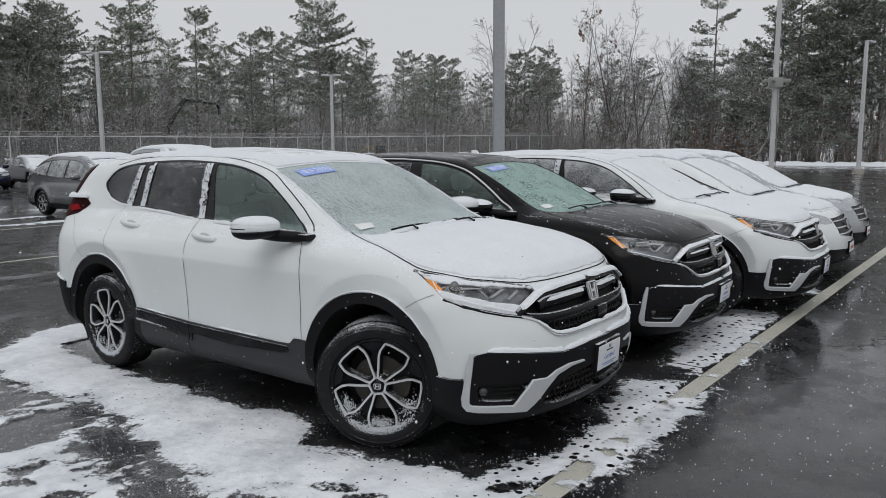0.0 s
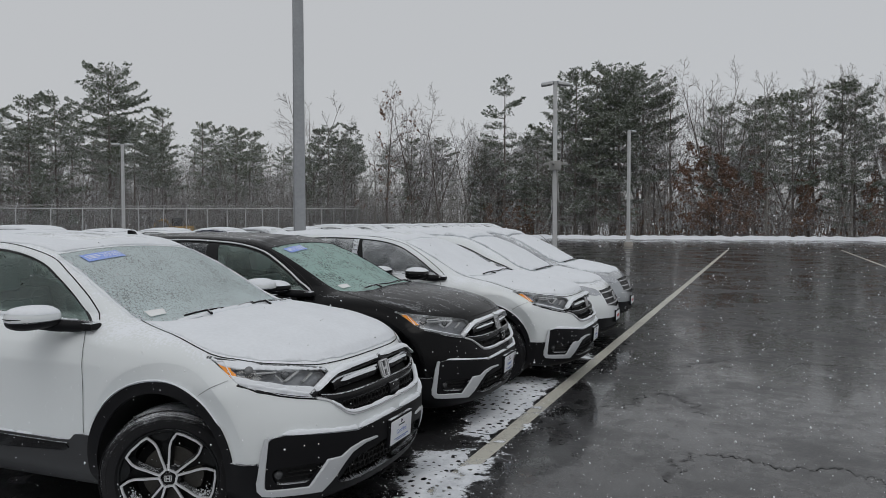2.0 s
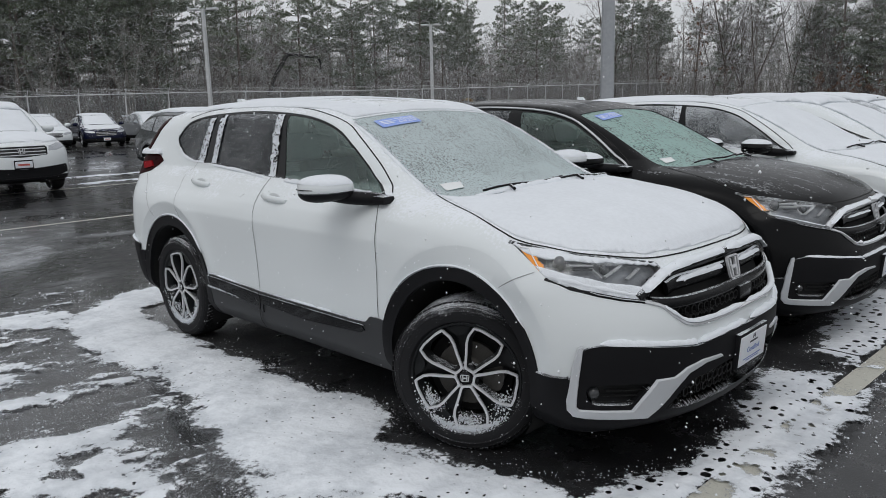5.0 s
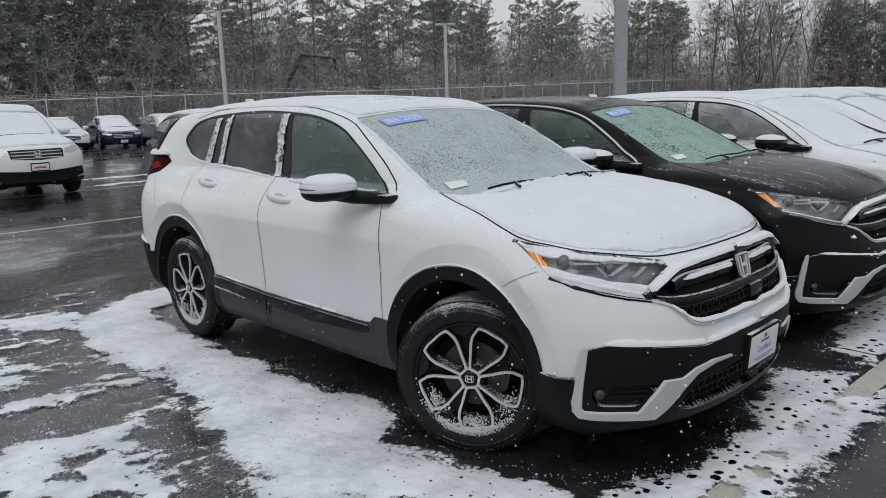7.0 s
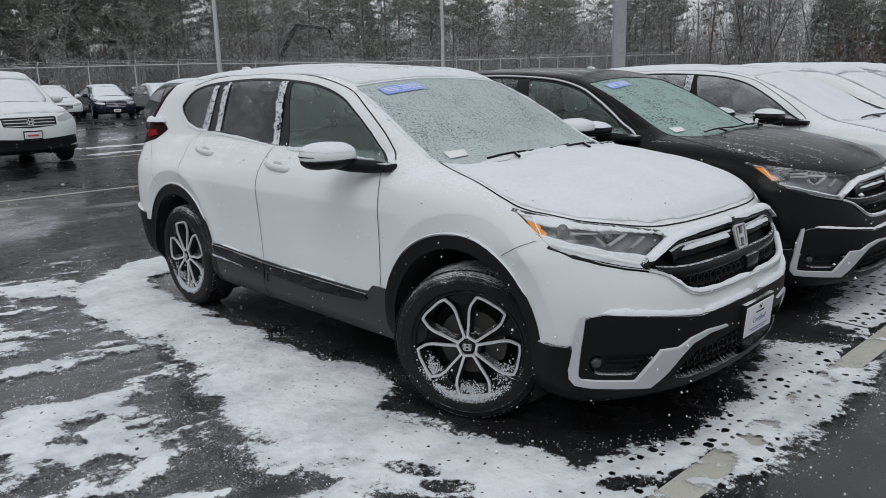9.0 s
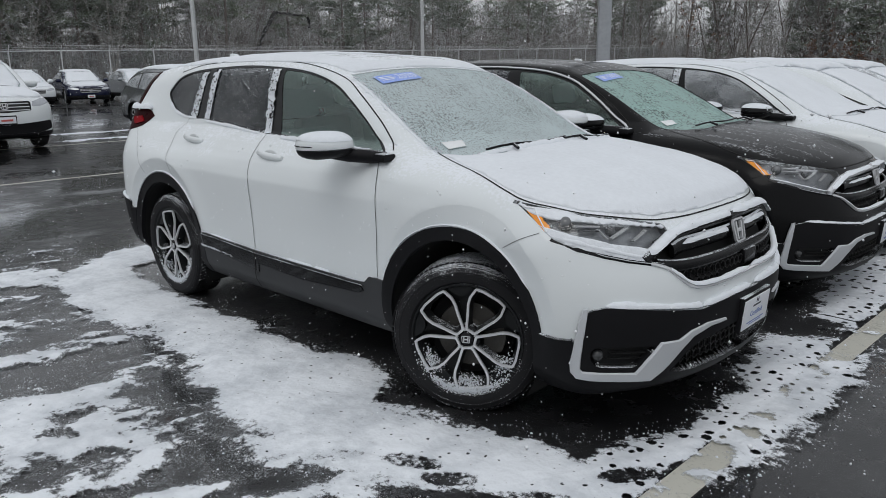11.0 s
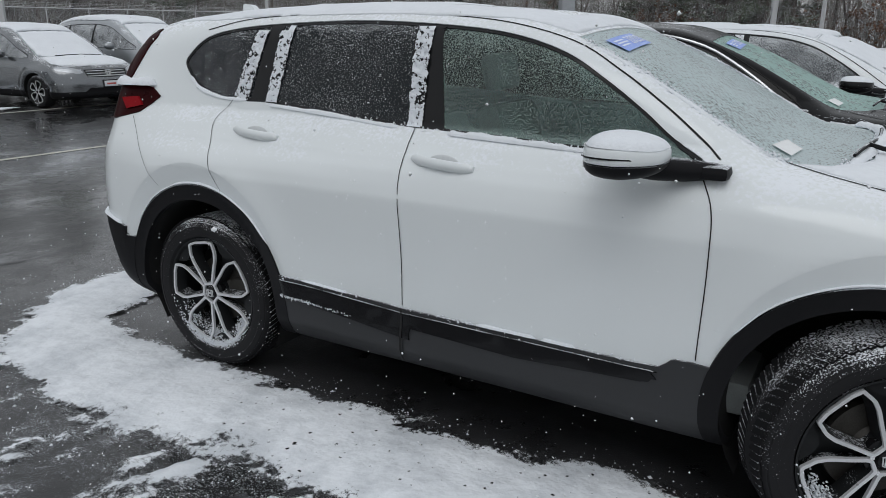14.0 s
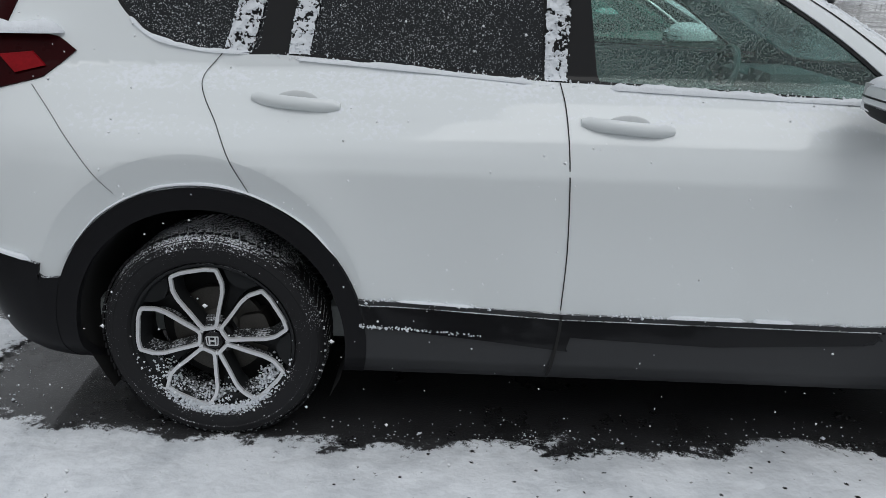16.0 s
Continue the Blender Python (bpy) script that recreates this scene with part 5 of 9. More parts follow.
        door_mirror(car, s, mirror or paint, snow != "none")
    # wipers and cowl
    for y0, y1, xo in ((-0.50, 0.06, 0.025), (0.02, 0.60, 0.045)):
        bm = bmesh.new()
        pts = [(1.165 - 0.25 * abs(y) ** 2 + xo, y, 0) for y in np.linspace(y0, y1, 8)]
        pts = [(x, y, float(top_z(body, x, y)[0]) + 0.020 + 0.006 * math.sin(k)) for k, (x, y, _) in enumerate(pts)]
        add_tube(bm, pts, 0.006, 6)
        add_tube(bm, [pts[2], (pts[2][0] + 0.07, pts[2][1] - 0.05, pts[2][2] - 0.012)], 0.008, 6)
        part("wiper", bm, MATT_BLACK, car)
    if snow == "caps":
        ledge(car, "wiper_snow", body, [(1.20 - 0.25 * y * y, y, float(top_z(body, 1.20 - 0.25 * y * y, y)[0]) + 0.004) for y in np.linspace(-0.55, 0.10, 8)], 0.022, 0.022, 41)
        ledge(car, "wiper_snow", body, [(1.20 - 0.25 * y * y, y, float(top_z(body, 1.20 - 0.25 * y * y, y)[0]) + 0.004) for y in np.linspace(0.0, 0.62, 8)], 0.026, 0.024, 42)
        for s in (-1, 1):
            ledge(car, "snow_on_pillar", body, [(x, s * y, float(top_z(body, x, y)[0]) - 0.002) for x, y in ((0.30, 0.592), (0.45, 0.612), (0.60, 0.632), (0.75, 0.648), (0.90, 0.658))], 0.014, 0.010, 43)
    if snow == "caps":
        # crumbs of snow along the edges of the windscreen, the belt and the nose
        rnd = np.random.RandomState(77)
        for s in (-1, 1):
            n = 520
            x = rnd.uniform(0.27, 0.97, n)
            y = np.interp(x, (0.25, 0.30, 0.575, 0.85, 0.98), (0.575, 0.588, 0.625, 0.655, 0.648)) + rnd.normal(0, 0.011, n)
            clumps(car, "screen_edge_snow", np.stack([x, s * y, top_z(body, x, y)], 1), rnd.uniform(0.0015, 0.0055, n), 80 + s, "crumbs of snow along the windscreen edge")
            n = 420
            x = rnd.uniform(-1.15, 0.74, n)
            z = np.interp(x, (-1.383, -1.12, -0.336, 0.281, 0.709), (1.197, 1.189, 1.142, 1.124, 1.114)) + rnd.normal(0.004, 0.006, n)
            clumps(car, "belt_snow", np.stack([x, s * side_y(body, x, z), z], 1), rnd.uniform(0.0012, 0.0042, n), 84 + s, "crumbs of snow along the belt line")
            n = 260
            x = rnd.uniform(-0.86, 0.62, n)
            x = x[np.cos(x * 9.0) + rnd.normal(0, 0.5, n) > 0.1]
            z = np.interp(x, (-0.87, -0.26, 0.7), (0.523, 0.494, 0.490)) + rnd.normal(0.002, 0.004, len(x))
            clumps(car, "sill_snow", np.stack([x, s * (side_y(body, x, z) + 0.008), z], 1), rnd.uniform(0.0012, 0.0045, len(x)), 92 + s, "crumbs of snow along the sill")
            x = -0.86 + 0.36 * rnd.random(110) ** 1.3
            z = 0.437 - 0.06 * (x + 0.86) + rnd.normal(0.0, 0.0035, len(x))
            clumps(car, "sill_snow", np.stack([x, s * (side_y(body, x, z) + 0.016), z], 1), rnd.uniform(0.0012, 0.0042, len(x)), 96 + s, "crumbs of snow along the sill")
        n = 700
        y = rnd.uniform(-0.58, 0.62, n)
        x = 1.185 - 0.25 * y * y + rnd.normal(0.012, 0.014, n)
        clumps(car, "cowl_snow", np.stack([x, y, top_z(body, x, y) + 0.002], 1), rnd.uniform(0.0015, 0.0055, n), 96, "crumbs of snow at the foot of the windscreen")
    if bright_window_line:
        for s in (-1, 1):
            bm = bmesh.new()
            top = [(x, z) for x, z in DLO if z > 1.125]
            line = [(-1.46, 1.475), (-1.071, 1.531), (-0.701, 1.543), (-0.365, 1.536), (-0.012, 1.508), (0.227, 1.448), (0.396, 1.361), (0.539, 1.267), (0.647, 1.188), (0.771, 1.124), (0.739, 1.099), (0.547, 1.102)]
            pts = [(x, s * (float(side_y(body, x, z)[0]) + 0.003), z) for x, z in spline(line, 3)]
            add_tube(bm, pts, 0.0085, 6)
            part("bright_window_line", bm, CHROME, car, "bright chrome window line")
    bm = bmesh.new()
    prism(bm, round_poly([(-0.05, -0.02), (0.03, -0.02), (-0.01, 0.03), (-0.05, 0.035)], 0.01), -0.012, 0.012)
    bmesh.ops.transform(bm, matrix=Matrix.Translation((-1.78, 0, float(top_z(body, -1.78, 0)[0]) + 0.015)) @ Matrix.Scale(1.6, 4), verts=bm.verts)
    part("roof_aerial", bm, paint, car)
    # sticker at the top of the windscreen and a paper tag at its foot, laid along the glass
    laid_on_glass("window_sticker", [(0.312, -0.48), (0.304, -0.18), (0.390, -0.18), (0.398, -0.48)], 0.0010, STICKER, car, "blue sticker")
    up = Matrix(((0, -1, 0, 0.350), (1, 0, 0, -0.268), (0, 0, 1, 0), (0, 0, 0, 1)))
    for name, text, size, m in (("sticker_print", "2020", 0.074, up),):
        follow_glass(lettering(name, text, size, m, STICKER_TEXT, car), 0.0022)
    for x0, x1, y0, y1 in ((0.330, 0.338, -0.455, -0.36), (0.346, 0.354, -0.455, -0.345), (0.362, 0.370, -0.455, -0.37)):
        laid_on_glass("sticker_line", [(x0, y0), (x0, y1), (x1, y1), (x1, y0)], 0.0022, STICKER_TEXT, car, "")
    laid_on_glass("paper_tag", [(0.90, -0.57), (0.96, -0.58), (0.98, -0.475), (0.93, -0.45)], 0.002, PAPER, car, "white paper tag")
    add_wheels(car, WHEELS_X, 0.885, 0.352, steer=steer)
    if interior:
        seats(car)
    if snow == "none":
        return car
    # snow
    if snow != "dust":
        add_snow("snow_roof", snow_sheet(body, roof_zone, 0.012, 3, wob=0.007), car, "snow on the roof")
        add_snow("snow_hood", snow_sheet(body, hood_zone, 0.013, 9, wob=0.006), car, "snow on the hood")
    if snow == "all":
        add_snow("snow_windscreen", snow_sheet(body, lambda x, y, z: screen_field(x, y, z) + 0.01, 0.022, 13), car, "snow on the windscreen")
    k = 0.5 if snow == "dust" else 1.0
    if snow != "dust":
        for i, wx in enumerate(WHEELS_X):
            for s in (-1, 1):
                rim_snow(car, wx, s, 60 + i + s, steer=steer if i == 0 else 0.0)
                arc = [radians(a) for a in (148, 128, 108, 90, 72, 52, 34)]
                line = [((1.287, -1.314)[i] + (0.469, 0.477)[i] * math.cos(a), (0.387, 0.382)[i] + (0.469, 0.477)[i] * math.sin(a)) for a in arc]
                ledge(car, "snow_arch_ledge", body, [(x, s * (float(side_y(body, x, z)[0]) + 0.004), z) for x, z in line], 0.006, 0.007, 70 + i)
    for s in (-1, 1):
        def belt(xs, dz=0.0):
            return [(x, s * (float(side_y(body, x, z)[0]) - 0.002), z) for x, z in ((x, float(np.interp(x, (-1.383, -1.12, -0.336, 0.281, 0.709), (1.197, 1.189, 1.142, 1.124, 1.114))) + dz) for x in xs)]
        if snow != "dust":
            ledge(car, "snow_window_ledge", body, belt(np.linspace(-0.16, 0.66, 9)), 0.014, 0.020, 21)
            ledge(car, "snow_window_ledge", body, belt(np.linspace(-1.07, -0.37, 8)), 0.012, 0.014, 22)
            ledge(car, "snow_window_ledge", body, [(x, s * (float(side_y(body, x, z)[0]) - 0.004), z) for x, z in ((-1.558, 1.293), (-1.484, 1.233), (-1.35, 1.203), (-1.203, 1.197))], 0.012, 0.014, 23)
            ledge(car, "snow_lamp_ledge", body, [(x, s * (float(side_y(body, x, 1.245)[0]) + 0.004), 1.247) for x in (-1.72, -1.80, -1.88, -1.95)], 0.034, 0.036, 24)
            for x0, x1, q in ((0.05, 0.28, 0.012), (0.30, 0.42, 0.008), (-0.75, -0.52, 0.006)):
                ledge(car, "snow_sill_ledge", body, [(x, s * (float(side_y(body, x, 0.495)[0]) + 0.008), float(np.interp(x, (-0.87, -0.26, 0.7), (0.523, 0.494, 0.490))) + 0.004) for x in np.linspace(x0, x1, 4)], 0.009, q, 25)
            # snow clinging in patches to the pillars
            pillar_snow(car, s, ((-0.343, -0.35), (-0.281, -0.279)), 31, 1.10)
            pillar_snow(car, s, ((-1.279, -1.173), (-1.195, -1.109)), 32, 0.9)
            pillar_snow(car, s, ((-1.086, -1.036), (-1.025, -0.965)), 33, 0.55)
        if snow != "dust":
            ledge(car, "snow_bumper_ledge", body, [(x, s * (float(side_y(body, x, z)[0]) + 0.010), z + 0.004) for x, z in ((-1.82, 0.614), (-1.90, 0.634), (-1.98, 0.642), (-2.08, 0.642))], 0.012, 0.014, 36)
        ledge(car, "snow_bumper_ledge", body, [(float(front_x(body, s * a, 0.62)[0]) + 0.004, s * a, z) for a, z in ((0.79, 0.618), (0.66, 0.604), (0.54, 0.590), (0.44, 0.578), (0.40, 0.574))], 0.020, 0.022 * k, 26)
        ledge(car, "snow_bumper_ledge", body, [(float(front_x(body, s * a, 0.60)[0]) + 0.008, s * a, z) for a, z in ((0.40, 0.574), (0.30, 0.582), (0.16, 0.590), (0.02, 0.592))], 0.018, 0.024 * k, 27)
        ledge(car, "snow_lamp_ledge", body, [(float(front_x(body, s * a, z)[0]) - 0.004, s * a, z) for a, z in ((0.845, 0.868), (0.80, 0.848), (0.74, 0.826), (0.68, 0.806), (0.62, 0.790), (0.57, 0.800))], 0.012, 0.014 * k, 28)
        ledge(car, "snow_grille_ledge", body, [(float(front_x(body, s * a, z)[0]) + 0.006, s * a, z + 0.014) for a, z in ((0.60, 0.785), (0.54, 0.815), (0.46, 0.848), (0.36, 0.864), (0.20, 0.872), (0.01, 0.875))], 0.032, 0.024 * k, 29)
        ledge(car, "snow_grille_ledge", body, [(float(front_x(body, s * a, z)[0]) - 0.004, s * a, z + 0.020) for a, z in ((0.42, 0.800), (0.30, 0.808), (0.18, 0.810), (0.08, 0.810))], 0.016, 0.018 * k, 30)
        ledge(car, "snow_grille_ledge", body, [(float(front_x(body, s * a, z)[0]) + 0.002, s * a, z + 0.004) for a, z in ((0.53, 0.738), (0.49, 0.70), (0.42, 0.660), (0.25, 0.656), (0.01, 0.662))], 0.016, 0.016 * k, 34)
    return car


CLINGING = dusted("snow_clinging_to_pillar", (0.014, 0.014, 0.015), 0.4, coat=0.0, amount=0.53, low=0.0, high=1.2, flake=75, clump=22, flat=0.3, edge=0.04, fine=1.5, clumps=1.0)


def pillar_snow(car, s, span, seed, cover):
    """Wet snow stuck to an upright strip; span: (x at the foot, x at the head) of both edges."""
    t, u = np.meshgrid(np.linspace(0, 1, 70), np.linspace(0, 1, 14), indexing="ij")
    x = (span[0][0] + (span[0][1] - span[0][0]) * t) * (1 - u) + (span[1][0] + (span[1][1] - span[1][0]) * t) * u
    z = np.where(x < -1.0, 1.200 + 0.29 * t, 1.152 + 0.358 * t)
    x, z = x.ravel(), z.ravel()
    y = side_y(body, x, z)
    lump = turbulence(x, z, np.full_like(x, seed), 60.0, 3, seed)
    y = y - 0.003 + 0.022 * np.maximum(lump - 0.40, 0) * cover + 0.002
    i = np.arange(len(x)).reshape(70, 14)
    F = np.stack([i[:-1, :-1], i[1:, :-1], i[1:, 1:], i[:-1, 1:]], -1).reshape(-1, 4)
    data_part("pillar_snow", np.stack([x, s * y, z], 1), F, CLINGING, car, "wet snow clinging to the pillar")
    rnd = np.random.RandomState(seed)
    k = rnd.choice(len(x), int(220 * cover))
    clumps(car, "pillar_crumb", np.stack([x[k], s * (y[k] + 0.001), z[k]], 1), rnd.uniform(0.0015, 0.004, len(k)), seed, "crumbs of wet snow")


# flat grey that stands in for the shade in the door handle cups
material_grey = material("handle_cup_shade", (0.62, 0.64, 0.65), 0.4)
WHITE_PAINT = dusted("white_car_paint", (0.752, 0.787, 0.80), 0.28, coat=0.8, amount=0.05, low=0.05, high=0.9, flake=70, clump=5, tint=(0.80, 0.83, 0.87))
BLACK_PAINT = dusted("black_car_paint", (0.0035, 0.0035, 0.004), 0.24, coat=0.08, amount=-0.20, low=0.55, high=1.05, flake=230, clump=14, tint=(0.55, 0.57, 0.60), edge=0.07, fine=1.7, clumps=1.3, stretch=(0.16, 1.0, 0.6))


# ---- ground ----
def world_mix(n, l, vec, scale, stretch=(1, 1, 1), detail=4.0, rough=0.55):
    mp, tx = n.new("ShaderNodeMapping"), n.new("ShaderNodeTexNoise")
    mp.inputs["Scale"].default_value = stretch
    tx.inputs["Scale"].default_value, tx.inputs["Detail"].default_value, tx.inputs["Roughness"].default_value = scale, detail, rough
    l.new(vec, mp.inputs["Vector"])
    l.new(mp.outputs["Vector"], tx.inputs["Vector"])
    return tx.outputs["Fac"]


def ranged(n, l, value, a, b, c, d):
    r = n.new("ShaderNodeMapRange")
    for key, v in zip(("From Min", "From Max", "To Min", "To Max"), (a, b, c, d)):
        r.inputs[key].default_value = v
    l.new(value, r.inputs["Value"])
    return r.outputs["Result"]


def wet_asphalt():
    m = bpy.data.materials.new("wet_asphalt")
    m.use_nodes = True
    n, l = m.node_tree.nodes, m.node_tree.links
    b = n["Principled BSDF"]
    co = n.new("ShaderNodeTexCoord").outputs["Object"]
    wet = world_mix(n, l, co, 0.62, (1.0, 0.8, 1), 8, 0.72)
    fine = world_mix(n, l, co, 6.0, (1, 1, 1), 4)
    grit = world_mix(n, l, co, 105.0, (1, 1, 1), 3, 0.7)
    mix = n.new("ShaderNodeMath")
    mix.operation = "MULTIPLY_ADD"
    l.new(fine, mix.inputs[0])
    mix.inputs[1].default_value = 0.25
    l.new(wet, mix.inputs[2])
    l.new(ranged(n, l, mix.outputs[0], 0.54, 0.72, 0.12, 0.46), b.inputs["Roughness"])
    film_of_water = ranged(n, l, mix.outputs[0], 0.50, 0.80, 1.0, 0.35)
    l.new(film_of_water, b.inputs["Coat Weight"])
    b.inputs["Coat IOR"].default_value = 1.36
    ripple = n.new("ShaderNodeBump")
    ripple.inputs["Strength"].default_value, ripple.inputs["Distance"].default_value = 0.10, 0.01
    l.new(world_mix(n, l, co, 9.0, (1, 1, 1), 4), ripple.inputs["Height"])
    l.new(ranged(n, l, mix.outputs[0], 0.50, 0.78, 0.04, 0.25), ripple.inputs["Strength"])
    l.new(ripple.outputs["Normal"], b.inputs["Coat Normal"])
    l.new(ranged(n, l, mix.outputs[0], 0.50, 0.78, 0.03, 0.17), b.inputs["Coat Roughness"])
    col = n.new("ShaderNodeMix")
    col.data_type = "RGBA"
    col.inputs["A"].default_value, col.inputs["B"].default_value = (0.005, 0.005, 0.0055, 1), (0.034, 0.034, 0.036, 1)
    l.new(ranged(n, l, mix.outputs[0], 0.45, 0.80, 0, 1), col.inputs["Factor"])
    # single grains of snow that have not melted
    vor = n.new("ShaderNodeTexVoronoi")
    vor.inputs["Scale"].default_value = 26.0
    l.new(co, vor.inputs["Vector"])
    dot = ranged(n, l, vor.outputs["Distance"], 0.05, 0.09, 1.0, 0.0)
    some = ranged(n, l, world_mix(n, l, co, 1.3, (1, 1, 1), 3), 0.50, 0.72, 0, 0.75)
    pick = n.new("ShaderNodeMath")
    pick.operation = "MULTIPLY"
    l.new(dot, pick.inputs[0])
    l.new(some, pick.inputs[1])
    # thin slush that lies in long streaks
    film = ranged(n, l, world_mix(n, l, co, 0.9, (1.5, 0.7, 1), 6, 0.68), 0.56, 0.66, 0, 1)
    area = ranged(n, l, world_mix(n, l, co, 0.09, (1, 1, 1), 2), 0.48, 0.60, 0, 0.38)
    slush = n.new("ShaderNodeMath")
    slush.operation = "MULTIPLY"
    l.new(film, slush.inputs[0])
    l.new(area, slush.inputs[1])
    # none of it lies in the sheltered strip where the front row stands
    sep, off = n.new("ShaderNodeSeparateXYZ"), n.new("ShaderNodeMath")
    l.new(co, sep.inputs[0])
    off.operation = "ADD"
    l.new(sep.outputs["X"], off.inputs[0])
    off.inputs[1].default_value = 4.0
    far = n.new("ShaderNodeMath")
    far.operation = "ABSOLUTE"
    l.new(off.outputs[0], far.inputs[0])
    open_air = n.new("ShaderNodeMath")
    open_air.operation = "MULTIPLY"
    l.new(slush.outputs[0], open_air.inputs[0])
    l.new(ranged(n, l, far.outputs[0], 2.6, 4.0, 0, 1), open_air.inputs[1])
    slush = open_air
    top = n.new("ShaderNodeMath")
    top.operation = "MAXIMUM"
    l.new(pick.outputs[0], top.inputs[0])
    l.new(slush.outputs[0], top.inputs[1])
    snow = n.new("ShaderNodeMix")
    snow.data_type = "RGBA"
    l.new(top.outputs[0], snow.inputs["Factor"])
    l.new(col.outputs["Result"], snow.inputs["A"])
    snow.inputs["B"].default_value = (0.55, 0.57, 0.60, 1)
    l.new(snow.outputs["Result"], b.inputs["Base Color"])
    bump = n.new("ShaderNodeBump")
    bump.inputs["Strength"].default_value, bump.inputs["Distance"].default_value = 0.5, 0.004
    l.new(grit, bump.inputs["Height"])
    b2 = n.new("ShaderNodeBump")
    b2.inputs["Strength"].default_value, b2.inputs["Distance"].default_value = 0.12, 0.02
    l.new(fine, b2.inputs["Height"])
    l.new(b2.outputs["Normal"], bump.inputs["Normal"])
    l.new(bump.outputs["Normal"], b.inputs["Normal"])
    b.inputs["IOR"].default_value = 1.28
    return m


def sheet(bm, x0, x1, y0, y1, z, nx=1, ny=1):
    v = [[bm.verts.new((x0 + (x1 - x0) * i / nx, y0 + (y1 - y0) * j / ny, z)) for j in range(ny + 1)] for i in range(nx + 1)]
    for i in range(nx):
        for j in range(ny):
            bm.faces.new((v[i][j], v[i + 1][j], v[i + 1][j + 1], v[i][j + 1]))


FLOOR = dusted("snowy_forest_floor", (0.055, 0.042, 0.032), 0.9, coat=0, amount=0.28, low=0.2, high=1.0, flake=3.0, clump=0.4, tint=(0.62, 0.64, 0.67), edge=0.2)
bm = bmesh.new()
sheet(bm, -2500, 2500, -2500, 2500, -0.06)
tagged(part("ground", bm, FLOOR, smooth=0), "brown woodland ground under patchy snow", "ground", kind="structure")
bm = bmesh.new()
add_box(bm, -44.5, 70, -60, 73, -0.08, 0.0)
ASPHALT = wet_asphalt()
tagged(part("road", bm, ASPHALT, smooth=0), "wet black asphalt of the car park, with sealed cracks", "asphalt", kind="structure")

PAINT = dusted("worn_road_paint", (0.53, 0.52, 0.46), 0.55, coat=0.1, amount=-0.35, low=0.2, high=1.0, flake=60, clump=3, tint=(0.05, 0.05, 0.05), edge=0.3)


def painted_line(x0, y0, x1, y1, width, label):
    d = Vector((x1 - x0, y1 - y0, 0)).normalized()
    s = Vector((-d.y, d.x, 0)) * width / 2
    bm = bmesh.new()
    n = 60
    v = []
    rnd = random.Random(int(abs(x0 * 100)) + 1)
    for k in range(n + 1):
        c = Vector((x0, y0, 0.004)) + Vector((x1 - x0, y1 - y0, 0)) * k / n
        v.append([bm.verts.new(c + s * rnd.uniform(0.94, 1.06)), bm.verts.new(c - s * rnd.uniform(0.94, 1.06))])
    for a, c in zip(v, v[1:]):
        bm.faces.new((a[0], a[1], c[1], c[0]))
    return tagged(part("line_marking", bm, PAINT, smooth=0), label, "line marking", kind="structure")


painted_line(-1.60, -6, -1.93, 46, 0.13, "long worn off-white painted line before the parked cars")
painted_line(4.24, -6, 4.12, 48, 0.11, "long worn off-white painted line on the asphalt")
painted_line(-11.72, -4, -11.75, 46, 0.10, "long worn off-white painted line on the asphalt")
painted_line(-16.75, -4, -16.85, 46, 0.12, "long worn off-white painted line on the asphalt")

# cracks, sealed with tar
CRACK = material("crack_sealing_tar", (0.006, 0.006, 0.007), 0.35)


def crack(points, seed, width=0.012):
    rnd = random.Random(seed)
    p = spline(points, 26)
    bm = bmesh.new()
    prev = None
    off = 0
    for k in range(len(p)):
        t = p[min(k + 1, len(p) - 1)] - p[max(k - 1, 0)]
        t = t / (np.linalg.norm(t) + 1e-9)
        nr = np.array((-t[1], t[0]))
        off = off * 0.75 + rnd.uniform(-0.055, 0.055)
        w = width * rnd.uniform(0.3, 1.2)
        c = p[k] + nr * off
        q = [bm.verts.new((c[0] + nr[0] * w, c[1] + nr[1] * w, 0.005)), bm.verts.new((c[0] - nr[0] * w, c[1] - nr[1] * w, 0.005))]
        if prev:
            bm.faces.new((prev[0], prev[1], q[1], q[0]))
        prev = q
    return tagged(part("asphalt_crack", bm, CRACK, smooth=0), "thin dark crack sealed with tar in asphalt", "crack", kind="structure")


for i, line in enumerate(([(-0.22, 5.39), (0.29, 5.32), (0.73, 5.33), (1.09, 5.28), (2.2, 5.1)], [(-0.41, 4.71), (-0.36, 5.15), (-0.22, 5.37)], [(-1.18, 6.44), (-0.91, 6.68), (-0.75, 7.28), (-0.48, 7.05)], [(-0.75, 7.28), (-0.5, 6.9), (-0.31, 6.55)],
                          [(-0.8, 9.73), (-0.76, 10.47), (-0.21, 10.29), (0.76, 12.55)], [(-1.37, 8.72), (-0.91, 8.57), (-0.18, 9.42), (1.13, 9.45), (2.48, 9.88)], [(1.04, 17.6), (1.0, 22), (0.88, 28.4)], [(-0.9, 14.5), (1.0, 14.6), (3.9, 14.2)], [(-1.2, 19), (1.5, 19.4), (6, 19.0)],
                          [(-1.5, 26), (2, 26.4), (8, 26.2)], [(-8, -2.0), (-7.4, 0.5), (-7.7, 3.0)], [(-14, 2), (-13.6, 6), (-14.1, 12)])):
    crack(line, i)


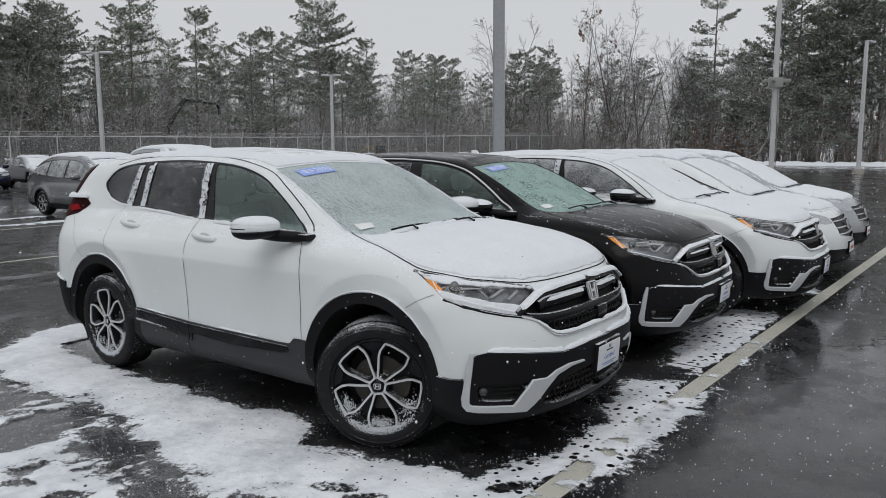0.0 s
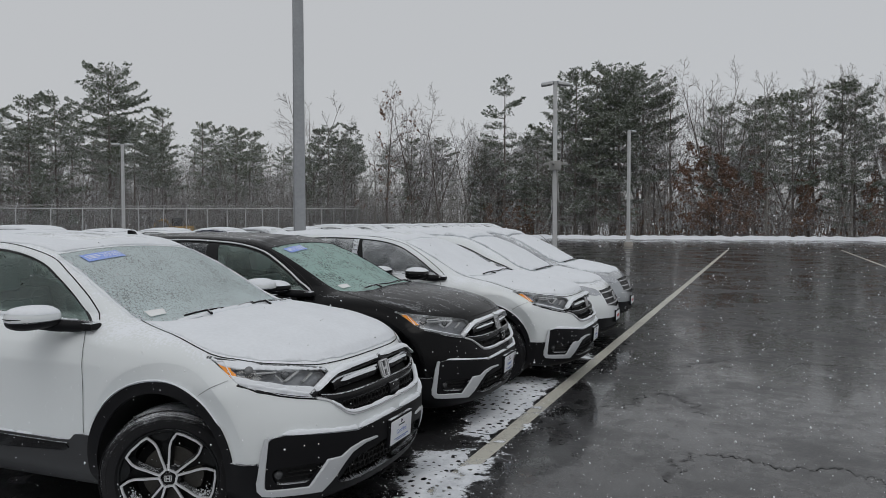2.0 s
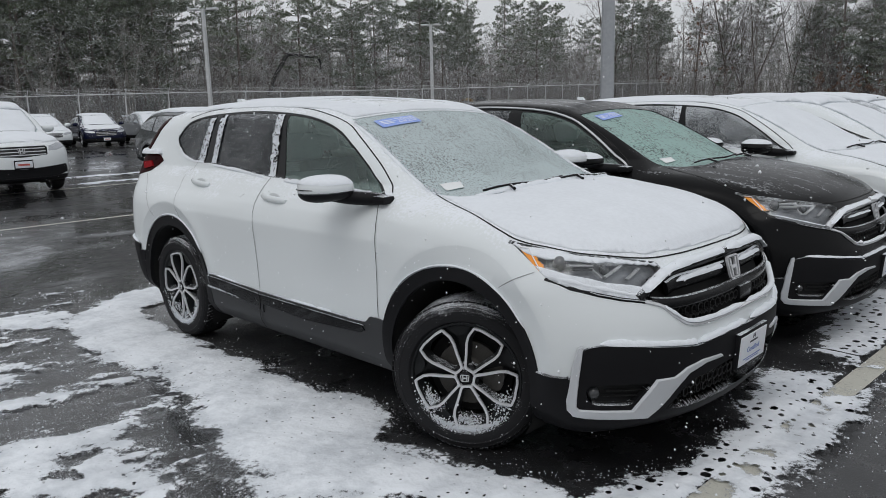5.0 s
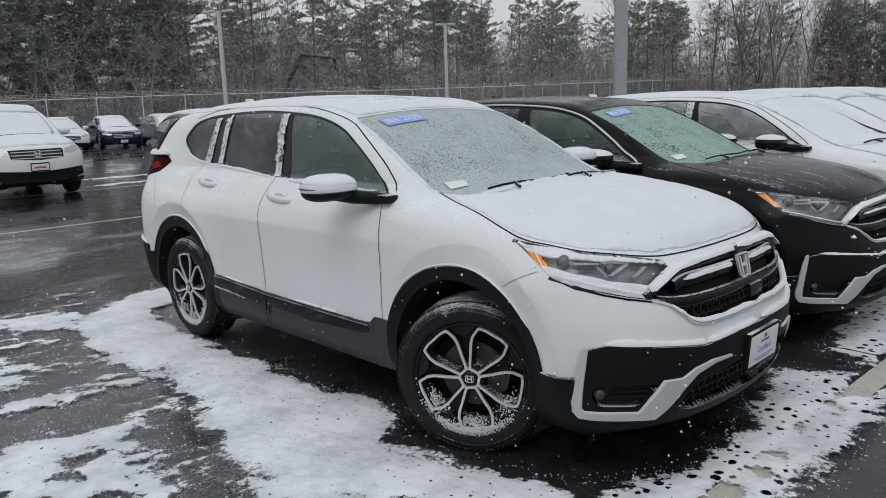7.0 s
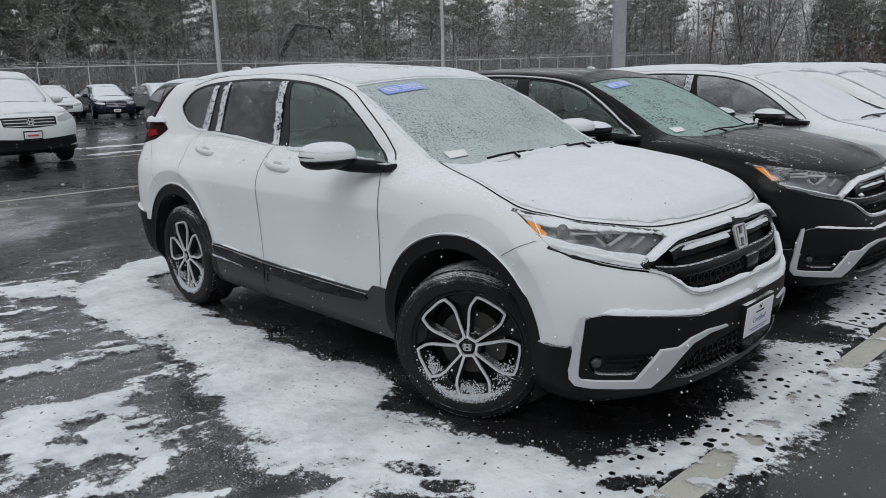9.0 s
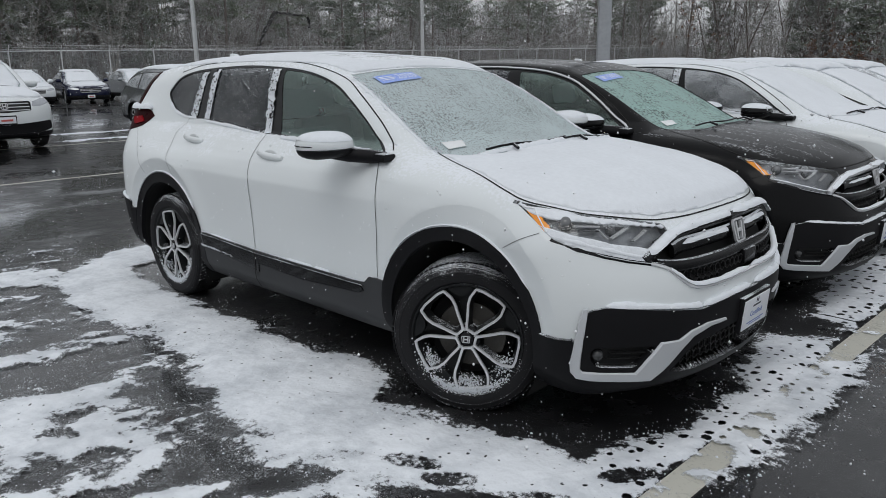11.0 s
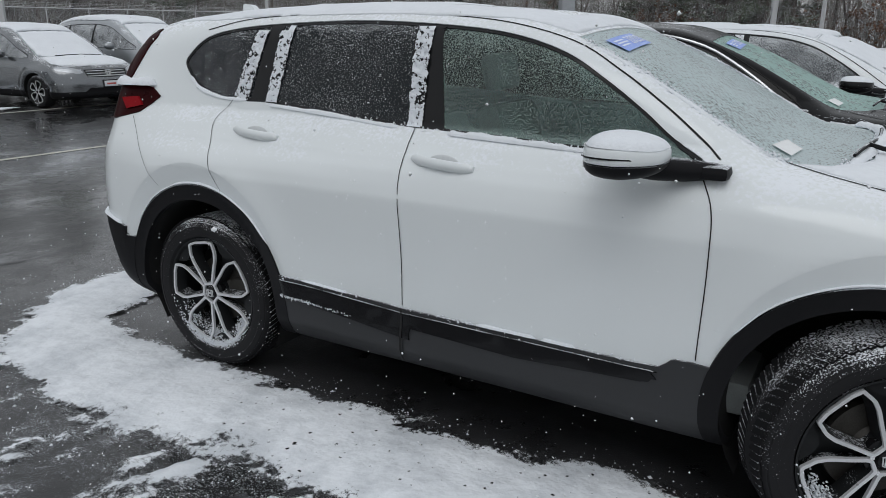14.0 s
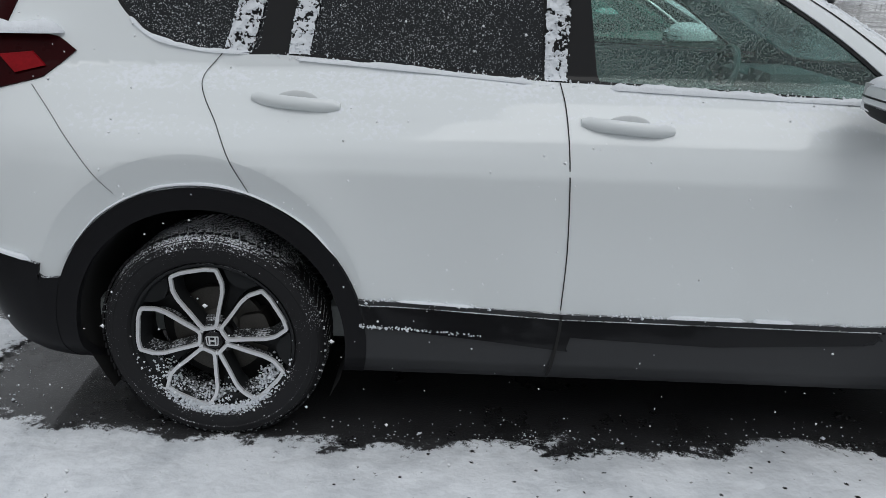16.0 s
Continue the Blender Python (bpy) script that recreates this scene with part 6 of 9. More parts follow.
# ---- snow on the ground ----
S1 = [(-6.9, 3.5), (-6.33, 3.28), (-6.29, 3.06), (-6.18, 2.76), (-5.86, 2.62), (-5.45, 2.60), (-5.05, 2.63), (-4.74, 2.68), (-4.3, 2.70), (-3.98, 2.71), (-3.65, 2.73), (-3.45, 2.77), (-3.2, 2.77), (-2.95, 2.55), (-2.5, 2.69), (-2.1, 2.86), (-1.86, 3.25), (-1.92, 3.75), (-2.12, 4.3), (-2.15, 4.62), (-1.75, 4.95),
      (-1.50, 4.8), (-1.46, 4.2), (-1.42, 3.6), (-1.50, 3.2), (-1.72, 2.60), (-2.3, 2.10), (-2.9, 1.85), (-3.6, 1.95), (-4.2, 2.10), (-5.0, 2.05), (-5.6, 1.93), (-6.3, 2.15), (-6.9, 2.7)]
S2 = [(-2.05, 5.1), (-2.3, 6.5), (-2.35, 7.35), (-1.85, 7.5), (-1.62, 6.4), (-1.55, 5.5), (-1.7, 4.98)]
S3 = [(-2.2, 8.6), (-2.3, 9.4), (-1.9, 9.5), (-1.75, 8.7)]


FOOTPRINTS = ((-2.73, 2.07, 0.9), (-2.48, 2.25, 0.5), (-2.28, 2.27, 0.7), (-1.81, 2.77, 1.0), (-3.74, 1.35, 0.3), (-3.52, 1.24, 0.4), (-3.3, 1.7, 0.6), (-4.6, 1.3, 0.3), (-5.3, 1.6, 0.2))


def snow_cover(x, y):
    """Below nought where the ground lies under snow."""
    z = np.zeros_like(x)
    coarse = turbulence(x, y, z, 1.6, 5, 1) - 0.5
    fine = turbulence(x, y, z, 9.0, 4, 2) - 0.5
    solid = np.minimum.reduce([sd_poly(S1, x, y), sd_poly(S2, x, y), sd_poly(S3, x, y)]) + (0.10 + 0.14 * smooth_step(2.45, 2.2, y)) * coarse + 0.10 * fine
    # trampled, streaky snow farther out from the car
    u, v = 0.2 * x + 0.98 * y, 0.98 * x - 0.2 * y
    streak = turbulence(u * 0.6, v * 1.5, z, 1.9, 5, 14) - 0.5
    zone = np.maximum(np.abs(x + 4.5) - 2.4, np.abs(y - 1.2) - 1.0)
    grain = turbulence(x, y, z, 30.0, 3, 17) - 0.5
    patchy = np.maximum(zone * 0.5, 0) + 0.020 + 0.07 * smooth_step(-3.3, -2.4, x) - streak * 0.95 + 0.30 * fine + 0.06 * grain
    small = turbulence(u * 1.1, v * 3.0, z, 2.2, 4, 23) - 0.5
    patchy = np.minimum(patchy, np.maximum(zone * 0.6, 0) + 0.066 - small * 0.75 + 0.12 * coarse + 0.06 * grain)
    # a last dusting of grains between the patches
    patchy = np.minimum(patchy, np.maximum(zone * 0.5, 0) + 0.110 + 0.10 * coarse)
    g = np.minimum(solid + 0.05 * grain, patchy)
    under = np.maximum(np.abs(x + 4.165) - 2.085, np.abs(y - 3.69) - 0.88) + 0.06 * fine
    g = np.maximum(g, -under)
    # petering out towards the open lot
    g = g + 0.5 * smooth_step(0.80, 0.15, y + 0.5 * coarse) + 0.5 * smooth_step(-7.7, -8.5, x + 0.5 * coarse)
    # thin over the painted line
    strip_x = np.abs(x + 1.60 + 0.00635 * (y + 6)) - 0.06
    hidden = smooth_step(3.05, 3.45, y) * smooth_step(4.75, 4.45, y)
    g = np.maximum(g, 0.03 - 0.14 * hidden - 4.0 * np.maximum(strip_x, 0) + 0.30 * fine + 0.16 * coarse)
    # footprints
    for fx, fy, turn in FOOTPRINTS:
        c, n = math.cos(turn), math.sin(turn)
        u, v = (x - fx) * c + (y - fy) * n, (y - fy) * c - (x - fx) * n
        d = np.hypot(u / 0.145, v / 0.058)
        g = np.maximum(g, -0.012 - 0.18 * smooth_step(0.70, 1.3, d) + 0.16 * fine)
    return g


def trodden_snow():
    """Snow that thins out into single grains where its cover runs low, with holes melted by drips."""
    m = snow_material("trodden_snow", (0.80, 0.83, 0.88), 1.0, 22)
    n, l = m.node_tree.nodes, m.node_tree.links
    b = n["Principled BSDF"]
    co = n.new("ShaderNodeTexCoord").outputs["Object"]
    cover, drip, salt = n.new("ShaderNodeAttribute"), n.new("ShaderNodeAttribute"), n.new("ShaderNodeAttribute")
    cover.attribute_name, drip.attribute_name, salt.attribute_name = "cover", "drip", "salt"

    def calc(op, a, k, c=None):
        q = n.new("ShaderNodeMath")
        q.operation = op
        for i, v in enumerate((a, k, c)):
            if v is None:
                continue
            if hasattr(v, "is_linked"):
                l.new(v, q.inputs[i])
            else:
                q.inputs[i].default_value = v
        return q.outputs[0]

    edge = cover.outputs["Fac"]
    for scale, amount in ((12.0, 0.13), (48.0, 0.12), (200.0, 0.09)):
        edge = calc("MULTIPLY_ADD", calc("SUBTRACT", world_mix(n, l, co, scale, (1, 1, 1), 2), 0.5), amount, edge)
    thick = ranged(n, l, edge, -0.008, 0.030, 0, 1)
    # single grains round the patches
    speck = ranged(n, l, world_mix(n, l, co, 170.0, (1, 1, 1), 2), 0.50, 0.60, 0, 0.6)
    thick = calc("MAXIMUM", thick, calc("MULTIPLY", calc("MULTIPLY", speck, salt.outputs["Fac"]), ranged(n, l, edge, -0.15, -0.02, 0, 1)))
    # grey, water-soaked places
    soaked = n.new("ShaderNodeMix")
    soaked.data_type = "RGBA"
    soaked.inputs["A"].default_value, soaked.inputs["B"].default_value = (0.82, 0.85, 0.89, 1), (0.56, 0.59, 0.63, 1)
    wetness = calc("MULTIPLY_ADD", world_mix(n, l, co, 14.0, (1, 1, 1), 4), 0.45, world_mix(n, l, co, 2.2, (1.6, 0.7, 1), 4))
    l.new(ranged(n, l, calc("MULTIPLY_ADD", ranged(n, l, edge, 0.0, 0.14, 0.16, 0.0), 1.0, wetness), 0.68, 0.95, 0, 0.8), soaked.inputs["Factor"])
    l.new(soaked.outputs["Result"], b.inputs["Base Color"])
    # holes
    vor = n.new("ShaderNodeTexVoronoi")
    vor.voronoi_dimensions = "2D"
    vor.inputs["Scale"].default_value = 15.0
    wave = n.new("ShaderNodeTexNoise")
    wave.inputs["Scale"].default_value = 30.0
    mixv = n.new("ShaderNodeVectorMath")
    mixv.operation = "MULTIPLY_ADD"
    l.new(wave.outputs["Color"], mixv.inputs[0])
    mixv.inputs[1].default_value = (0.022, 0.022, 0)
    l.new(co, mixv.inputs[2])
    l.new(mixv.outputs[0], vor.inputs["Vector"])
    sep = n.new("ShaderNodeSeparateColor")
    l.new(vor.outputs["Color"], sep.inputs[0])
    size = calc("MULTIPLY", calc("SUBTRACT", calc("MULTIPLY", sep.outputs[0], drip.outputs["Fac"]), 0.28), 0.38)
    hole = ranged(n, l, calc("SUBTRACT", vor.outputs["Distance"], size), -0.02, 0.05, 0, 1)
    alpha = calc("MULTIPLY", thick, hole)
    t, mix = n.new("ShaderNodeBsdfTransparent"), n.new("ShaderNodeMixShader")
    l.new(alpha, mix.inputs["Fac"])
    l.new(t.outputs[0], mix.inputs[1])
    l.new(b.outputs[0], mix.inputs[2])
    l.new(mix.outputs[0], n["Material Output"].inputs["Surface"])
    return m


def ground_snow(x0, x1, y0, y1, h, name, label):
    gx, gy = np.arange(x0, x1, h), np.arange(y0, y1, h)
    X, Y = np.meshgrid(gx, gy, indexing="ij")
    nx, ny = X.shape
    i = np.arange(nx * ny).reshape(nx, ny)
    T = np.stack([i[:-1, :-1], i[1:, :-1], i[1:, 1:], i[:-1, 1:]], -1).reshape(-1, 4)
    V = np.stack([X.ravel(), Y.ravel(), np.zeros(nx * ny)], 1)
    s = snow_cover(V[:, 0], V[:, 1])
    T = T[(s[T] < 0.26).any(1)]
    use, inv = np.unique(T, return_inverse=True)
    V, T, s = V[use], inv.reshape(T.shape), s[use]
    x, y, z0 = V[:, 0], V[:, 1], np.zeros(len(V))
    d = np.maximum(0.04 - s, 0)
    lumps = turbulence(x, y, z0, 4.0, 4, 31)
    V[:, 2] = 0.003 + 0.008 * smooth_step(0, 0.06, d) + 0.026 * smooth_step(0.06, 0.30, d) * lumps + 0.014 * (turbulence(x, y, z0, 13.0, 4, 33) - 0.35) * smooth_step(0, 0.06, d)
    V[:, 2] = np.maximum(V[:, 2], 0.003)
    ob = data_part(name, V, T, TRODDEN)
    front = smooth_step(2.45, 3.0, y + 0.60 * (x + 1.9)) * 0.75 + 0.52 - 0.30 * smooth_step(-4.6, -5.8, x)
    front = front * (0.45 + 0.95 * turbulence(x, y, z0, 2.6, 3, 51))
    thin = 0.07 * smooth_step(0.45, 0.62, turbulence(0.86 * x + 0.5 * y, 2.2 * (0.86 * y - 0.5 * x), z0, 2.4, 4, 77))
    loose = 0.10 + 0.62 * smooth_step(2.35, 2.05, y + 0.10 * turbulence(x, y, z0, 2.0, 3, 61)) * smooth_step(-2.0, -2.5, x)
    for key, values in (("cover", -s - thin), ("drip", np.clip(front, 0, 1.15)), ("salt", loose)):
        at = ob.data.attributes.new(key, "FLOAT", "POINT")
        at.data.foreach_set("value", values.astype(np.float32))
    return tagged(ob, label, "snow", kind="stuff")


GROUND_SNOW = snow_material("bank_snow", (0.78, 0.81, 0.86), 0.9, 45)
TRODDEN = trodden_snow()
ground_snow(-8.6, -1.0, 0.1, 5.2, 0.022, "snow_patch", "patchy trodden snow on asphalt beside the car")
ground_snow(-2.7, -1.1, 5.2, 9.9, 0.03, "snow_patch", "strip of melting snow with drip holes on asphalt")


def slush(x, y0, y1, width, seed):
    """A ragged streak of wet snow left between the parked cars, along y."""
    X, Y = np.meshgrid(np.linspace(-1, 1, 15), np.arange(y0, y1, 0.05), indexing="ij")
    px, py = x + X * width * 1.3, Y
    i = np.arange(X.size).reshape(X.shape)
    F = np.stack([i[:-1, :-1], i[1:, :-1], i[1:, 1:], i[:-1, 1:]], -1).reshape(-1, 4)
    ends = smooth_step(0.0, 0.5, np.minimum(Y - y0, y1 - Y))
    d = (0.62 * ends - np.abs(X) + 1.5 * (turbulence(px * 2.2, py * 0.7, X * 0, 2.4, 4, seed) - 0.5)).ravel()
    V = np.stack([px.ravel(), py.ravel(), 0.005 + 0.016 * smooth_step(0.0, 0.5, d)], 1)
    ob = data_part("slush", V, F[d[F].min(1) > 0], GROUND_SNOW)
    return tagged(ob, "streak of wet snow on the asphalt between parked cars", "snow", kind="stuff")


slush(-17.6, 5.5, 8.4, 0.42, 1)
slush(-19.4, 5.6, 8.5, 0.28, 2)


def crumbs(count, seed):
    """Loose grains and crumbs of snow along the edges of the patches."""
    rnd = np.random.RandomState(seed)
    x, y = rnd.uniform(-8, -1.1, count * 30), rnd.uniform(0.3, 7.4, count * 30)
    g = snow_cover(x, y)
    ok = (g > 0.0) & (g < 0.16) & (rnd.rand(len(x)) < np.exp(-g / 0.05))
    x, y = x[ok][:count], y[ok][:count]
    r = rnd.uniform(0.0012, 0.0040, len(x)) * np.where(rnd.rand(len(x)) < 0.04, 2.4, 1)
    o = np.array([(1, 0, 0), (-1, 0, 0), (0, 1, 0), (0, -1, 0), (0, 0, 0.8), (0, 0, -0.3)])
    V = np.stack([x, y, r * 0.3 + 0.0], 1)[:, None, :] + o[None] * r[:, None, None] * rnd.uniform(0.7, 1.4, (len(x), 6, 1))
    f = np.array([(0, 2, 4), (2, 1, 4), (1, 3, 4), (3, 0, 4), (2, 0, 5), (1, 2, 5), (3, 1, 5), (0, 3, 5)])
    F = (f[None] + 6 * np.arange(len(x))[:, None, None]).reshape(-1, 3)
    tagged(data_part("snow_crumbs", V.reshape(-1, 3), F, GROUND_SNOW, smooth=False), "loose crumbs of snow scattered on wet asphalt", "snow", kind="stuff")


crumbs(5000, 5)

# the cleared bank along the far edge of the car park
bm = bmesh.new()
rnd = random.Random(4)
rings = []
for k in range(260):
    x = -44 + 112 * k / 259
    h, w = rnd.uniform(0.30, 0.46), rnd.uniform(0.9, 1.3)
    y = 73.6 + rnd.uniform(-0.12, 0.12)
    rings.append([bm.verts.new((x, y + w * c, max(-0.05, h * s - 0.04))) for c, s in ((-1, 0), (-0.7, 0.6), (-0.2, 0.95), (0.4, 0.9), (0.9, 0.5), (1.6, 0))])
for a, c in zip(rings, rings[1:]):
    for k in range(5):
        bm.faces.new((a[k], a[k + 1], c[k + 1], c[k]))
tagged(part("snow_bank", bm, GROUND_SNOW, smooth=60), "low ploughed bank of snow edging the asphalt", "snow bank", kind="structure")


# ---- lamp posts ----
POLE = material("grey_painted_steel", (0.33, 0.345, 0.365), 0.55, 0.0, spread=0.12, scale=3)
POLE_PALE = material("pale_grey_steel", (0.56, 0.57, 0.58), 0.55, 0.0, spread=0.10, scale=3)
CONCRETE = material("lamp_base_concrete", (0.36, 0.34, 0.31), 0.85, spread=0.2, scale=4, bump=0.3)
LAMP_GLASS = material("lamp_glass", (0.45, 0.46, 0.47), 0.3)
BOX = material("grey_metal_box", (0.32, 0.32, 0.31), 0.5, spread=0.1)
CABLE = material("pale_cable", (0.42, 0.43, 0.43), 0.6)


def street_lamp(x, y, turn, arms, label, height=7.0, width=0.15, tilt=0.0, boxes=False, arm=0.32, head=0.62, steel=None, foot=0.64, box_z=3.15):
    steel = steel or POLE_PALE
    lamp = thing("street_lamp", pose(x, y, 0, 0, 0, turn), label, "street lamp", "street lamps of the car park")
    bm = bmesh.new()
    add_lathe(bm, [(0.001, 0), (0.30, 0), (0.30, foot - 0.04), (0.28, foot), (0.001, foot)], 24)
    bmesh.ops.transform(bm, matrix=Matrix.Rotation(radians(90), 4, "X") @ Matrix.Scale(1, 4), verts=bm.verts)
    for v in bm.verts:
        v.co.z = abs(v.co.z)
    part("footing", bm, CONCRETE, lamp)
    bm = bmesh.new()
    add_box(bm, -0.17, 0.17, -0.17, 0.17, foot, foot + 0.06, 0.01)
    part("base_cover", bm, steel, lamp)
    bm = bmesh.new()
    n = width / 2
    prof = round_poly([(-n, -n), (n, -n), (n, n), (-n, n)], 0.02, 3)
    lo = [bm.verts.new((p[0], p[1], foot + 0.02)) for p in prof]
    hi = [bm.verts.new((p[0] * 0.8, p[1] * 0.8, height)) for p in prof]
    for k in range(len(lo)):
        bm.faces.new((lo[k], lo[(k + 1) % len(lo)], hi[(k + 1) % len(lo)], hi[k]))
    bm.faces.new(hi)
    part("pole", bm, steel, lamp)
    for a in arms:
        m = Matrix.Rotation(radians(a), 4, "Z") @ Matrix.Translation((0, 0, height - 0.06)) @ Matrix.Rotation(radians(-tilt), 4, "Y")
        bm = bmesh.new()
        add_box(bm, 0.02, arm, -0.03, 0.03, -0.03, 0.03, 0.006, m)
        part("arm", bm, steel, lamp)
        bm = bmesh.new()
        add_box(bm, arm, arm + head, -0.17, 0.17, -0.035, 0.055, 0.02, m)
        hd = part("lamp_head", bm, steel, lamp)
        bm = bmesh.new()
        add_box(bm, arm + 0.05, arm + head - 0.05, -0.13, 0.13, -0.045, -0.03, 0.004, m)
        part("lamp_lens", bm, LAMP_GLASS, hd)
        bm = bmesh.new()
        add_box(bm, arm - 0.05, arm + head - 0.01, -0.15, 0.15, 0.050, 0.085, 0.016, m)
        part("snow_cap", bm, SNOW, hd, "snow on the lamp head")
    if boxes:
        bm = bmesh.new()
        add_box(bm, -0.22, 0.22, -0.16, 0.16, box_z, box_z + 0.35, 0.02)
        part("control_box", bm, BOX, lamp)
        for a in (20, 140, 250):
            m = Matrix.Rotation(radians(a), 4, "Z")
            bm = bmesh.new()
            add_box(bm, 0.20, 0.50, -0.05, 0.05, box_z + 0.20, box_z + 0.30, 0.02, m)
            add_box(bm, 0.05, 0.24, -0.02, 0.02, box_z + 0.17, box_z + 0.21, 0.004, m)
            part("camera_housing", bm, BOX, lamp)
        bm = bmesh.new()
        add_tube(bm, [(0.07, -0.10, box_z), (0.12, -0.12, 2.4), (0.10, -0.11, 1.5), (0.11, -0.12, 0.7)], 0.03, 8)
        part("conduit", bm, BOX, lamp)
        bm = bmesh.new()
        add_tube(bm, [(-0.08, -0.10, box_z), (-0.14, -0.12, 2.0), (-0.40, -0.2, 1.45), (-0.75, -0.3, 1.25), (-0.45, -0.2, 1.1), (-0.12, -0.1, 0.8)], 0.014, 6)
        part("loose_cable", bm, CABLE, lamp)
    return lamp


street_lamp(-6.87, 10.04, 40, (0, 180), "tall grey square-section steel lamp post behind parked cars", width=0.19, height=7.6, steel=POLE)
street_lamp(-7.14, 26.98, 20, (0, 180), "grey lamp post with control box, cameras and loose cable", height=6.9, width=0.17, tilt=-9, boxes=True, arm=0.10, head=0.42, foot=0.4, box_z=3.60)
street_lamp(-43.0, 21.75, 38, (0, 180), "grey twin-headed lamp post before the chain-link fence", height=7.35, width=0.22, arm=0.30, head=0.62)
street_lamp(-39.2, 36.5, 38, (0, 180), "grey twin-headed lamp post before the chain-link fence", height=6.9, width=0.22, arm=0.22, head=0.45)
street_lamp(-8.4, 50.5, 70, (0,), "grey single-headed lamp post on a concrete footing", height=7.8, width=0.20, arm=0.10, head=0.60, foot=0.30)
street_lamp(8.9, 42.2, 70, (0,), "grey single-headed lamp post on a concrete footing", height=7.0, width=0.20, arm=0.10, head=0.60, foot=0.45)

# ---- chain-link fence ----
GALV = material("galvanised_steel", (0.62, 0.63, 0.64), 0.5, 0.1, spread=0.1)


def link_material():
    m = bpy.data.materials.new("chain_link_mesh")
    m.use_nodes = True
    n, l = m.node_tree.nodes, m.node_tree.links
    b = n["Principled BSDF"]
    b.inputs["Base Color"].default_value, b.inputs["Roughness"].default_value = (0.34, 0.35, 0.36, 1), 0.5
    co = n.new("ShaderNodeTexCoord").outputs["Object"]
    sep = n.new("ShaderNodeSeparateXYZ")
    l.new(co, sep.inputs[0])
    outs = []
    for sign in (1, -1):
        a = n.new("ShaderNodeMath")
        a.operation = "MULTIPLY_ADD"
        l.new(sep.outputs["Z"], a.inputs[0])
        a.inputs[1].default_value = sign
        l.new(sep.outputs["Y"], a.inputs[2])
        p = n.new("ShaderNodeMath")
        p.operation = "PINGPONG"
        l.new(a.outputs[0], p.inputs[0])
        p.inputs[1].default_value = 0.035
        c = n.new("ShaderNodeMath")
        c.operation = "LESS_THAN"
        l.new(p.outputs[0], c.inputs[0])
        c.inputs[1].default_value = 0.0038
        outs.append(c.outputs[0])
    mx = n.new("ShaderNodeMath")
    mx.operation = "MAXIMUM"
    l.new(outs[0], mx.inputs[0])
    l.new(outs[1], mx.inputs[1])
    t, mix = n.new("ShaderNodeBsdfTransparent"), n.new("ShaderNodeMixShader")
    l.new(mx.outputs[0], mix.inputs["Fac"])
    l.new(t.outputs[0], mix.inputs[1])
    l.new(b.outputs[0], mix.inputs[2])
    l.new(mix.outputs[0], n["Material Output"].inputs["Surface"])
    return m


def fence_base(y):
    return -0.06 + 0.25 * smooth_step(5, 25, y) + 0.75 * smooth_step(25, 90, y)


FENCE_X, FENCE_H = -46.0, 2.42
fence = thing("chain_link_fence", pose(FENCE_X, 0, 0), "long galvanised chain-link fence with slanted post tops", "fence")
LINKS = link_material()
ys = np.arange(-6, 91, 2.65)
bm = bmesh.new()
add_tube(bm, [(0, 0, 0), (0, 0, FENCE_H)], 0.038, 8)
add_tube(bm, [(0, 0, FENCE_H), (0.26, 0, FENCE_H + 0.30)], 0.026, 6)
post = part("post", bm, GALV, fence)
first = True
for y in ys:
    z = float(fence_base(np.array(y)))
    if first:
        post.location = (0, y, z)
        first = False
    else:
        p = link("post", post.data, None, fence)
        p.location = (0, y, z)
bm, rail = bmesh.new(), bmesh.new()
for y0, y1 in zip(ys, ys[1:]):
    z0, z1 = float(fence_base(np.array(y0))), float(fence_base(np.array(y1)))
    bm.faces.new([bm.verts.new(p) for p in ((0.03, y0, z0), (0.03, y1, z1), (0.03, y1, z1 + FENCE_H), (0.03, y0, z0 + FENCE_H))])
add_tube(rail, [(0, y, float(fence_base(np.array(y))) + FENCE_H) for y in ys], 0.036, 6)
part("wire_mesh", bm, LINKS, fence, "fine diamond wire mesh", 0)
part("top_rail", rail, GALV, fence)
for k in range(3):
    wire = bmesh.new()
    add_tube(wire, [(0.08 + 0.08 * k, y, float(fence_base(np.array(y))) + FENCE_H + 0.09 + 0.09 * k) for y in ys], 0.006, 4)
    part("top_wire", wire, GALV, fence)
bm = bmesh.new()
v = [[bm.verts.new((x, y, float(fence_base(np.array(y))) - 0.01 if x < -44.6 else -0.02)) for x in (-120, -70, -47, -46, -44.55)] for y in np.linspace(-10, 110, 41)]
for a, c in zip(v, v[1:]):
    for k in range(4):
        bm.faces.new((a[k], a[k + 1], c[k + 1], c[k]))
tagged(part("verge", bm, FLOOR, smooth=60), "rising snowy verge under the fence", "verge", kind="structure")


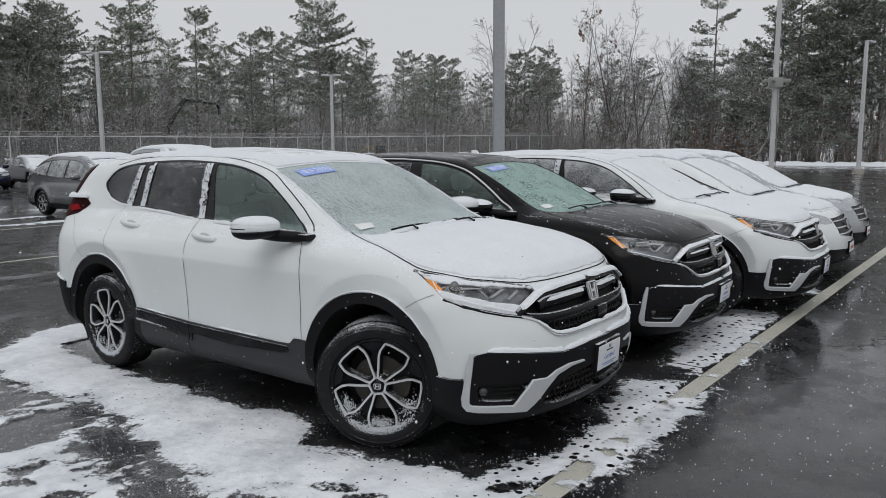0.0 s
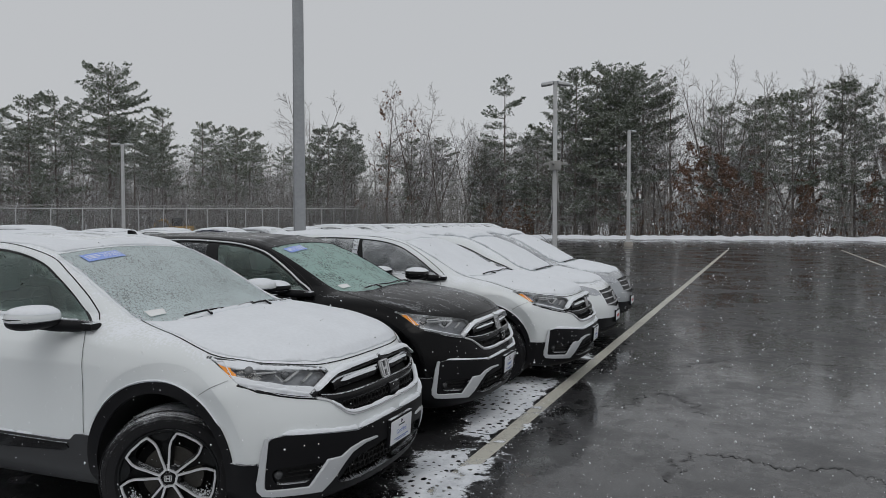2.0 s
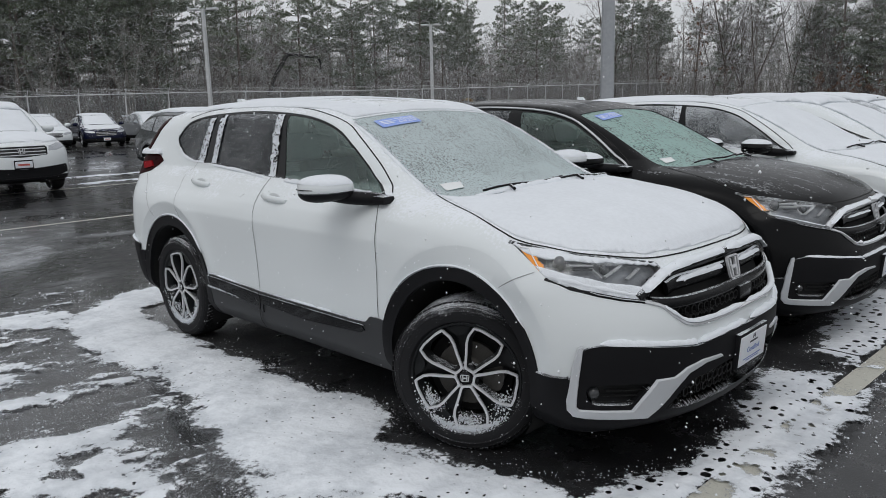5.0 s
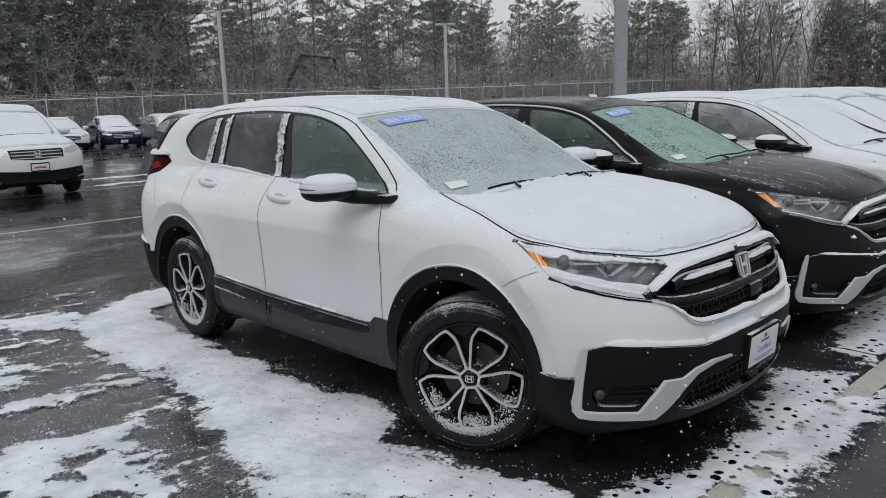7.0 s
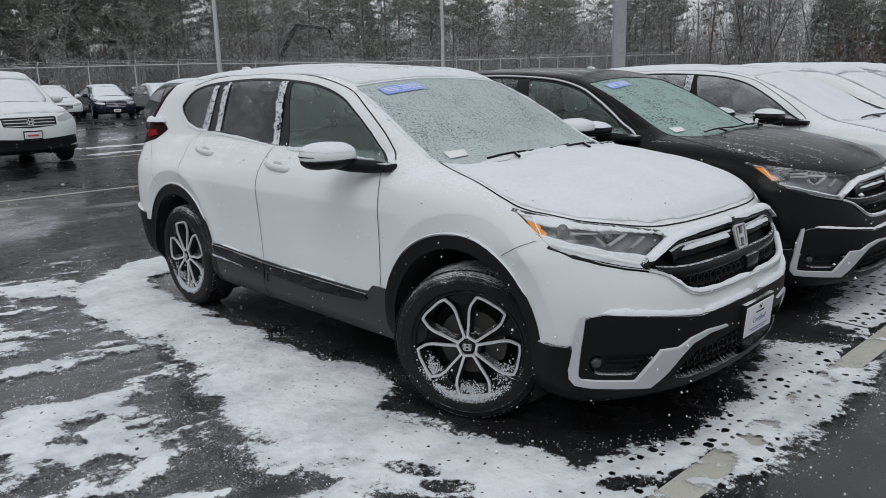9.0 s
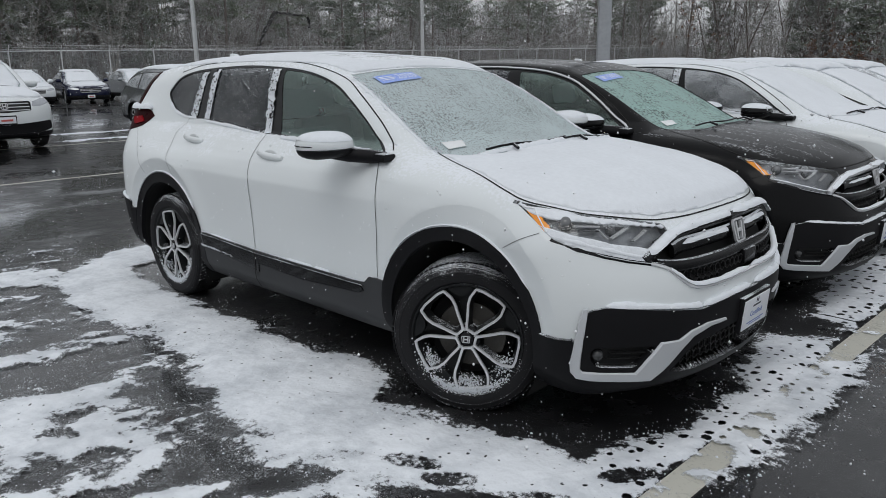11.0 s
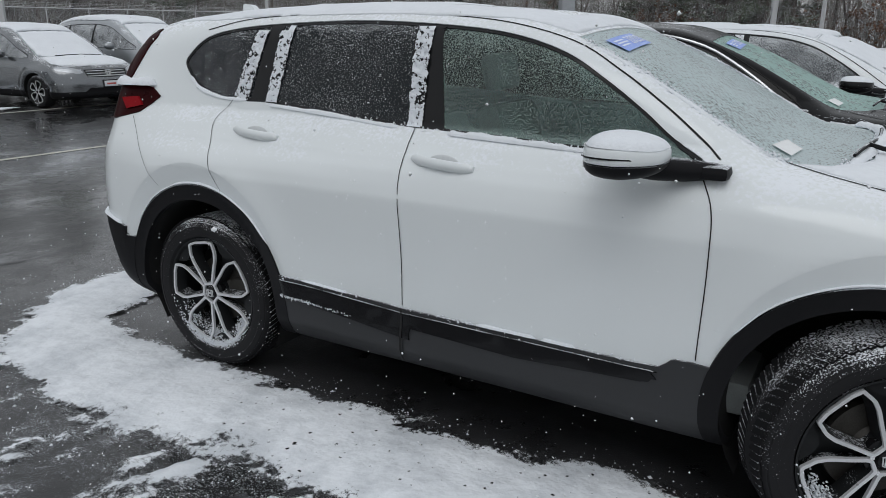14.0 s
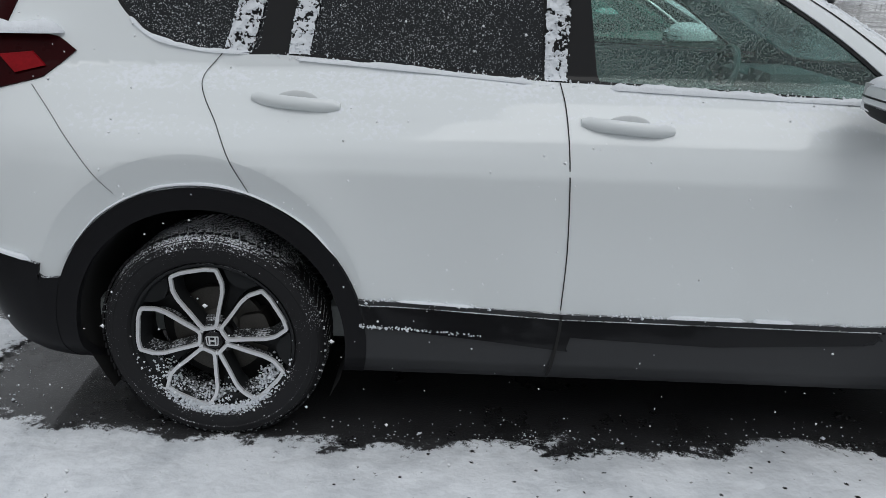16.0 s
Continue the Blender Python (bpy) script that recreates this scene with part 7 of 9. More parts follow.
# ---- the front row ----
crossover("compact_crossover", pose(-4.014, 3.562, 0, 0, 0, 2.3), WHITE_PAINT, "white compact crossover with black skirts, snow on roof and hood", interior=True, steer=28.0)
crossover("compact_crossover", pose(-4.10, 5.74, 0, 0, 0, 3.5) @ Matrix.Diagonal((1, 1, 0.978, 1)), BLACK_PAINT, "black compact crossover with bright window line, dusted with snow", "dust", True, True, screen=SCREEN_THAW)
crossover("compact_crossover", pose(-3.77, 7.73, 0, 0, 0, 3) @ Matrix.Diagonal((1, 1, 0.978, 1)), WHITE_PAINT, "white compact crossover, windscreen hidden under snow", "all", mirror=GLOSS_BLACK, panes=GLASS_SNOWY)


# ---- other makes of car ----
class Kind:
    def __init__(self, outline, widths, wheels, dlo, screen, hood, head, grille, low, panes, radius, nose=(0.22, 0.28), tail=(0.18, 0.24), edge=0.10, roof=None, sill=0.36, h=0.036):
        self.wheels, self.panes, self.radius, self.roof = wheels, panes, radius, roof
        wx = wheels

        def bulge(x, z):
            out = 0
            for w in wx:
                r = np.hypot(x - w, z - radius)
                out = out + 0.02 * np.exp(-((r - 0.48) / 0.08) ** 2)
            return out
        b = Body(outline, widths, nose, tail, 0.09, edge, h=h, bulge=bulge)
        self.body = b
        self.dlo = spline(dlo, 4, True)
        D = self.dlo
        self.screen, self.hood = screen, hood
        fields = [("well", lambda x, y, z: np.maximum(np.minimum(np.hypot(x - wx[0], z - radius), np.hypot(x - wx[1], z - radius)) - radius - 0.05, 0.45 - np.abs(y)))]
        for i, (a, c) in enumerate(panes):
            fields.append(("pane%d" % i, lambda x, y, z, a=a, c=c: np.maximum.reduce([sd_poly(D, x, z) + 0.012, a - x, x - c, 0.45 - np.abs(y)])))
        fields += [
            ("trim", lambda x, y, z: np.maximum(sd_poly(D, x, z), 0.45 - np.abs(y))),
            ("screen", lambda x, y, z: np.maximum(sd_poly(mirror_y(screen), x, y), 0.85 - z)),
            ("head", front_poly(head, 1.0)),
            ("grille", front_poly(grille, 1.2)),
            ("low", front_poly(low, 1.2)),
            ("hood", lambda x, y, z: np.maximum(sd_poly(mirror_y(hood), x, y), 0.6 - z)),
            ("tail", lambda x, y, z: np.maximum.reduce([x - (b.lo[0] + 0.42), np.abs(z - 0.95) - 0.14, 0.45 - np.abs(y)])),
            ("sill", lambda x, y, z: np.maximum(z - sill, np.abs(x) - 3)),
        ]
        self.pieces = b.cut(fields)


VAN = Kind([(2.42, 0.22), (2.50, 0.40), (2.49, 0.60), (2.42, 0.78), (2.30, 0.90), (2.0, 1.0), (1.62, 1.08), (1.40, 1.14), (0.9, 1.42), (0.45, 1.64), (0.1, 1.735), (-0.5, 1.765), (-1.2, 1.745), (-1.75, 1.66), (-2.15, 1.50), (-2.48, 1.20), (-2.66, 0.97), (-2.70, 0.6), (-2.60, 0.28), (-2.0, 0.22), (0, 0.20), (1.8, 0.21)],
           [(-0.2, 0.90), (0.25, 0.93), (0.5, 0.965), (0.8, 0.975), (0.95, 0.965), (1.06, 0.935), (1.4, 0.82), (1.65, 0.69), (1.8, 0.6), (2.3, 0.3)], (1.50, -1.50),
           [(-2.16, 1.24), (-1.78, 1.46), (-1.25, 1.565), (-0.3, 1.59), (0.3, 1.52), (0.8, 1.31), (1.22, 1.06), (0.5, 1.06), (-0.6, 1.09), (-1.6, 1.15)],
           [(0.52, 0.0), (0.50, 0.62), (0.9, 0.69), (1.3, 0.73), (1.50, 0.60), (1.60, 0.0)], [(1.58, 0.0), (1.5, 0.6), (1.38, 0.74), (1.9, 0.84), (2.10, 0.74), (2.28, 0.45), (2.33, 0.0)],
           [(0.88, 0.87), (0.70, 0.88), (0.50, 0.82), (0.48, 0.75), (0.60, 0.74), (0.86, 0.80)], [(0, 0.82), (0.46, 0.82), (0.44, 0.68), (0, 0.64)], [(0, 0.44), (0.42, 0.44), (0.50, 0.36), (0.40, 0.30), (0, 0.30)],
           ((-2.3, -1.30), (-1.24, -0.32), (-0.26, 1.3)), 0.35, h=0.055)
SUV = Kind([(2.38, 0.26), (2.46, 0.42), (2.46, 0.66), (2.40, 0.86), (2.28, 1.00), (2.0, 1.09), (1.45, 1.17), (1.15, 1.22), (0.75, 1.46), (0.35, 1.68), (0.05, 1.755), (-0.6, 1.80), (-1.5, 1.79), (-2.2, 1.74), (-2.38, 1.66), (-2.48, 1.3), (-2.55, 1.0), (-2.56, 0.6), (-2.45, 0.32), (-1.9, 0.26), (0, 0.25), (1.8, 0.25)],
           [(-0.2, 0.90), (0.25, 0.92), (0.5, 0.955), (0.85, 0.97), (1.0, 0.96), (1.12, 0.93), (1.4, 0.84), (1.68, 0.72), (1.85, 0.62), (2.3, 0.3)], (1.41, -1.41),
           [(-2.25, 1.28), (-2.12, 1.56), (-1.4, 1.63), (-0.3, 1.64), (0.2, 1.58), (0.65, 1.36), (0.98, 1.16), (0.4, 1.15), (-0.6, 1.18), (-1.6, 1.22)],
           [(0.42, 0.0), (0.40, 0.64), (0.7, 0.70), (1.0, 0.74), (1.22, 0.62), (1.30, 0.0)], [(1.30, 0.0), (1.22, 0.62), (1.08, 0.75), (1.8, 0.86), (2.06, 0.76), (2.22, 0.5), (2.28, 0.0)],
           [(0.90, 0.96), (0.72, 0.97), (0.52, 0.92), (0.50, 0.84), (0.64, 0.83), (0.88, 0.88)], [(0, 0.93), (0.48, 0.93), (0.46, 0.76), (0, 0.72)], [(0, 0.50), (0.84, 0.56), (0.88, 0.40), (0.60, 0.34), (0, 0.34)],
           ((-2.2, -1.42), (-1.36, -0.34), (-0.28, 1.2)), 0.37, h=0.055)
SEDAN = Kind([(2.34, 0.20), (2.42, 0.36), (2.41, 0.56), (2.32, 0.70), (2.1, 0.80), (1.6, 0.90), (1.15, 0.96), (0.7, 1.17), (0.25, 1.36), (-0.15, 1.435), (-0.7, 1.44), (-1.2, 1.36), (-1.75, 1.16), (-2.0, 1.08), (-2.35, 1.05), (-2.46, 0.9), (-2.45, 0.5), (-2.3, 0.25), (0, 0.19), (1.8, 0.19)],
             [(-0.2, 0.86), (0.25, 0.89), (0.5, 0.92), (0.7, 0.925), (0.85, 0.905), (0.94, 0.87), (1.2, 0.76), (1.38, 0.64), (1.6, 0.5), (2.3, 0.3)], (1.42, -1.42),
             [(-1.75, 1.06), (-1.45, 1.20), (-0.9, 1.32), (-0.3, 1.34), (0.2, 1.26), (0.6, 1.09), (0.92, 0.93), (0.2, 0.93), (-0.8, 0.96), (-1.4, 1.0)],
             [(0.22, 0.0), (0.20, 0.56), (0.6, 0.64), (0.95, 0.70), (1.15, 0.55), (1.22, 0.0)], [(1.22, 0.0), (1.15, 0.56), (1.02, 0.70), (1.7, 0.80), (2.0, 0.68), (2.18, 0.42), (2.24, 0.0)],
             [(0.84, 0.70), (0.68, 0.72), (0.48, 0.67), (0.46, 0.61), (0.60, 0.60), (0.82, 0.64)], [(0, 0.68), (0.44, 0.66), (0.42, 0.50), (0, 0.44)], [(0, 0.38), (0.60, 0.36), (0.55, 0.28), (0, 0.26)],
             ((-1.7, -0.86), (-0.80, -0.02), (0.04, 1.0)), 0.335, h=0.055)
HATCH = Kind([(2.10, 0.22), (2.18, 0.36), (2.18, 0.58), (2.10, 0.76), (1.96, 0.90), (1.7, 0.98), (1.38, 1.05), (1.16, 1.09), (0.70, 1.34), (0.26, 1.53), (-0.1, 1.60), (-0.6, 1.625), (-1.3, 1.59), (-1.8, 1.50), (-1.95, 1.40), (-2.08, 1.1), (-2.15, 0.9), (-2.16, 0.5), (-2.05, 0.28), (-1.6, 0.22), (0, 0.21), (1.6, 0.21)],
             [(-0.2, 0.84), (0.25, 0.87), (0.5, 0.895), (0.8, 0.90), (0.95, 0.89), (1.04, 0.865), (1.3, 0.77), (1.5, 0.66), (1.7, 0.55), (2.3, 0.3)], (1.31, -1.31),
             [(-1.75, 1.22), (-1.62, 1.38), (-1.0, 1.47), (-0.3, 1.49), (0.18, 1.42), (0.58, 1.25), (0.97, 1.06), (0.3, 1.06), (-0.6, 1.09), (-1.3, 1.14)],
             [(0.27, 0.0), (0.25, 0.56), (0.58, 0.62), (0.95, 0.66), (1.16, 0.55), (1.24, 0.0)], [(1.24, 0.0), (1.16, 0.56), (1.03, 0.66), (1.5, 0.80), (1.75, 0.70), (1.93, 0.45), (1.98, 0.0)],
             [(0.84, 0.86), (0.68, 0.88), (0.48, 0.82), (0.46, 0.75), (0.60, 0.74), (0.82, 0.80)], [(0, 0.82), (0.44, 0.80), (0.42, 0.60), (0, 0.54)], [(0, 0.40), (0.70, 0.44), (0.74, 0.32), (0.5, 0.28), (0, 0.28)],
             ((-1.65, -1.0), (-0.94, -0.22), (-0.16, 0.95)), 0.345, h=0.045)

GREY_PAINT = dusted("grey_car_paint", (0.19, 0.20, 0.21), 0.22, metal=0.8, coat=0.8, amount=-0.05, low=0.1, high=0.9, flake=70)
SILVER_PAINT = dusted("silver_car_paint", (0.36, 0.38, 0.40), 0.3, metal=0.6, coat=0.8, amount=-0.02, low=0.1, high=0.9, flake=70)
BLUE_PAINT = dusted("navy_car_paint", (0.007, 0.010, 0.034), 0.25, metal=0.1, coat=0.5, amount=-0.05, low=0.2, high=0.9, flake=70)
DARK_PAINT = dusted("charcoal_car_paint", (0.05, 0.053, 0.058), 0.3, metal=0.3, coat=0.8, amount=-0.05, low=0.1, high=0.9, flake=70)


def parked_car(kind, name, m, paint, label, group, category="car", snow_screen=True):
    car = thing(name, m, label, category, group)
    b, P = kind.body, kind.pieces
    shell("body", P["rest"], paint, car)
    shell("hood", P["hood"], paint, car, off=0.003)
    shell("windscreen", P["screen"], SCREEN_FROST, car, off=-0.004)
    shell("grille", P["grille"], MESH_BLACK, car, off=-0.02, thick=-0.022)
    shell("lower_grille", P["low"], MATT_BLACK, car, off=-0.008, thick=-0.01)
    shell("sill", P["sill"], MATT_BLACK, car, off=0.004)
    for s in (-1, 1):
        for i in range(len(kind.panes)):
            shell("side_window", P["pane%d" % i], GLASS_SNOWY, car, off=-0.005, faces=on_side(s))
        shell("window_trim", P["trim"], TRIM, car, off=-0.002, faces=on_side(s))
        shell("headlight", P["head"], LAMP_FRONT, car, off=0.003, thick=0.01, faces=on_side(s))
        shell("tail_light", P["tail"], LAMP_RED, car, off=0.003, thick=0.01, faces=on_side(s))
        bm = bmesh.new()
        x, z = kind.panes[-1][0] + 0.86, float(kind.dlo[:, 1].min()) + 0.08
        y = float(side_y(b, x, z - 0.06)[0])
        bmesh.ops.create_uvsphere(bm, u_segments=16, v_segments=10, radius=1)
        bmesh.ops.transform(bm, matrix=Matrix.Translation((x, s * (y + 0.14), z)) @ Matrix.Diagonal((0.08, 0.13, 0.08, 1)), verts=bm.verts)
        add_tube(bm, [(x, s * (y + 0.08), z - 0.05), (x + 0.06, s * (y - 0.01), z - 0.07)], 0.03, 6)
        part("door_mirror", bm, paint, car)
        for wx in kind.wheels:
            bm = bmesh.new()
            rows = []
            r = kind.radius + 0.055
            for k in range(17):
                a = math.pi * (-0.15 + 1.3 * k / 16)
                px, pz = wx + r * math.cos(a), kind.radius + r * math.sin(a)
                rows.append([bm.verts.new((px, s * yy, pz)) for yy in (0.45, float(side_y(b, px, max(pz, 0.28))[0]))])
            for a, c in zip(rows, rows[1:]):
                bm.faces.new((a[0], a[1], c[1], c[0]))
            bm.faces.new([q[0] for q in rows])
            part("wheel_well", bm, WELL, car, "", 60)
    g = np.array([q for q in kind.pieces["grille"][0]])
    z0, z1, w = g[:, 2].min(), g[:, 2].max(), np.abs(g[:, 1]).max()
    for k in range(3):
        z = z0 + (z1 - z0) * (k + 0.7) / 3.4
        bm = bmesh.new()
        sweep_front(bm, b, [(y, z) for y in np.linspace(-w * 0.92, w * 0.92, 9)], 0.022, 0.012, -0.012)
        part("grille_bar", bm, CHROME, car)
    zc = (z0 + z1) / 2 + 0.02
    emblem(car, (float(front_x(b, 0, zc)[0]) + 0.012, 0, zc), 0.13, 0.12)
    zp = z0 - 0.13
    xp = float(front_x(b, 0, zp)[0]) + 0.012
    bm = bmesh.new()
    add_box(bm, xp - 0.02, xp, -0.165, 0.165, zp - 0.085, zp + 0.085, 0.004)
    part("plate_frame", bm, MATT_BLACK, car)
    bm = bmesh.new()
    add_box(bm, xp - 0.01, xp + 0.004, -0.15, 0.15, zp - 0.06, zp + 0.06, 0.002)
    part("plate", bm, PLATE, car)
    bm = bmesh.new()
    add_box(bm, xp, xp + 0.006, -0.10, 0.10, zp - 0.02, zp + 0.015, 0)
    part("plate_mark", bm, TAG_RED, car)
    for y0, y1 in ((-0.48, 0.02), (0.04, 0.52)):
        x = kind.hood[0][0] - 0.03
        bm = bmesh.new()
        add_tube(bm, [(x - 0.12 * y * y, y, float(top_z(b, x - 0.12 * y * y, y)[0]) + 0.022) for y in np.linspace(y0, y1, 5)], 0.010, 5)
        part("wiper", bm, MATT_BLACK, car)
    half = float(side_y(b, kind.wheels[0], 0.60)[0])
    add_wheels(car, kind.wheels, half - 0.02, kind.radius, (FAR_WHEEL, FAR_WHEEL))
    x_roof = kind.screen[0][0]
    yr = kind.screen[1][1]
    top = float(np.max(b.V[:, 2]))
    rear = float(b.lo[0]) + 0.35
    add_snow("snow_roof", snow_sheet(b, lambda x, y, z: np.maximum(sd_poly([(x_roof - 0.02, -yr), (x_roof - 0.02, yr), (x_roof - 0.8, yr + 0.06), (rear, yr), (rear, -yr), (x_roof - 0.8, -yr - 0.06)], x, y), top * 0.72 - z), 0.045, 3, wob=0.012), car, "snow on the roof")
    add_snow("snow_hood", snow_sheet(b, lambda x, y, z: np.maximum(sd_poly(mirror_y(kind.hood), x, y) + 0.02, 0.6 - z), 0.030, 9, wob=0.012), car, "snow on the hood")
    add_snow("snow_windscreen", snow_sheet(b, lambda x, y, z: np.maximum(sd_poly(mirror_y(kind.screen), x, y) + 0.02, 0.85 - z), 0.03, 13, wob=0.02), car, "snow on the windscreen")
    return car


LAMP_FRONT = material("far_lamp_lens", (0.45, 0.47, 0.50), 0.15, 0.3, spread=0.3, scale=30)
FAR_WHEEL = [w for w in wheel_meshes(5, 0.3, 26) if w[0] in ("tyre", "rim", "spoke_edge", "spoke", "hub_cap", "brake_shield")]

FRONT = "parked cars in the front row"
MIDDLE = "parked cars in the middle row"
BACK = "parked cars in the back row"
hatch = parked_car(HATCH, "small_crossover", pose(-3.88, 9.93, 0, 0, 0, 2) @ Matrix.Diagonal((1, 1, 0.95, 1)), WHITE_PAINT, "white small crossover buried in snow, barred grille", FRONT)
parked_car(HATCH, "small_crossover", pose(-4.03, 12.02, 0, 0, 0, 2) @ Matrix.Diagonal((1, 1, 0.95, 1)), SILVER_PAINT, "silver small crossover buried in snow, barred grille", FRONT)

parked_car(SUV, "large_suv", pose(-18.5, 4.40, 0, 0, 0, 1), WHITE_PAINT, "large white sport utility car with snow-covered hood and roof", MIDDLE)
grey = parked_car(VAN, "minivan", pose(-18.65, 9.45, 0, 0, 0, 2) @ Matrix.Diagonal((0.97, 1, 0.89, 1)), GREY_PAINT, "dark grey minivan, roof and windscreen under snow", MIDDLE, "minivan")
silver = parked_car(VAN, "minivan", pose(-18.7, 11.9, 0, 0, 0, 1), SILVER_PAINT, "silver minivan, roof and windscreen under snow", MIDDLE, "minivan")
copy_thing(grey, pose(-18.6, 14.3, 0, 0, 0, 1))
sedan = parked_car(SEDAN, "sedan", pose(-37.6, 13.1, 0, 0, 0, -8), BLUE_PAINT, "navy blue sedan with snow on hood and roof", BACK)
pale = parked_car(SEDAN, "sedan", pose(-37.4, 10.6, 0, 0, 0, -4), WHITE_PAINT, "white sedan with snow on hood and roof", BACK)
dim = parked_car(SEDAN, "sedan", pose(-38.2, 16.0, 0, 0, 0, -4), SILVER_PAINT, "silver sedan with snow on hood and roof", BACK)
copy_thing(pale, pose(-37.8, 7.4, 0, 0, 0, -2))
for i, y in enumerate((17.0, 19.6, 22.2, 24.9, 27.6)):
    copy_thing((dim, pale, sedan)[i % 3], pose(-18.4 - 0.15 * (i % 2), y, 0, 0, 0, 1 + i % 3))
for i in range(9):
    copy_thing(hatch, pose(-18.8 + 0.12 * (i % 3), 31.2 + 2.5 * i, 0, 0, 0, 1 + (i % 2)))
charcoal = parked_car(SUV, "large_suv", pose(11.4, 50.0, 0, 0, 0, 170), DARK_PAINT, "charcoal sport utility car under snow, parked beside a lamp", "parked cars beside the lamp")
copy_thing(charcoal, pose(11.9, 46.2, 0, 0, 0, 172))


# ---- woods ----
BARK = dusted("snow_dusted_bark", (0.165, 0.143, 0.130), 0.9, coat=0, amount=0.32, low=-0.1, high=0.9, flake=9, clump=1.2, tint=(0.62, 0.64, 0.67), edge=0.25)
BARK_PALE = dusted("pale_grey_bark", (0.27, 0.255, 0.235), 0.9, coat=0, amount=0.22, low=-0.1, high=0.9, flake=9, clump=1.2, tint=(0.70, 0.72, 0.74), edge=0.25)
NEEDLE = dusted("snow_dusted_needles", (0.150, 0.180, 0.118), 0.7, coat=0, amount=0.35, low=0.1, high=1.1, flake=4, clump=0.7, tint=(0.68, 0.70, 0.72), edge=0.4)
NEEDLE_DARK = dusted("dark_needles", (0.128, 0.156, 0.106), 0.7, coat=0, amount=0.35, low=0.1, high=1.1, flake=4, clump=0.7, tint=(0.68, 0.70, 0.72), edge=0.4)
RUSSET = dusted("russet_dead_leaves", (0.20, 0.115, 0.078), 0.8, coat=0, amount=-0.05, low=0.1, high=1.1, flake=4, clump=0.7, tint=(0.5, 0.5, 0.5), edge=0.4)


def bars(P0, P1, R0, R1, sides=3):
    """Tapered bars between rows of points, as one mesh."""
    P0, P1 = np.array(P0), np.array(P1)
    R0, R1 = np.array(R0), np.array(R1)
    d = P1 - P0
    d /= np.linalg.norm(d, axis=1)[:, None] + 1e-9
    ref = np.where(np.abs(d[:, 2:3]) < 0.9, np.array([[0, 0, 1.0]]), np.array([[1.0, 0, 0]]))
    u = np.cross(d, ref)
    u /= np.linalg.norm(u, axis=1)[:, None] + 1e-9
    v = np.cross(d, u)
    a = 2 * np.pi * np.arange(sides) / sides
    ring = u[:, None, :] * np.cos(a)[None, :, None] + v[:, None, :] * np.sin(a)[None, :, None]
    V = np.concatenate([P0[:, None, :] + ring * R0[:, None, None], P1[:, None, :] + ring * R1[:, None, None]], 1).reshape(-1, 3)
    k = np.arange(sides)
    f = np.stack([k, (k + 1) % sides, sides + (k + 1) % sides, sides + k], 1)
    F = (f[None] + 2 * sides * np.arange(len(P0))[:, None, None]).reshape(-1, 4)
    return V, F


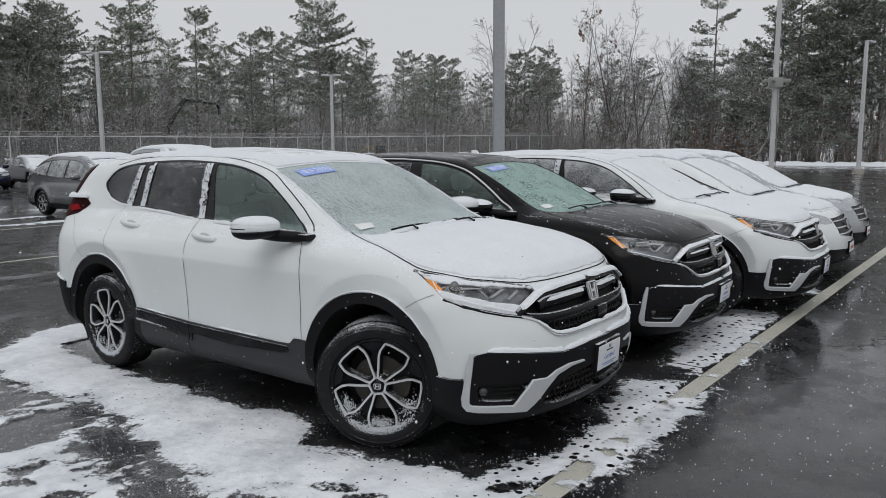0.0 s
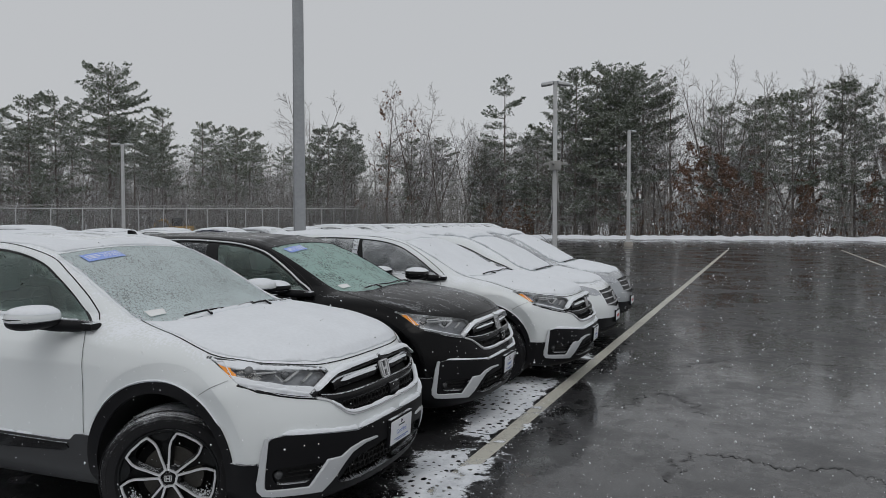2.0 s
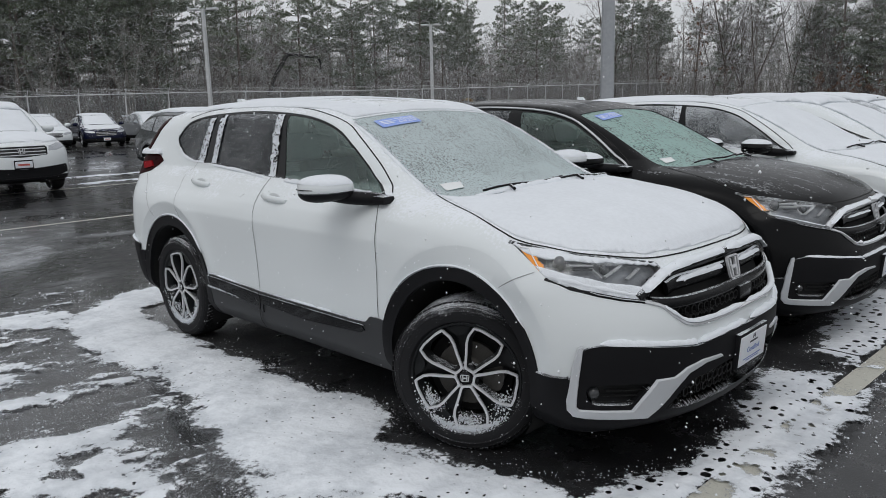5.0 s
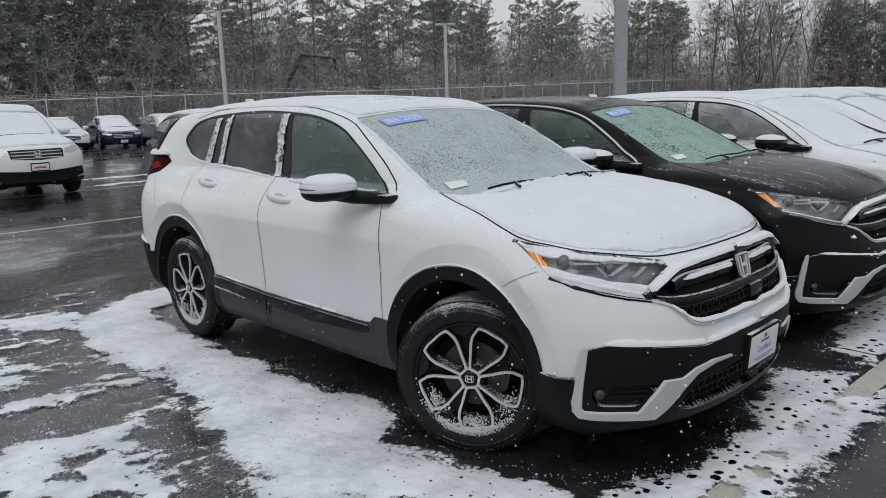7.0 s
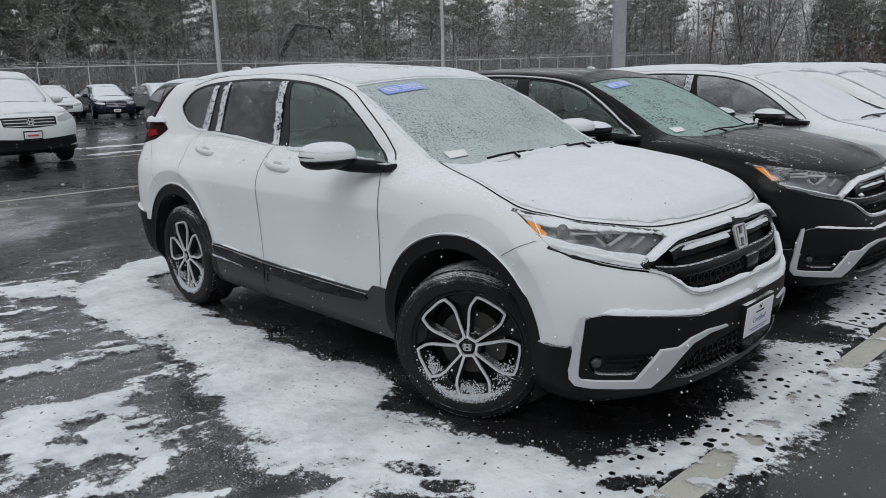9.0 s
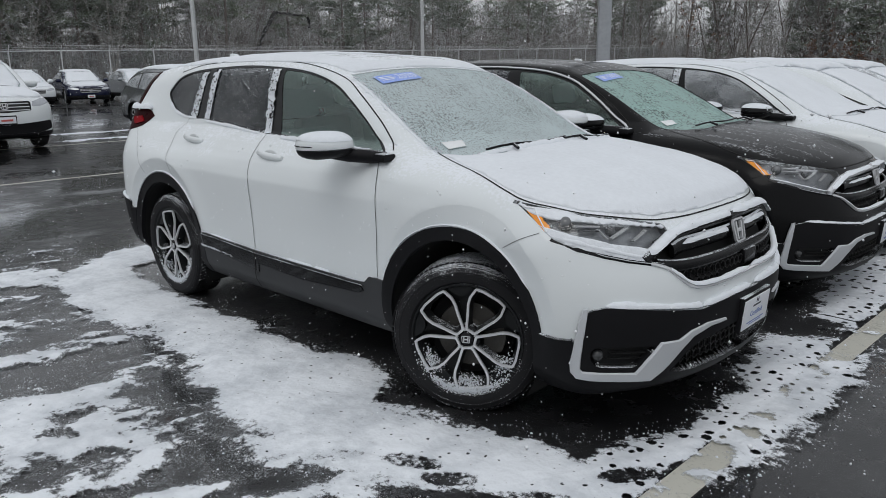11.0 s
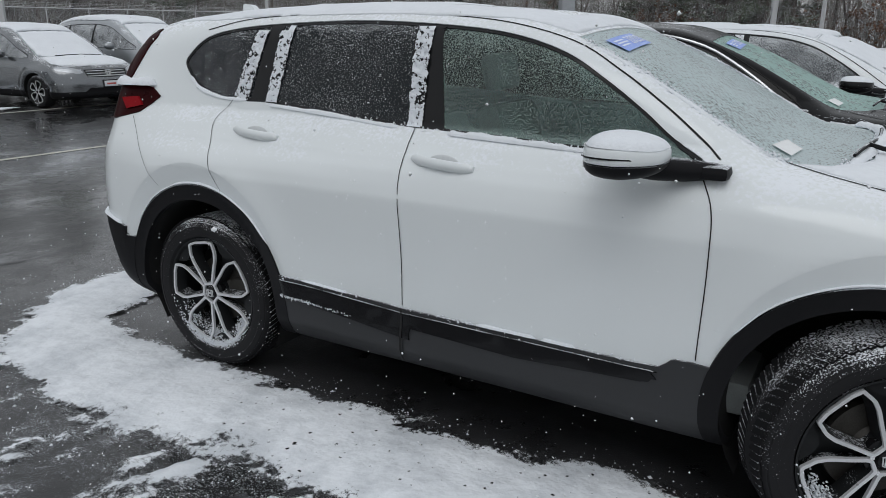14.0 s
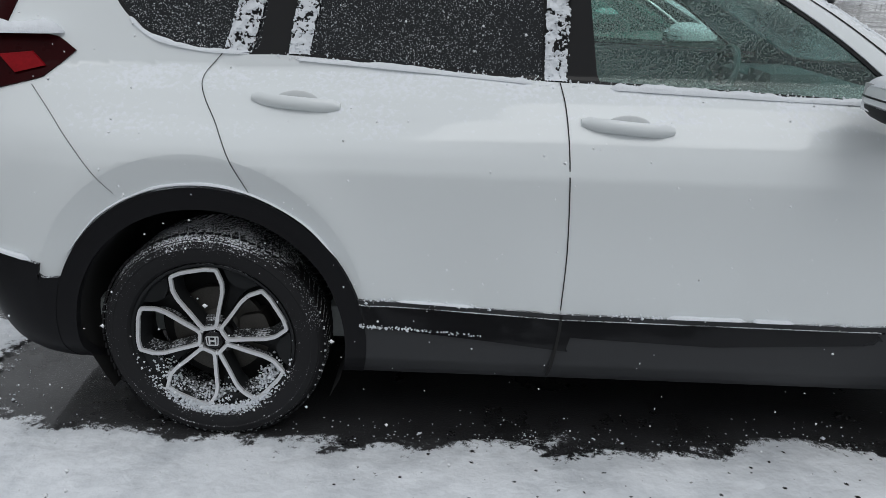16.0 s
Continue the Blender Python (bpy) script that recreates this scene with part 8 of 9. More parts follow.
def bare_limbs(seed, height, spread=0.5, first=0.35, stems=1, branches=15):
    """The limbs of a leafless tree: rows of (start, end, radii, level)."""
    rnd = random.Random(seed)
    out = []

    def aside(way, angle):
        ref = Vector((rnd.uniform(-1, 1), rnd.uniform(-1, 1), rnd.uniform(-0.3, 0.3)))
        u = (ref - way * ref.dot(way)).normalized()
        return (way * math.cos(angle) + u * math.sin(angle)).normalized()

    def run(p, way, length, r0, r1, n, bend, lift, level):
        q, spots = Vector(p), []
        for k in range(n):
            way = (way + Vector((rnd.uniform(-1, 1), rnd.uniform(-1, 1), 0)) * bend + Vector((0, 0, lift))).normalized()
            e = q + way * length / n
            out.append((q.copy(), e.copy(), r0 + (r1 - r0) * k / n, r0 + (r1 - r0) * (k + 1) / n, level))
            spots.append((q.copy(), e.copy(), way.copy()))
            q = e
        return spots

    def along(spots, t):
        k = min(int(t * len(spots)), len(spots) - 1)
        a, b, way = spots[k]
        return a.lerp(b, t * len(spots) - k), way

    girth = height * 0.0085 + 0.03
    fork = first * height if stems > 1 else 0.0
    base = Vector((0, 0, -0.2))
    if stems > 1:
        run(base, Vector((0, 0, 1)), fork + 0.2, girth, girth * 0.85, 3, 0.02, 0, 0)
    for s in range(stems):
        way = Vector((rnd.uniform(-0.04, 0.04), rnd.uniform(-0.04, 0.04), 1)).normalized()
        if stems > 1:
            a = 2 * math.pi * (s + rnd.uniform(-0.2, 0.2)) / stems
            tip = rnd.uniform(0.16, 0.34) * (0.6 + spread)
            way = Vector((math.cos(a) * tip, math.sin(a) * tip, 1)).normalized()
        L = height * rnd.uniform(0.92, 1.0) - fork
        trunk = run(Vector((0, 0, fork - (0.0 if stems > 1 else 0.2))), way, L, girth * (0.6 if stems > 1 else 1.0), 0.011, 7, 0.035, 0.02, 0)
        low = 0.12 if stems > 1 else first
        count = max(5, branches // stems + 1)
        for k in range(count):
            t = low + (0.98 - low) * (k + rnd.random()) / count
            p, way = along(trunk, t)
            u = (t - low) / (1 - low)
            ang = radians((64 - 30 * u) * (0.65 + 0.55 * spread)) * rnd.uniform(0.75, 1.25)
            bl = height * (0.30 - 0.17 * u) * (0.7 + 0.5 * spread) * rnd.uniform(0.65, 1.2)
            limb = run(p, aside(way, ang), bl, max(girth * (0.34 - 0.23 * u), 0.015), 0.007, 4, 0.12, 0.05, 1)
            for j in range(8):
                f = 0.15 + 0.85 * (j + rnd.random()) / 8
                q, w = along(limb, f)
                tl = bl * (0.48 - 0.26 * f) * rnd.uniform(0.7, 1.2)
                twig = run(q, aside(w, radians(rnd.uniform(28, 60))), tl, 0.010, 0.006, 2, 0.14, 0.05, 2)
                for i in range(5):
                    g = 0.2 + 0.8 * (i + rnd.random()) / 5
                    q2, w2 = along(twig, g)
                    run(q2, aside(w2, radians(rnd.uniform(25, 60))), tl * rnd.uniform(0.32, 0.6), 0.007, 0.005, 1, 0.05, 0.04, 3)
    return out


def limb_mesh(name, limbs, mat, pick):
    s = [q for q in limbs if pick(q[4])]
    obs = bars([q[0] for q in s], [q[1] for q in s], [q[2] for q in s], [max(q[3], 0.005) for q in s], 5 if pick(0) else 3)
    mesh = bpy.data.meshes.new(name)
    mesh.from_pydata([tuple(v) for v in obs[0]], [], [tuple(f) for f in obs[1].tolist()])
    mesh.materials.append(mat)
    mesh.shade_smooth()
    return mesh


def leaf_mesh(name, centres, ways, sizes, mat, seed, blades=4, thin=0.16, droop=0.2):
    """Tufts: each a few slender blades that fan out from a point."""
    rnd = np.random.RandomState(seed)
    C = np.repeat(np.array(centres), blades, 0)
    W = np.repeat(np.array(ways), blades, 0) + rnd.normal(0, 0.55, (len(C), 3)) - np.array((0, 0, droop)) * rnd.rand(len(C), 1)
    W /= np.linalg.norm(W, axis=1)[:, None] + 1e-9
    S = np.repeat(np.array(sizes), blades) * rnd.uniform(0.6, 1.3, len(C))
    side = np.cross(W, rnd.normal(0, 1, (len(C), 3)))
    side /= np.linalg.norm(side, axis=1)[:, None] + 1e-9
    a = C - W * S[:, None] * 0.15
    m = C + W * S[:, None] * 0.5
    t = C + W * S[:, None]
    V = np.stack([a, m + side * S[:, None] * thin, t, m - side * S[:, None] * thin], 1).reshape(-1, 3)
    F = np.arange(len(V)).reshape(-1, 4)
    mesh = bpy.data.meshes.new(name)
    mesh.from_pydata([tuple(v) for v in V], [], [tuple(f) for f in F.tolist()])
    mesh.materials.append(mat)
    return mesh


def pine_meshes(seed, height, bare=0.35, reach=0.20, whorls=15, mat=None, ragged=0.4, broad=1.0, flat=0.22):
    """A pine: a straight trunk, whorls of limbs, and flat pads of needles towards their ends."""
    rnd = random.Random(seed)
    limbs = []
    lean = Vector((rnd.uniform(-0.02, 0.02), rnd.uniform(-0.02, 0.02), 1))
    for k in range(6):
        limbs.append((lean * (height * k / 6 - 0.2), lean * (height * (k + 1) / 6), height * 0.011 * (1 - k / 6.4) + 0.02, height * 0.011 * (1 - (k + 1) / 6.4) + 0.012, 0))
    centres, ways, sizes = [], [], []

    def tuft(c, d, lift=0.55):
        centres.append(c)
        ways.append((d + Vector((rnd.uniform(-0.4, 0.4), rnd.uniform(-0.4, 0.4), lift))).normalized())
        sizes.append(rnd.uniform(0.17, 0.29))

    def bough(at, d, L):
        """Branchlets to both sides of a limb, each set with tufts; at gives the place along it."""
        across = Vector((-d.y, d.x, 0)).normalized()
        n = max(3, int(L / 0.30))
        for k in range(n):
            t = 0.22 + 0.78 * (k + rnd.random()) / n
            c = at(t)
            for side in (-1, 1):
                m = (0.22 + 0.24 * L) * (1.15 - 0.75 * t) * rnd.uniform(0.6, 1.2)
                way = (across * side * 0.85 + d * 0.55 + Vector((0, 0, rnd.uniform(-0.10, 0.16) + flat - 0.2))).normalized()
                steps = max(2, int(m / 0.19))
                for j in range(steps):
                    p = c + way * m * (j + rnd.uniform(0.4, 1.0)) / steps
                    tuft(p + Vector((0, 0, rnd.uniform(-0.05, 0.07))), way)
        for _ in range(3):
            tuft(at(1.0), d)

    for w in range(whorls):
        u = min(max((w + rnd.uniform(-0.25, 0.25)) / (whorls - 1), 0.0), 0.96)
        f = bare + (1 - bare) * u
        cone = (1 - u) ** 0.8
        v = (u - 0.40) / 0.64 if u > 0.40 else (0.40 - u) / 0.62
        round_top = max(0.04, 1 - v * v) ** 0.38
        shape = cone * (1 - broad) + round_top * broad
        for b in range(rnd.choice((4, 5, 6)) if u < 0.85 else 4):
            if rnd.random() < ragged * 0.4:
                continue
            a = rnd.uniform(0, 2 * math.pi)
            L = height * reach * shape * rnd.uniform(1 - ragged, 1.12) + 0.25
            rise = rnd.uniform(-0.14, 0.22) + 0.50 * u * u
            d = Vector((math.cos(a), math.sin(a), rise)).normalized()
            p = lean * (height * f)
            q = p + d * L * 0.6
            e = q + (d + Vector((0, 0, 0.22))).normalized() * L * 0.4
            limbs.append((p, q, 0.030, 0.020, 1))
            limbs.append((q, e, 0.020, 0.008, 1))
            bough(lambda t, p=p, q=q, e=e: p.lerp(q, t / 0.6) if t < 0.6 else q.lerp(e, (t - 0.6) / 0.4), d, L)
    for k in range(14):
        tuft(lean * (height * (0.95 + 0.05 * k / 14)), Vector((rnd.uniform(-1, 1), rnd.uniform(-1, 1), 0.6)))
    # dead limbs below the crown, with a few twigs
    for _ in range(26):
        f = rnd.uniform(0.06, max(bare, 0.14) + 0.08)
        a = rnd.uniform(0, 2 * math.pi)
        p = lean * (height * f)
        d = Vector((math.cos(a), math.sin(a), rnd.uniform(-0.2, 0.25))) * rnd.uniform(0.6, 2.2)
        limbs.append((p, p + d, 0.020, 0.006, 1))
        for _ in range(3):
            q = p + d * rnd.uniform(0.4, 0.95)
            limbs.append((q, q + Vector((rnd.uniform(-0.5, 0.5), rnd.uniform(-0.5, 0.5), rnd.uniform(-0.1, 0.25))), 0.010, 0.006, 1))
    return limb_mesh("trunk", limbs, BARK, lambda v: True), leaf_mesh("crown", centres, ways, sizes, mat or NEEDLE, seed, 6, 0.125)


def place_tree(name, meshes, x, y, turn, s, label, group, z=0.0, category="tree"):
    tree = thing(name, Matrix.Translation((x, y, z)) @ Matrix.Rotation(turn, 4, "Z") @ Matrix.Diagonal((s, s, s * 1.0, 1)), label, category, group)
    for key, mesh in zip(("trunk", "crown"), meshes):
        ob = new(key, mesh)
        ob.parent = tree
    return tree


PINE_KINDS = ((14.0, 0.20, 0.15, 18, NEEDLE, 0.50, 0.80, 0.20), (14.0, 0.38, 0.17, 15, NEEDLE, 0.50, 0.95, 0.22), (15.0, 0.10, 0.20, 22, NEEDLE_DARK, 0.40, 0.9, 0.2), (12.0, 0.08, 0.21, 19, NEEDLE_DARK, 0.25, 0.2, 0.22), (14.0, 0.30, 0.17, 17, NEEDLE, 0.45, 1.0, 0.25), (16.0, 0.26, 0.235, 13, NEEDLE_DARK, 0.25, 0.35, 0.14), (14.0, 0.52, 0.17, 13, NEEDLE_DARK, 0.50, 1.0, 0.22), (15.0, 0.36, 0.23, 20, NEEDLE_DARK, 0.30, 1.0, 0.2))
PINES = [pine_meshes(11 + i, *k) for i, k in enumerate(PINE_KINDS)]
BARE_KINDS = ((13.5, 0.55, 0.30, 1, 22), (12.0, 0.80, 0.22, 3, 24), (14.5, 0.45, 0.35, 1, 20), (10.5, 0.75, 0.2, 3, 21), (13.0, 0.7, 0.28, 3, 24), (8.0, 0.7, 0.12, 3, 15))
BARES = []
for i, k in enumerate(BARE_KINDS):
    L = bare_limbs(40 + i, *k)
    mat = BARK_PALE if i in (2, 5) else BARK
    BARES.append((limb_mesh("trunk", L, mat, lambda v: v < 1), limb_mesh("crown", L, mat, lambda v: v >= 1)))


def oak_meshes(seed, height=8.5, keep=0.6, top=False):
    L = bare_limbs(seed, height, 0.85, 0.12, 1, 16)
    rnd = random.Random(seed)
    c, w, s = [], [], []
    for q in L:
        if q[4] >= 2 and rnd.random() < keep:
            for _ in range(2):
                c.append(q[0].lerp(q[1], rnd.random()) + Vector((rnd.uniform(-0.15, 0.15), rnd.uniform(-0.15, 0.15), rnd.uniform(-0.2, 0.1))))
                w.append(Vector((rnd.uniform(-1, 1), rnd.uniform(-1, 1), -0.5)))
                s.append(rnd.uniform(0.14, 0.26))
    return limb_mesh("trunk", L, BARK, lambda v: True), leaf_mesh("crown", c, w, s, RUSSET, seed, 3, 0.32)


OAKS = [oak_meshes(71), oak_meshes(72, 7.0, 0.45), oak_meshes(73, 15.0, 0.16)]
OAK_TALL = (8.5, 7.0, 15.0)
rnd = random.Random(2024)


def slope(x, y):
    return float(fence_base(np.array(y))) - 0.1 if x < -46 else -0.1


def tree(kind, i, x, y, height, label=""):
    """One tree of the wood, as tall as given."""
    turn = rnd.uniform(0, 6.28)
    if kind == "pine":
        place_tree("pine_tree", PINES[i], x, y, turn, height / PINE_KINDS[i][0], label or "tall dark green pine with long bare trunk, dusted with snow", "trees of the wood", slope(x, y))
    elif kind == "oak":
        place_tree("oak_tree", OAKS[i], x, y, turn, height / OAK_TALL[i], label or "young oak that kept its russet dead leaves", "trees of the wood", slope(x, y))
    else:
        place_tree("bare_tree", BARES[i], x, y, turn, height / BARE_KINDS[i][0], label or "leafless grey tree with snow along its branches", "trees of the wood", slope(x, y))


def wood(count, spot, tall, choose):
    for _ in range(count):
        x, y = spot()
        k = choose(x, y)
        i = rnd.choice({"pine": (1, 4, 6, 0, 2, 6) if x < -46 else (0, 1, 2, 3, 4, 2), "oak": (0, 1), "bare": (0, 1, 2, 3, 4, 5)}[k])
        h = tall(x, y) * rnd.uniform(0.72, 1.0)
        tree(k, i, x, y, h * (0.6 if k == "oak" else (0.8 if (k, i) == ("bare", 5) else 1.0)))


# the trees that stand out, from the far fence corner round to the lot's far side
for kind, i, x, y, h, label in (
        ("pine", 7, -56.0, 50.6, 15.1, "broad-crowned tall pine standing above the wood"),
        ("pine", 4, -55.0, 56.7, 12.4, ""), ("pine", 0, -54.5, 61.4, 11.6, ""), ("pine", 1, -54.0, 66.0, 11.2, ""), ("pine", 4, -54.5, 69.0, 11.2, ""),
        ("bare", 1, -52.5, 78.0, 17.0, "leafless tree with a wide fan of branches"),
        ("pine", 3, -52.0, 80.0, 12.6, "dark narrow young pine"),
        ("bare", 0, -46.5, 77.0, 11.8, ""), ("bare", 2, -43.5, 79.0, 12.5, ""),
        ("oak", 2, -40.9, 77.0, 16.8, "tall tree with clusters of dead leaves at its twig ends"), ("bare", 4, -38.0, 78.0, 16.5, ""),
        ("bare", 1, -34.3, 77.0, 13.6, ""), ("bare", 4, -31.0, 78.0, 12.5, ""), ("bare", 3, -28.6, 79.0, 13.0, ""),
        ("pine", 5, -26.3, 77.0, 17.4, "pine with wide flat tiers of branches against the sky"),
        ("pine", 2, -18.6, 77.5, 17.2, "tall pine with a broad dense crown"), ("pine", 1, -16.2, 76.8, 16.4, "tall pine with a broad dense crown"), ("pine", 2, -13.9, 77.5, 17.0, "tall pine with a broad dense crown"), ("pine", 7, -11.6, 78.6, 16.6, "tall pine with a broad dense crown"), ("pine", 2, -20.6, 79.5, 15.6, "tall pine with a broad dense crown"),
        ("pine", 7, -15.2, 80.5, 17.6, "tall pine with a broad dense crown"), ("pine", 0, -22.6, 77.2, 12.0, ""), ("pine", 0, -24.4, 79.0, 11.0, ""), ("pine", 3, -29.6, 79.5, 10.0, ""), ("pine", 0, -38.6, 79.0, 11.5, ""),
        ("bare", 2, -11.0, 78.0, 16.4, ""), ("bare", 0, -8.6, 77.0, 17.0, ""), ("bare", 4, -5.2, 77.5, 16.2, ""), ("pine", 4, -4.0, 77.6, 13.0, ""),
        ("pine", 1, -1.0, 78.2, 13.2, ""), ("bare", 2, 0.1, 77.0, 16.2, ""), ("pine", 4, 2.4, 77.0, 13.4, ""), ("bare", 0, 4.2, 78.0, 14.5, ""), ("bare", 2, 6.2, 77.5, 16.4, ""),
        ("pine", 2, 7.5, 77.2, 14.4, ""), ("bare", 4, 10.0, 77.5, 15.0, ""), ("bare", 0, 11.8, 77.2, 15.6, ""), ("bare", 1, 13.7, 77.6, 16.0, ""), ("bare", 4, 16.8, 77.0, 15.8, ""),
        ("oak", 0, -6.6, 76.0, 9.6, ""), ("oak", 0, -4.6, 76.5, 8.4, ""), ("oak", 1, -3.0, 76.0, 7.2, ""), ("oak", 0, -1.2, 76.2, 6.6, ""), ("oak", 1, 3.4, 76.0, 5.4, ""), ("oak", 1, -27.6, 75.6, 3.6, ""), ("oak", 1, 8.5, 76.2, 5.0, ""),
        ("bare", 5, -49.6, 19.5, 8.2, "pale birch clump with snowy twigs behind the fence"), ("bare", 5, -50.2, 22.0, 7.6, "pale birch clump with snowy twigs behind the fence"), ("bare", 5, -50.0, 14.5, 7.0, "pale birch clump with snowy twigs behind the fence"), ("bare", 5, -49.8, 27.0, 6.8, "pale birch clump with snowy twigs behind the fence"),
        ("bare", 2, -52.5, 30.0, 11.5, ""), ("bare", 0, -54.5, 31.5, 12.0, ""), ("pine", 4, -53.0, 34.6, 12.2, ""), ("pine", 2, -51.5, 39.0, 11.0, ""), ("pine", 2, -53.0, 42.6, 11.6, "")):
    tree(kind, i, x, y, h, label)

# behind the fence: tall pines, thick at its near end
for k in range(23):
    y = -6 + 1.6 * k + rnd.uniform(-0.5, 0.5)
    tree("pine", (7, 4, 1, 2, 6)[k % 5], -51.0 - 3.0 * (k % 3) + rnd.uniform(-1, 1), y, rnd.uniform(10.8, 13.2) + 2.5 * (y < 12))
wood(34, lambda: (rnd.uniform(-72, -50), 26 - 30 * rnd.random()), lambda x, y: 11.5 + 0.10 * (-50 - x) + 2.5 * (y < 12), lambda x, y: "pine" if rnd.random() < 0.72 else "bare")
wood(24, lambda: (rnd.uniform(-74, -52), rnd.uniform(27, 46)), lambda x, y: 9.8 + 0.10 * (-50 - x), lambda x, y: "pine" if rnd.random() < 0.35 else "bare")
wood(54, lambda: (rnd.uniform(-78, -50.5), rnd.uniform(45, 104)), lambda x, y: 10.6 + 0.13 * (-50 - x) + 0.02 * (y - 45), lambda x, y: "pine" if rnd.random() < 0.62 else "bare")
# beyond the far edge
wood(46, lambda: (rnd.uniform(-50, -20), 77 + 26 * rnd.random() ** 1.3), lambda x, y: 12.5 + 0.10 * (y - 77), lambda x, y: "pine" if rnd.random() < 0.22 else "bare")
wood(56, lambda: (rnd.uniform(-21, 27), 76.5 + 24 * rnd.random() ** 1.3), lambda x, y: 16.0 + 0.10 * (y - 77), lambda x, y: (lambda r: "pine" if r < 0.20 else ("oak" if r < 0.30 else "bare"))(rnd.random()))


def thicket(name, count, spot, seed, mat, label, tall=(1.5, 5.0), twigs=7):
    """Undergrowth and far stems, past counting."""
    r = np.random.RandomState(seed)
    P0, P1, R0, R1 = [], [], [], []
    for _ in range(count):
        x, y, z = spot(r)
        h = r.uniform(*tall)
        p = np.array((x, y, z - 0.1))
        d = np.array((r.normal(0, 0.20), r.normal(0, 0.20), 1.0))
        mid, top = p + d * h * 0.5, p + d * h + np.array((r.normal(0, 0.25), r.normal(0, 0.25), 0))
        w = 0.008 + 0.006 * h * r.uniform(0.4, 1.4)
        P0 += [p, mid]
        P1 += [mid, top]
        R0 += [w, w * 0.6]
        R1 += [w * 0.6, 0.006]
        for _ in range(twigs):
            t = r.uniform(0.25, 0.97)
            q = p + (top - p) * t
            e = q + np.array((r.normal(0, 0.85), r.normal(0, 0.85), r.uniform(0.1, 1.0))) * min(h, 7) * 0.20
            P0.append(q)
            P1.append(e)
            R0.append(max(w * 0.35, 0.010))
            R1.append(0.008)
    V, F = bars(P0, P1, R0, R1, 3)
    return tagged(data_part(name, V, F, mat), label, "undergrowth", kind="stuff")


thicket("undergrowth", 1800, lambda r: (r.uniform(-50, 30), 75 + 22 * r.rand() ** 1.6, -0.1), 1, BARK, "dense leafless undergrowth at the edge of the wood")
thicket("undergrowth", 2200, lambda r: (lambda y: (r.uniform(-66, -47.5), y, slope(-60, y)))(r.uniform(-4, 104)), 2, BARK, "dense leafless undergrowth behind the fence")
thicket("undergrowth", 420, lambda r: (r.uniform(-50, 28), 75 + 8 * r.rand(), -0.1), 3, BARK_PALE, "pale snow-lined saplings at the edge of the wood", (3, 7))
thicket("undergrowth", 420, lambda r: (lambda y: (r.uniform(-54, -47.5), y, slope(-60, y)))(r.uniform(-4, 100)), 12, BARK_PALE, "pale snow-lined saplings behind the fence", (2, 6))
thicket("far_stems", 420, lambda r: (r.uniform(-100, 70), r.uniform(98, 112), -0.1), 4, BARK, "far grey stems deep in the wood", (6, 13), 8)
thicket("far_stems", 1200, lambda r: (r.uniform(-92, -74), r.uniform(-20, 120), 0.0), 5, BARK, "far grey stems deep in the wood", (6, 13), 8)

thicket("saplings", 640, lambda r: (r.uniform(-52, 28), 77 + 20 * r.rand(), -0.1), 6, BARK_PALE, "slender leafless saplings crowding the wood", (3.5, 9.5), 16)
thicket("saplings", 1200, lambda r: (lambda y: (r.uniform(-72, -50), y, slope(-60, y)))(r.uniform(-4, 104)), 7, BARK, "slender leafless saplings crowding the wood", (3, 8), 16)

# russet leaves held low in the undergrowth
r = np.random.RandomState(9)
n = 2600
x = np.where(r.rand(n) < 0.3, r.normal(-25.0, 1.6, n), r.uniform(-14, 22, n))
cs = np.stack([x, 76 + 5 * r.rand(n), np.abs(r.normal(0, 1.9, n)) + 0.3], 1)
mesh = leaf_mesh("dead_leaves", cs, r.normal(0, 1, (n, 3)), r.uniform(0.15, 0.34, n), RUSSET, 3, 3, 0.3)
tagged(link("dead_leaves", mesh, RUSSET), "russet dead leaves hanging in the undergrowth", "leaves", kind="stuff")

# ---- falling snow ----
FLAKE = material("falling_flakes", (0.85, 0.87, 0.90), 0.9, spread=0.02)


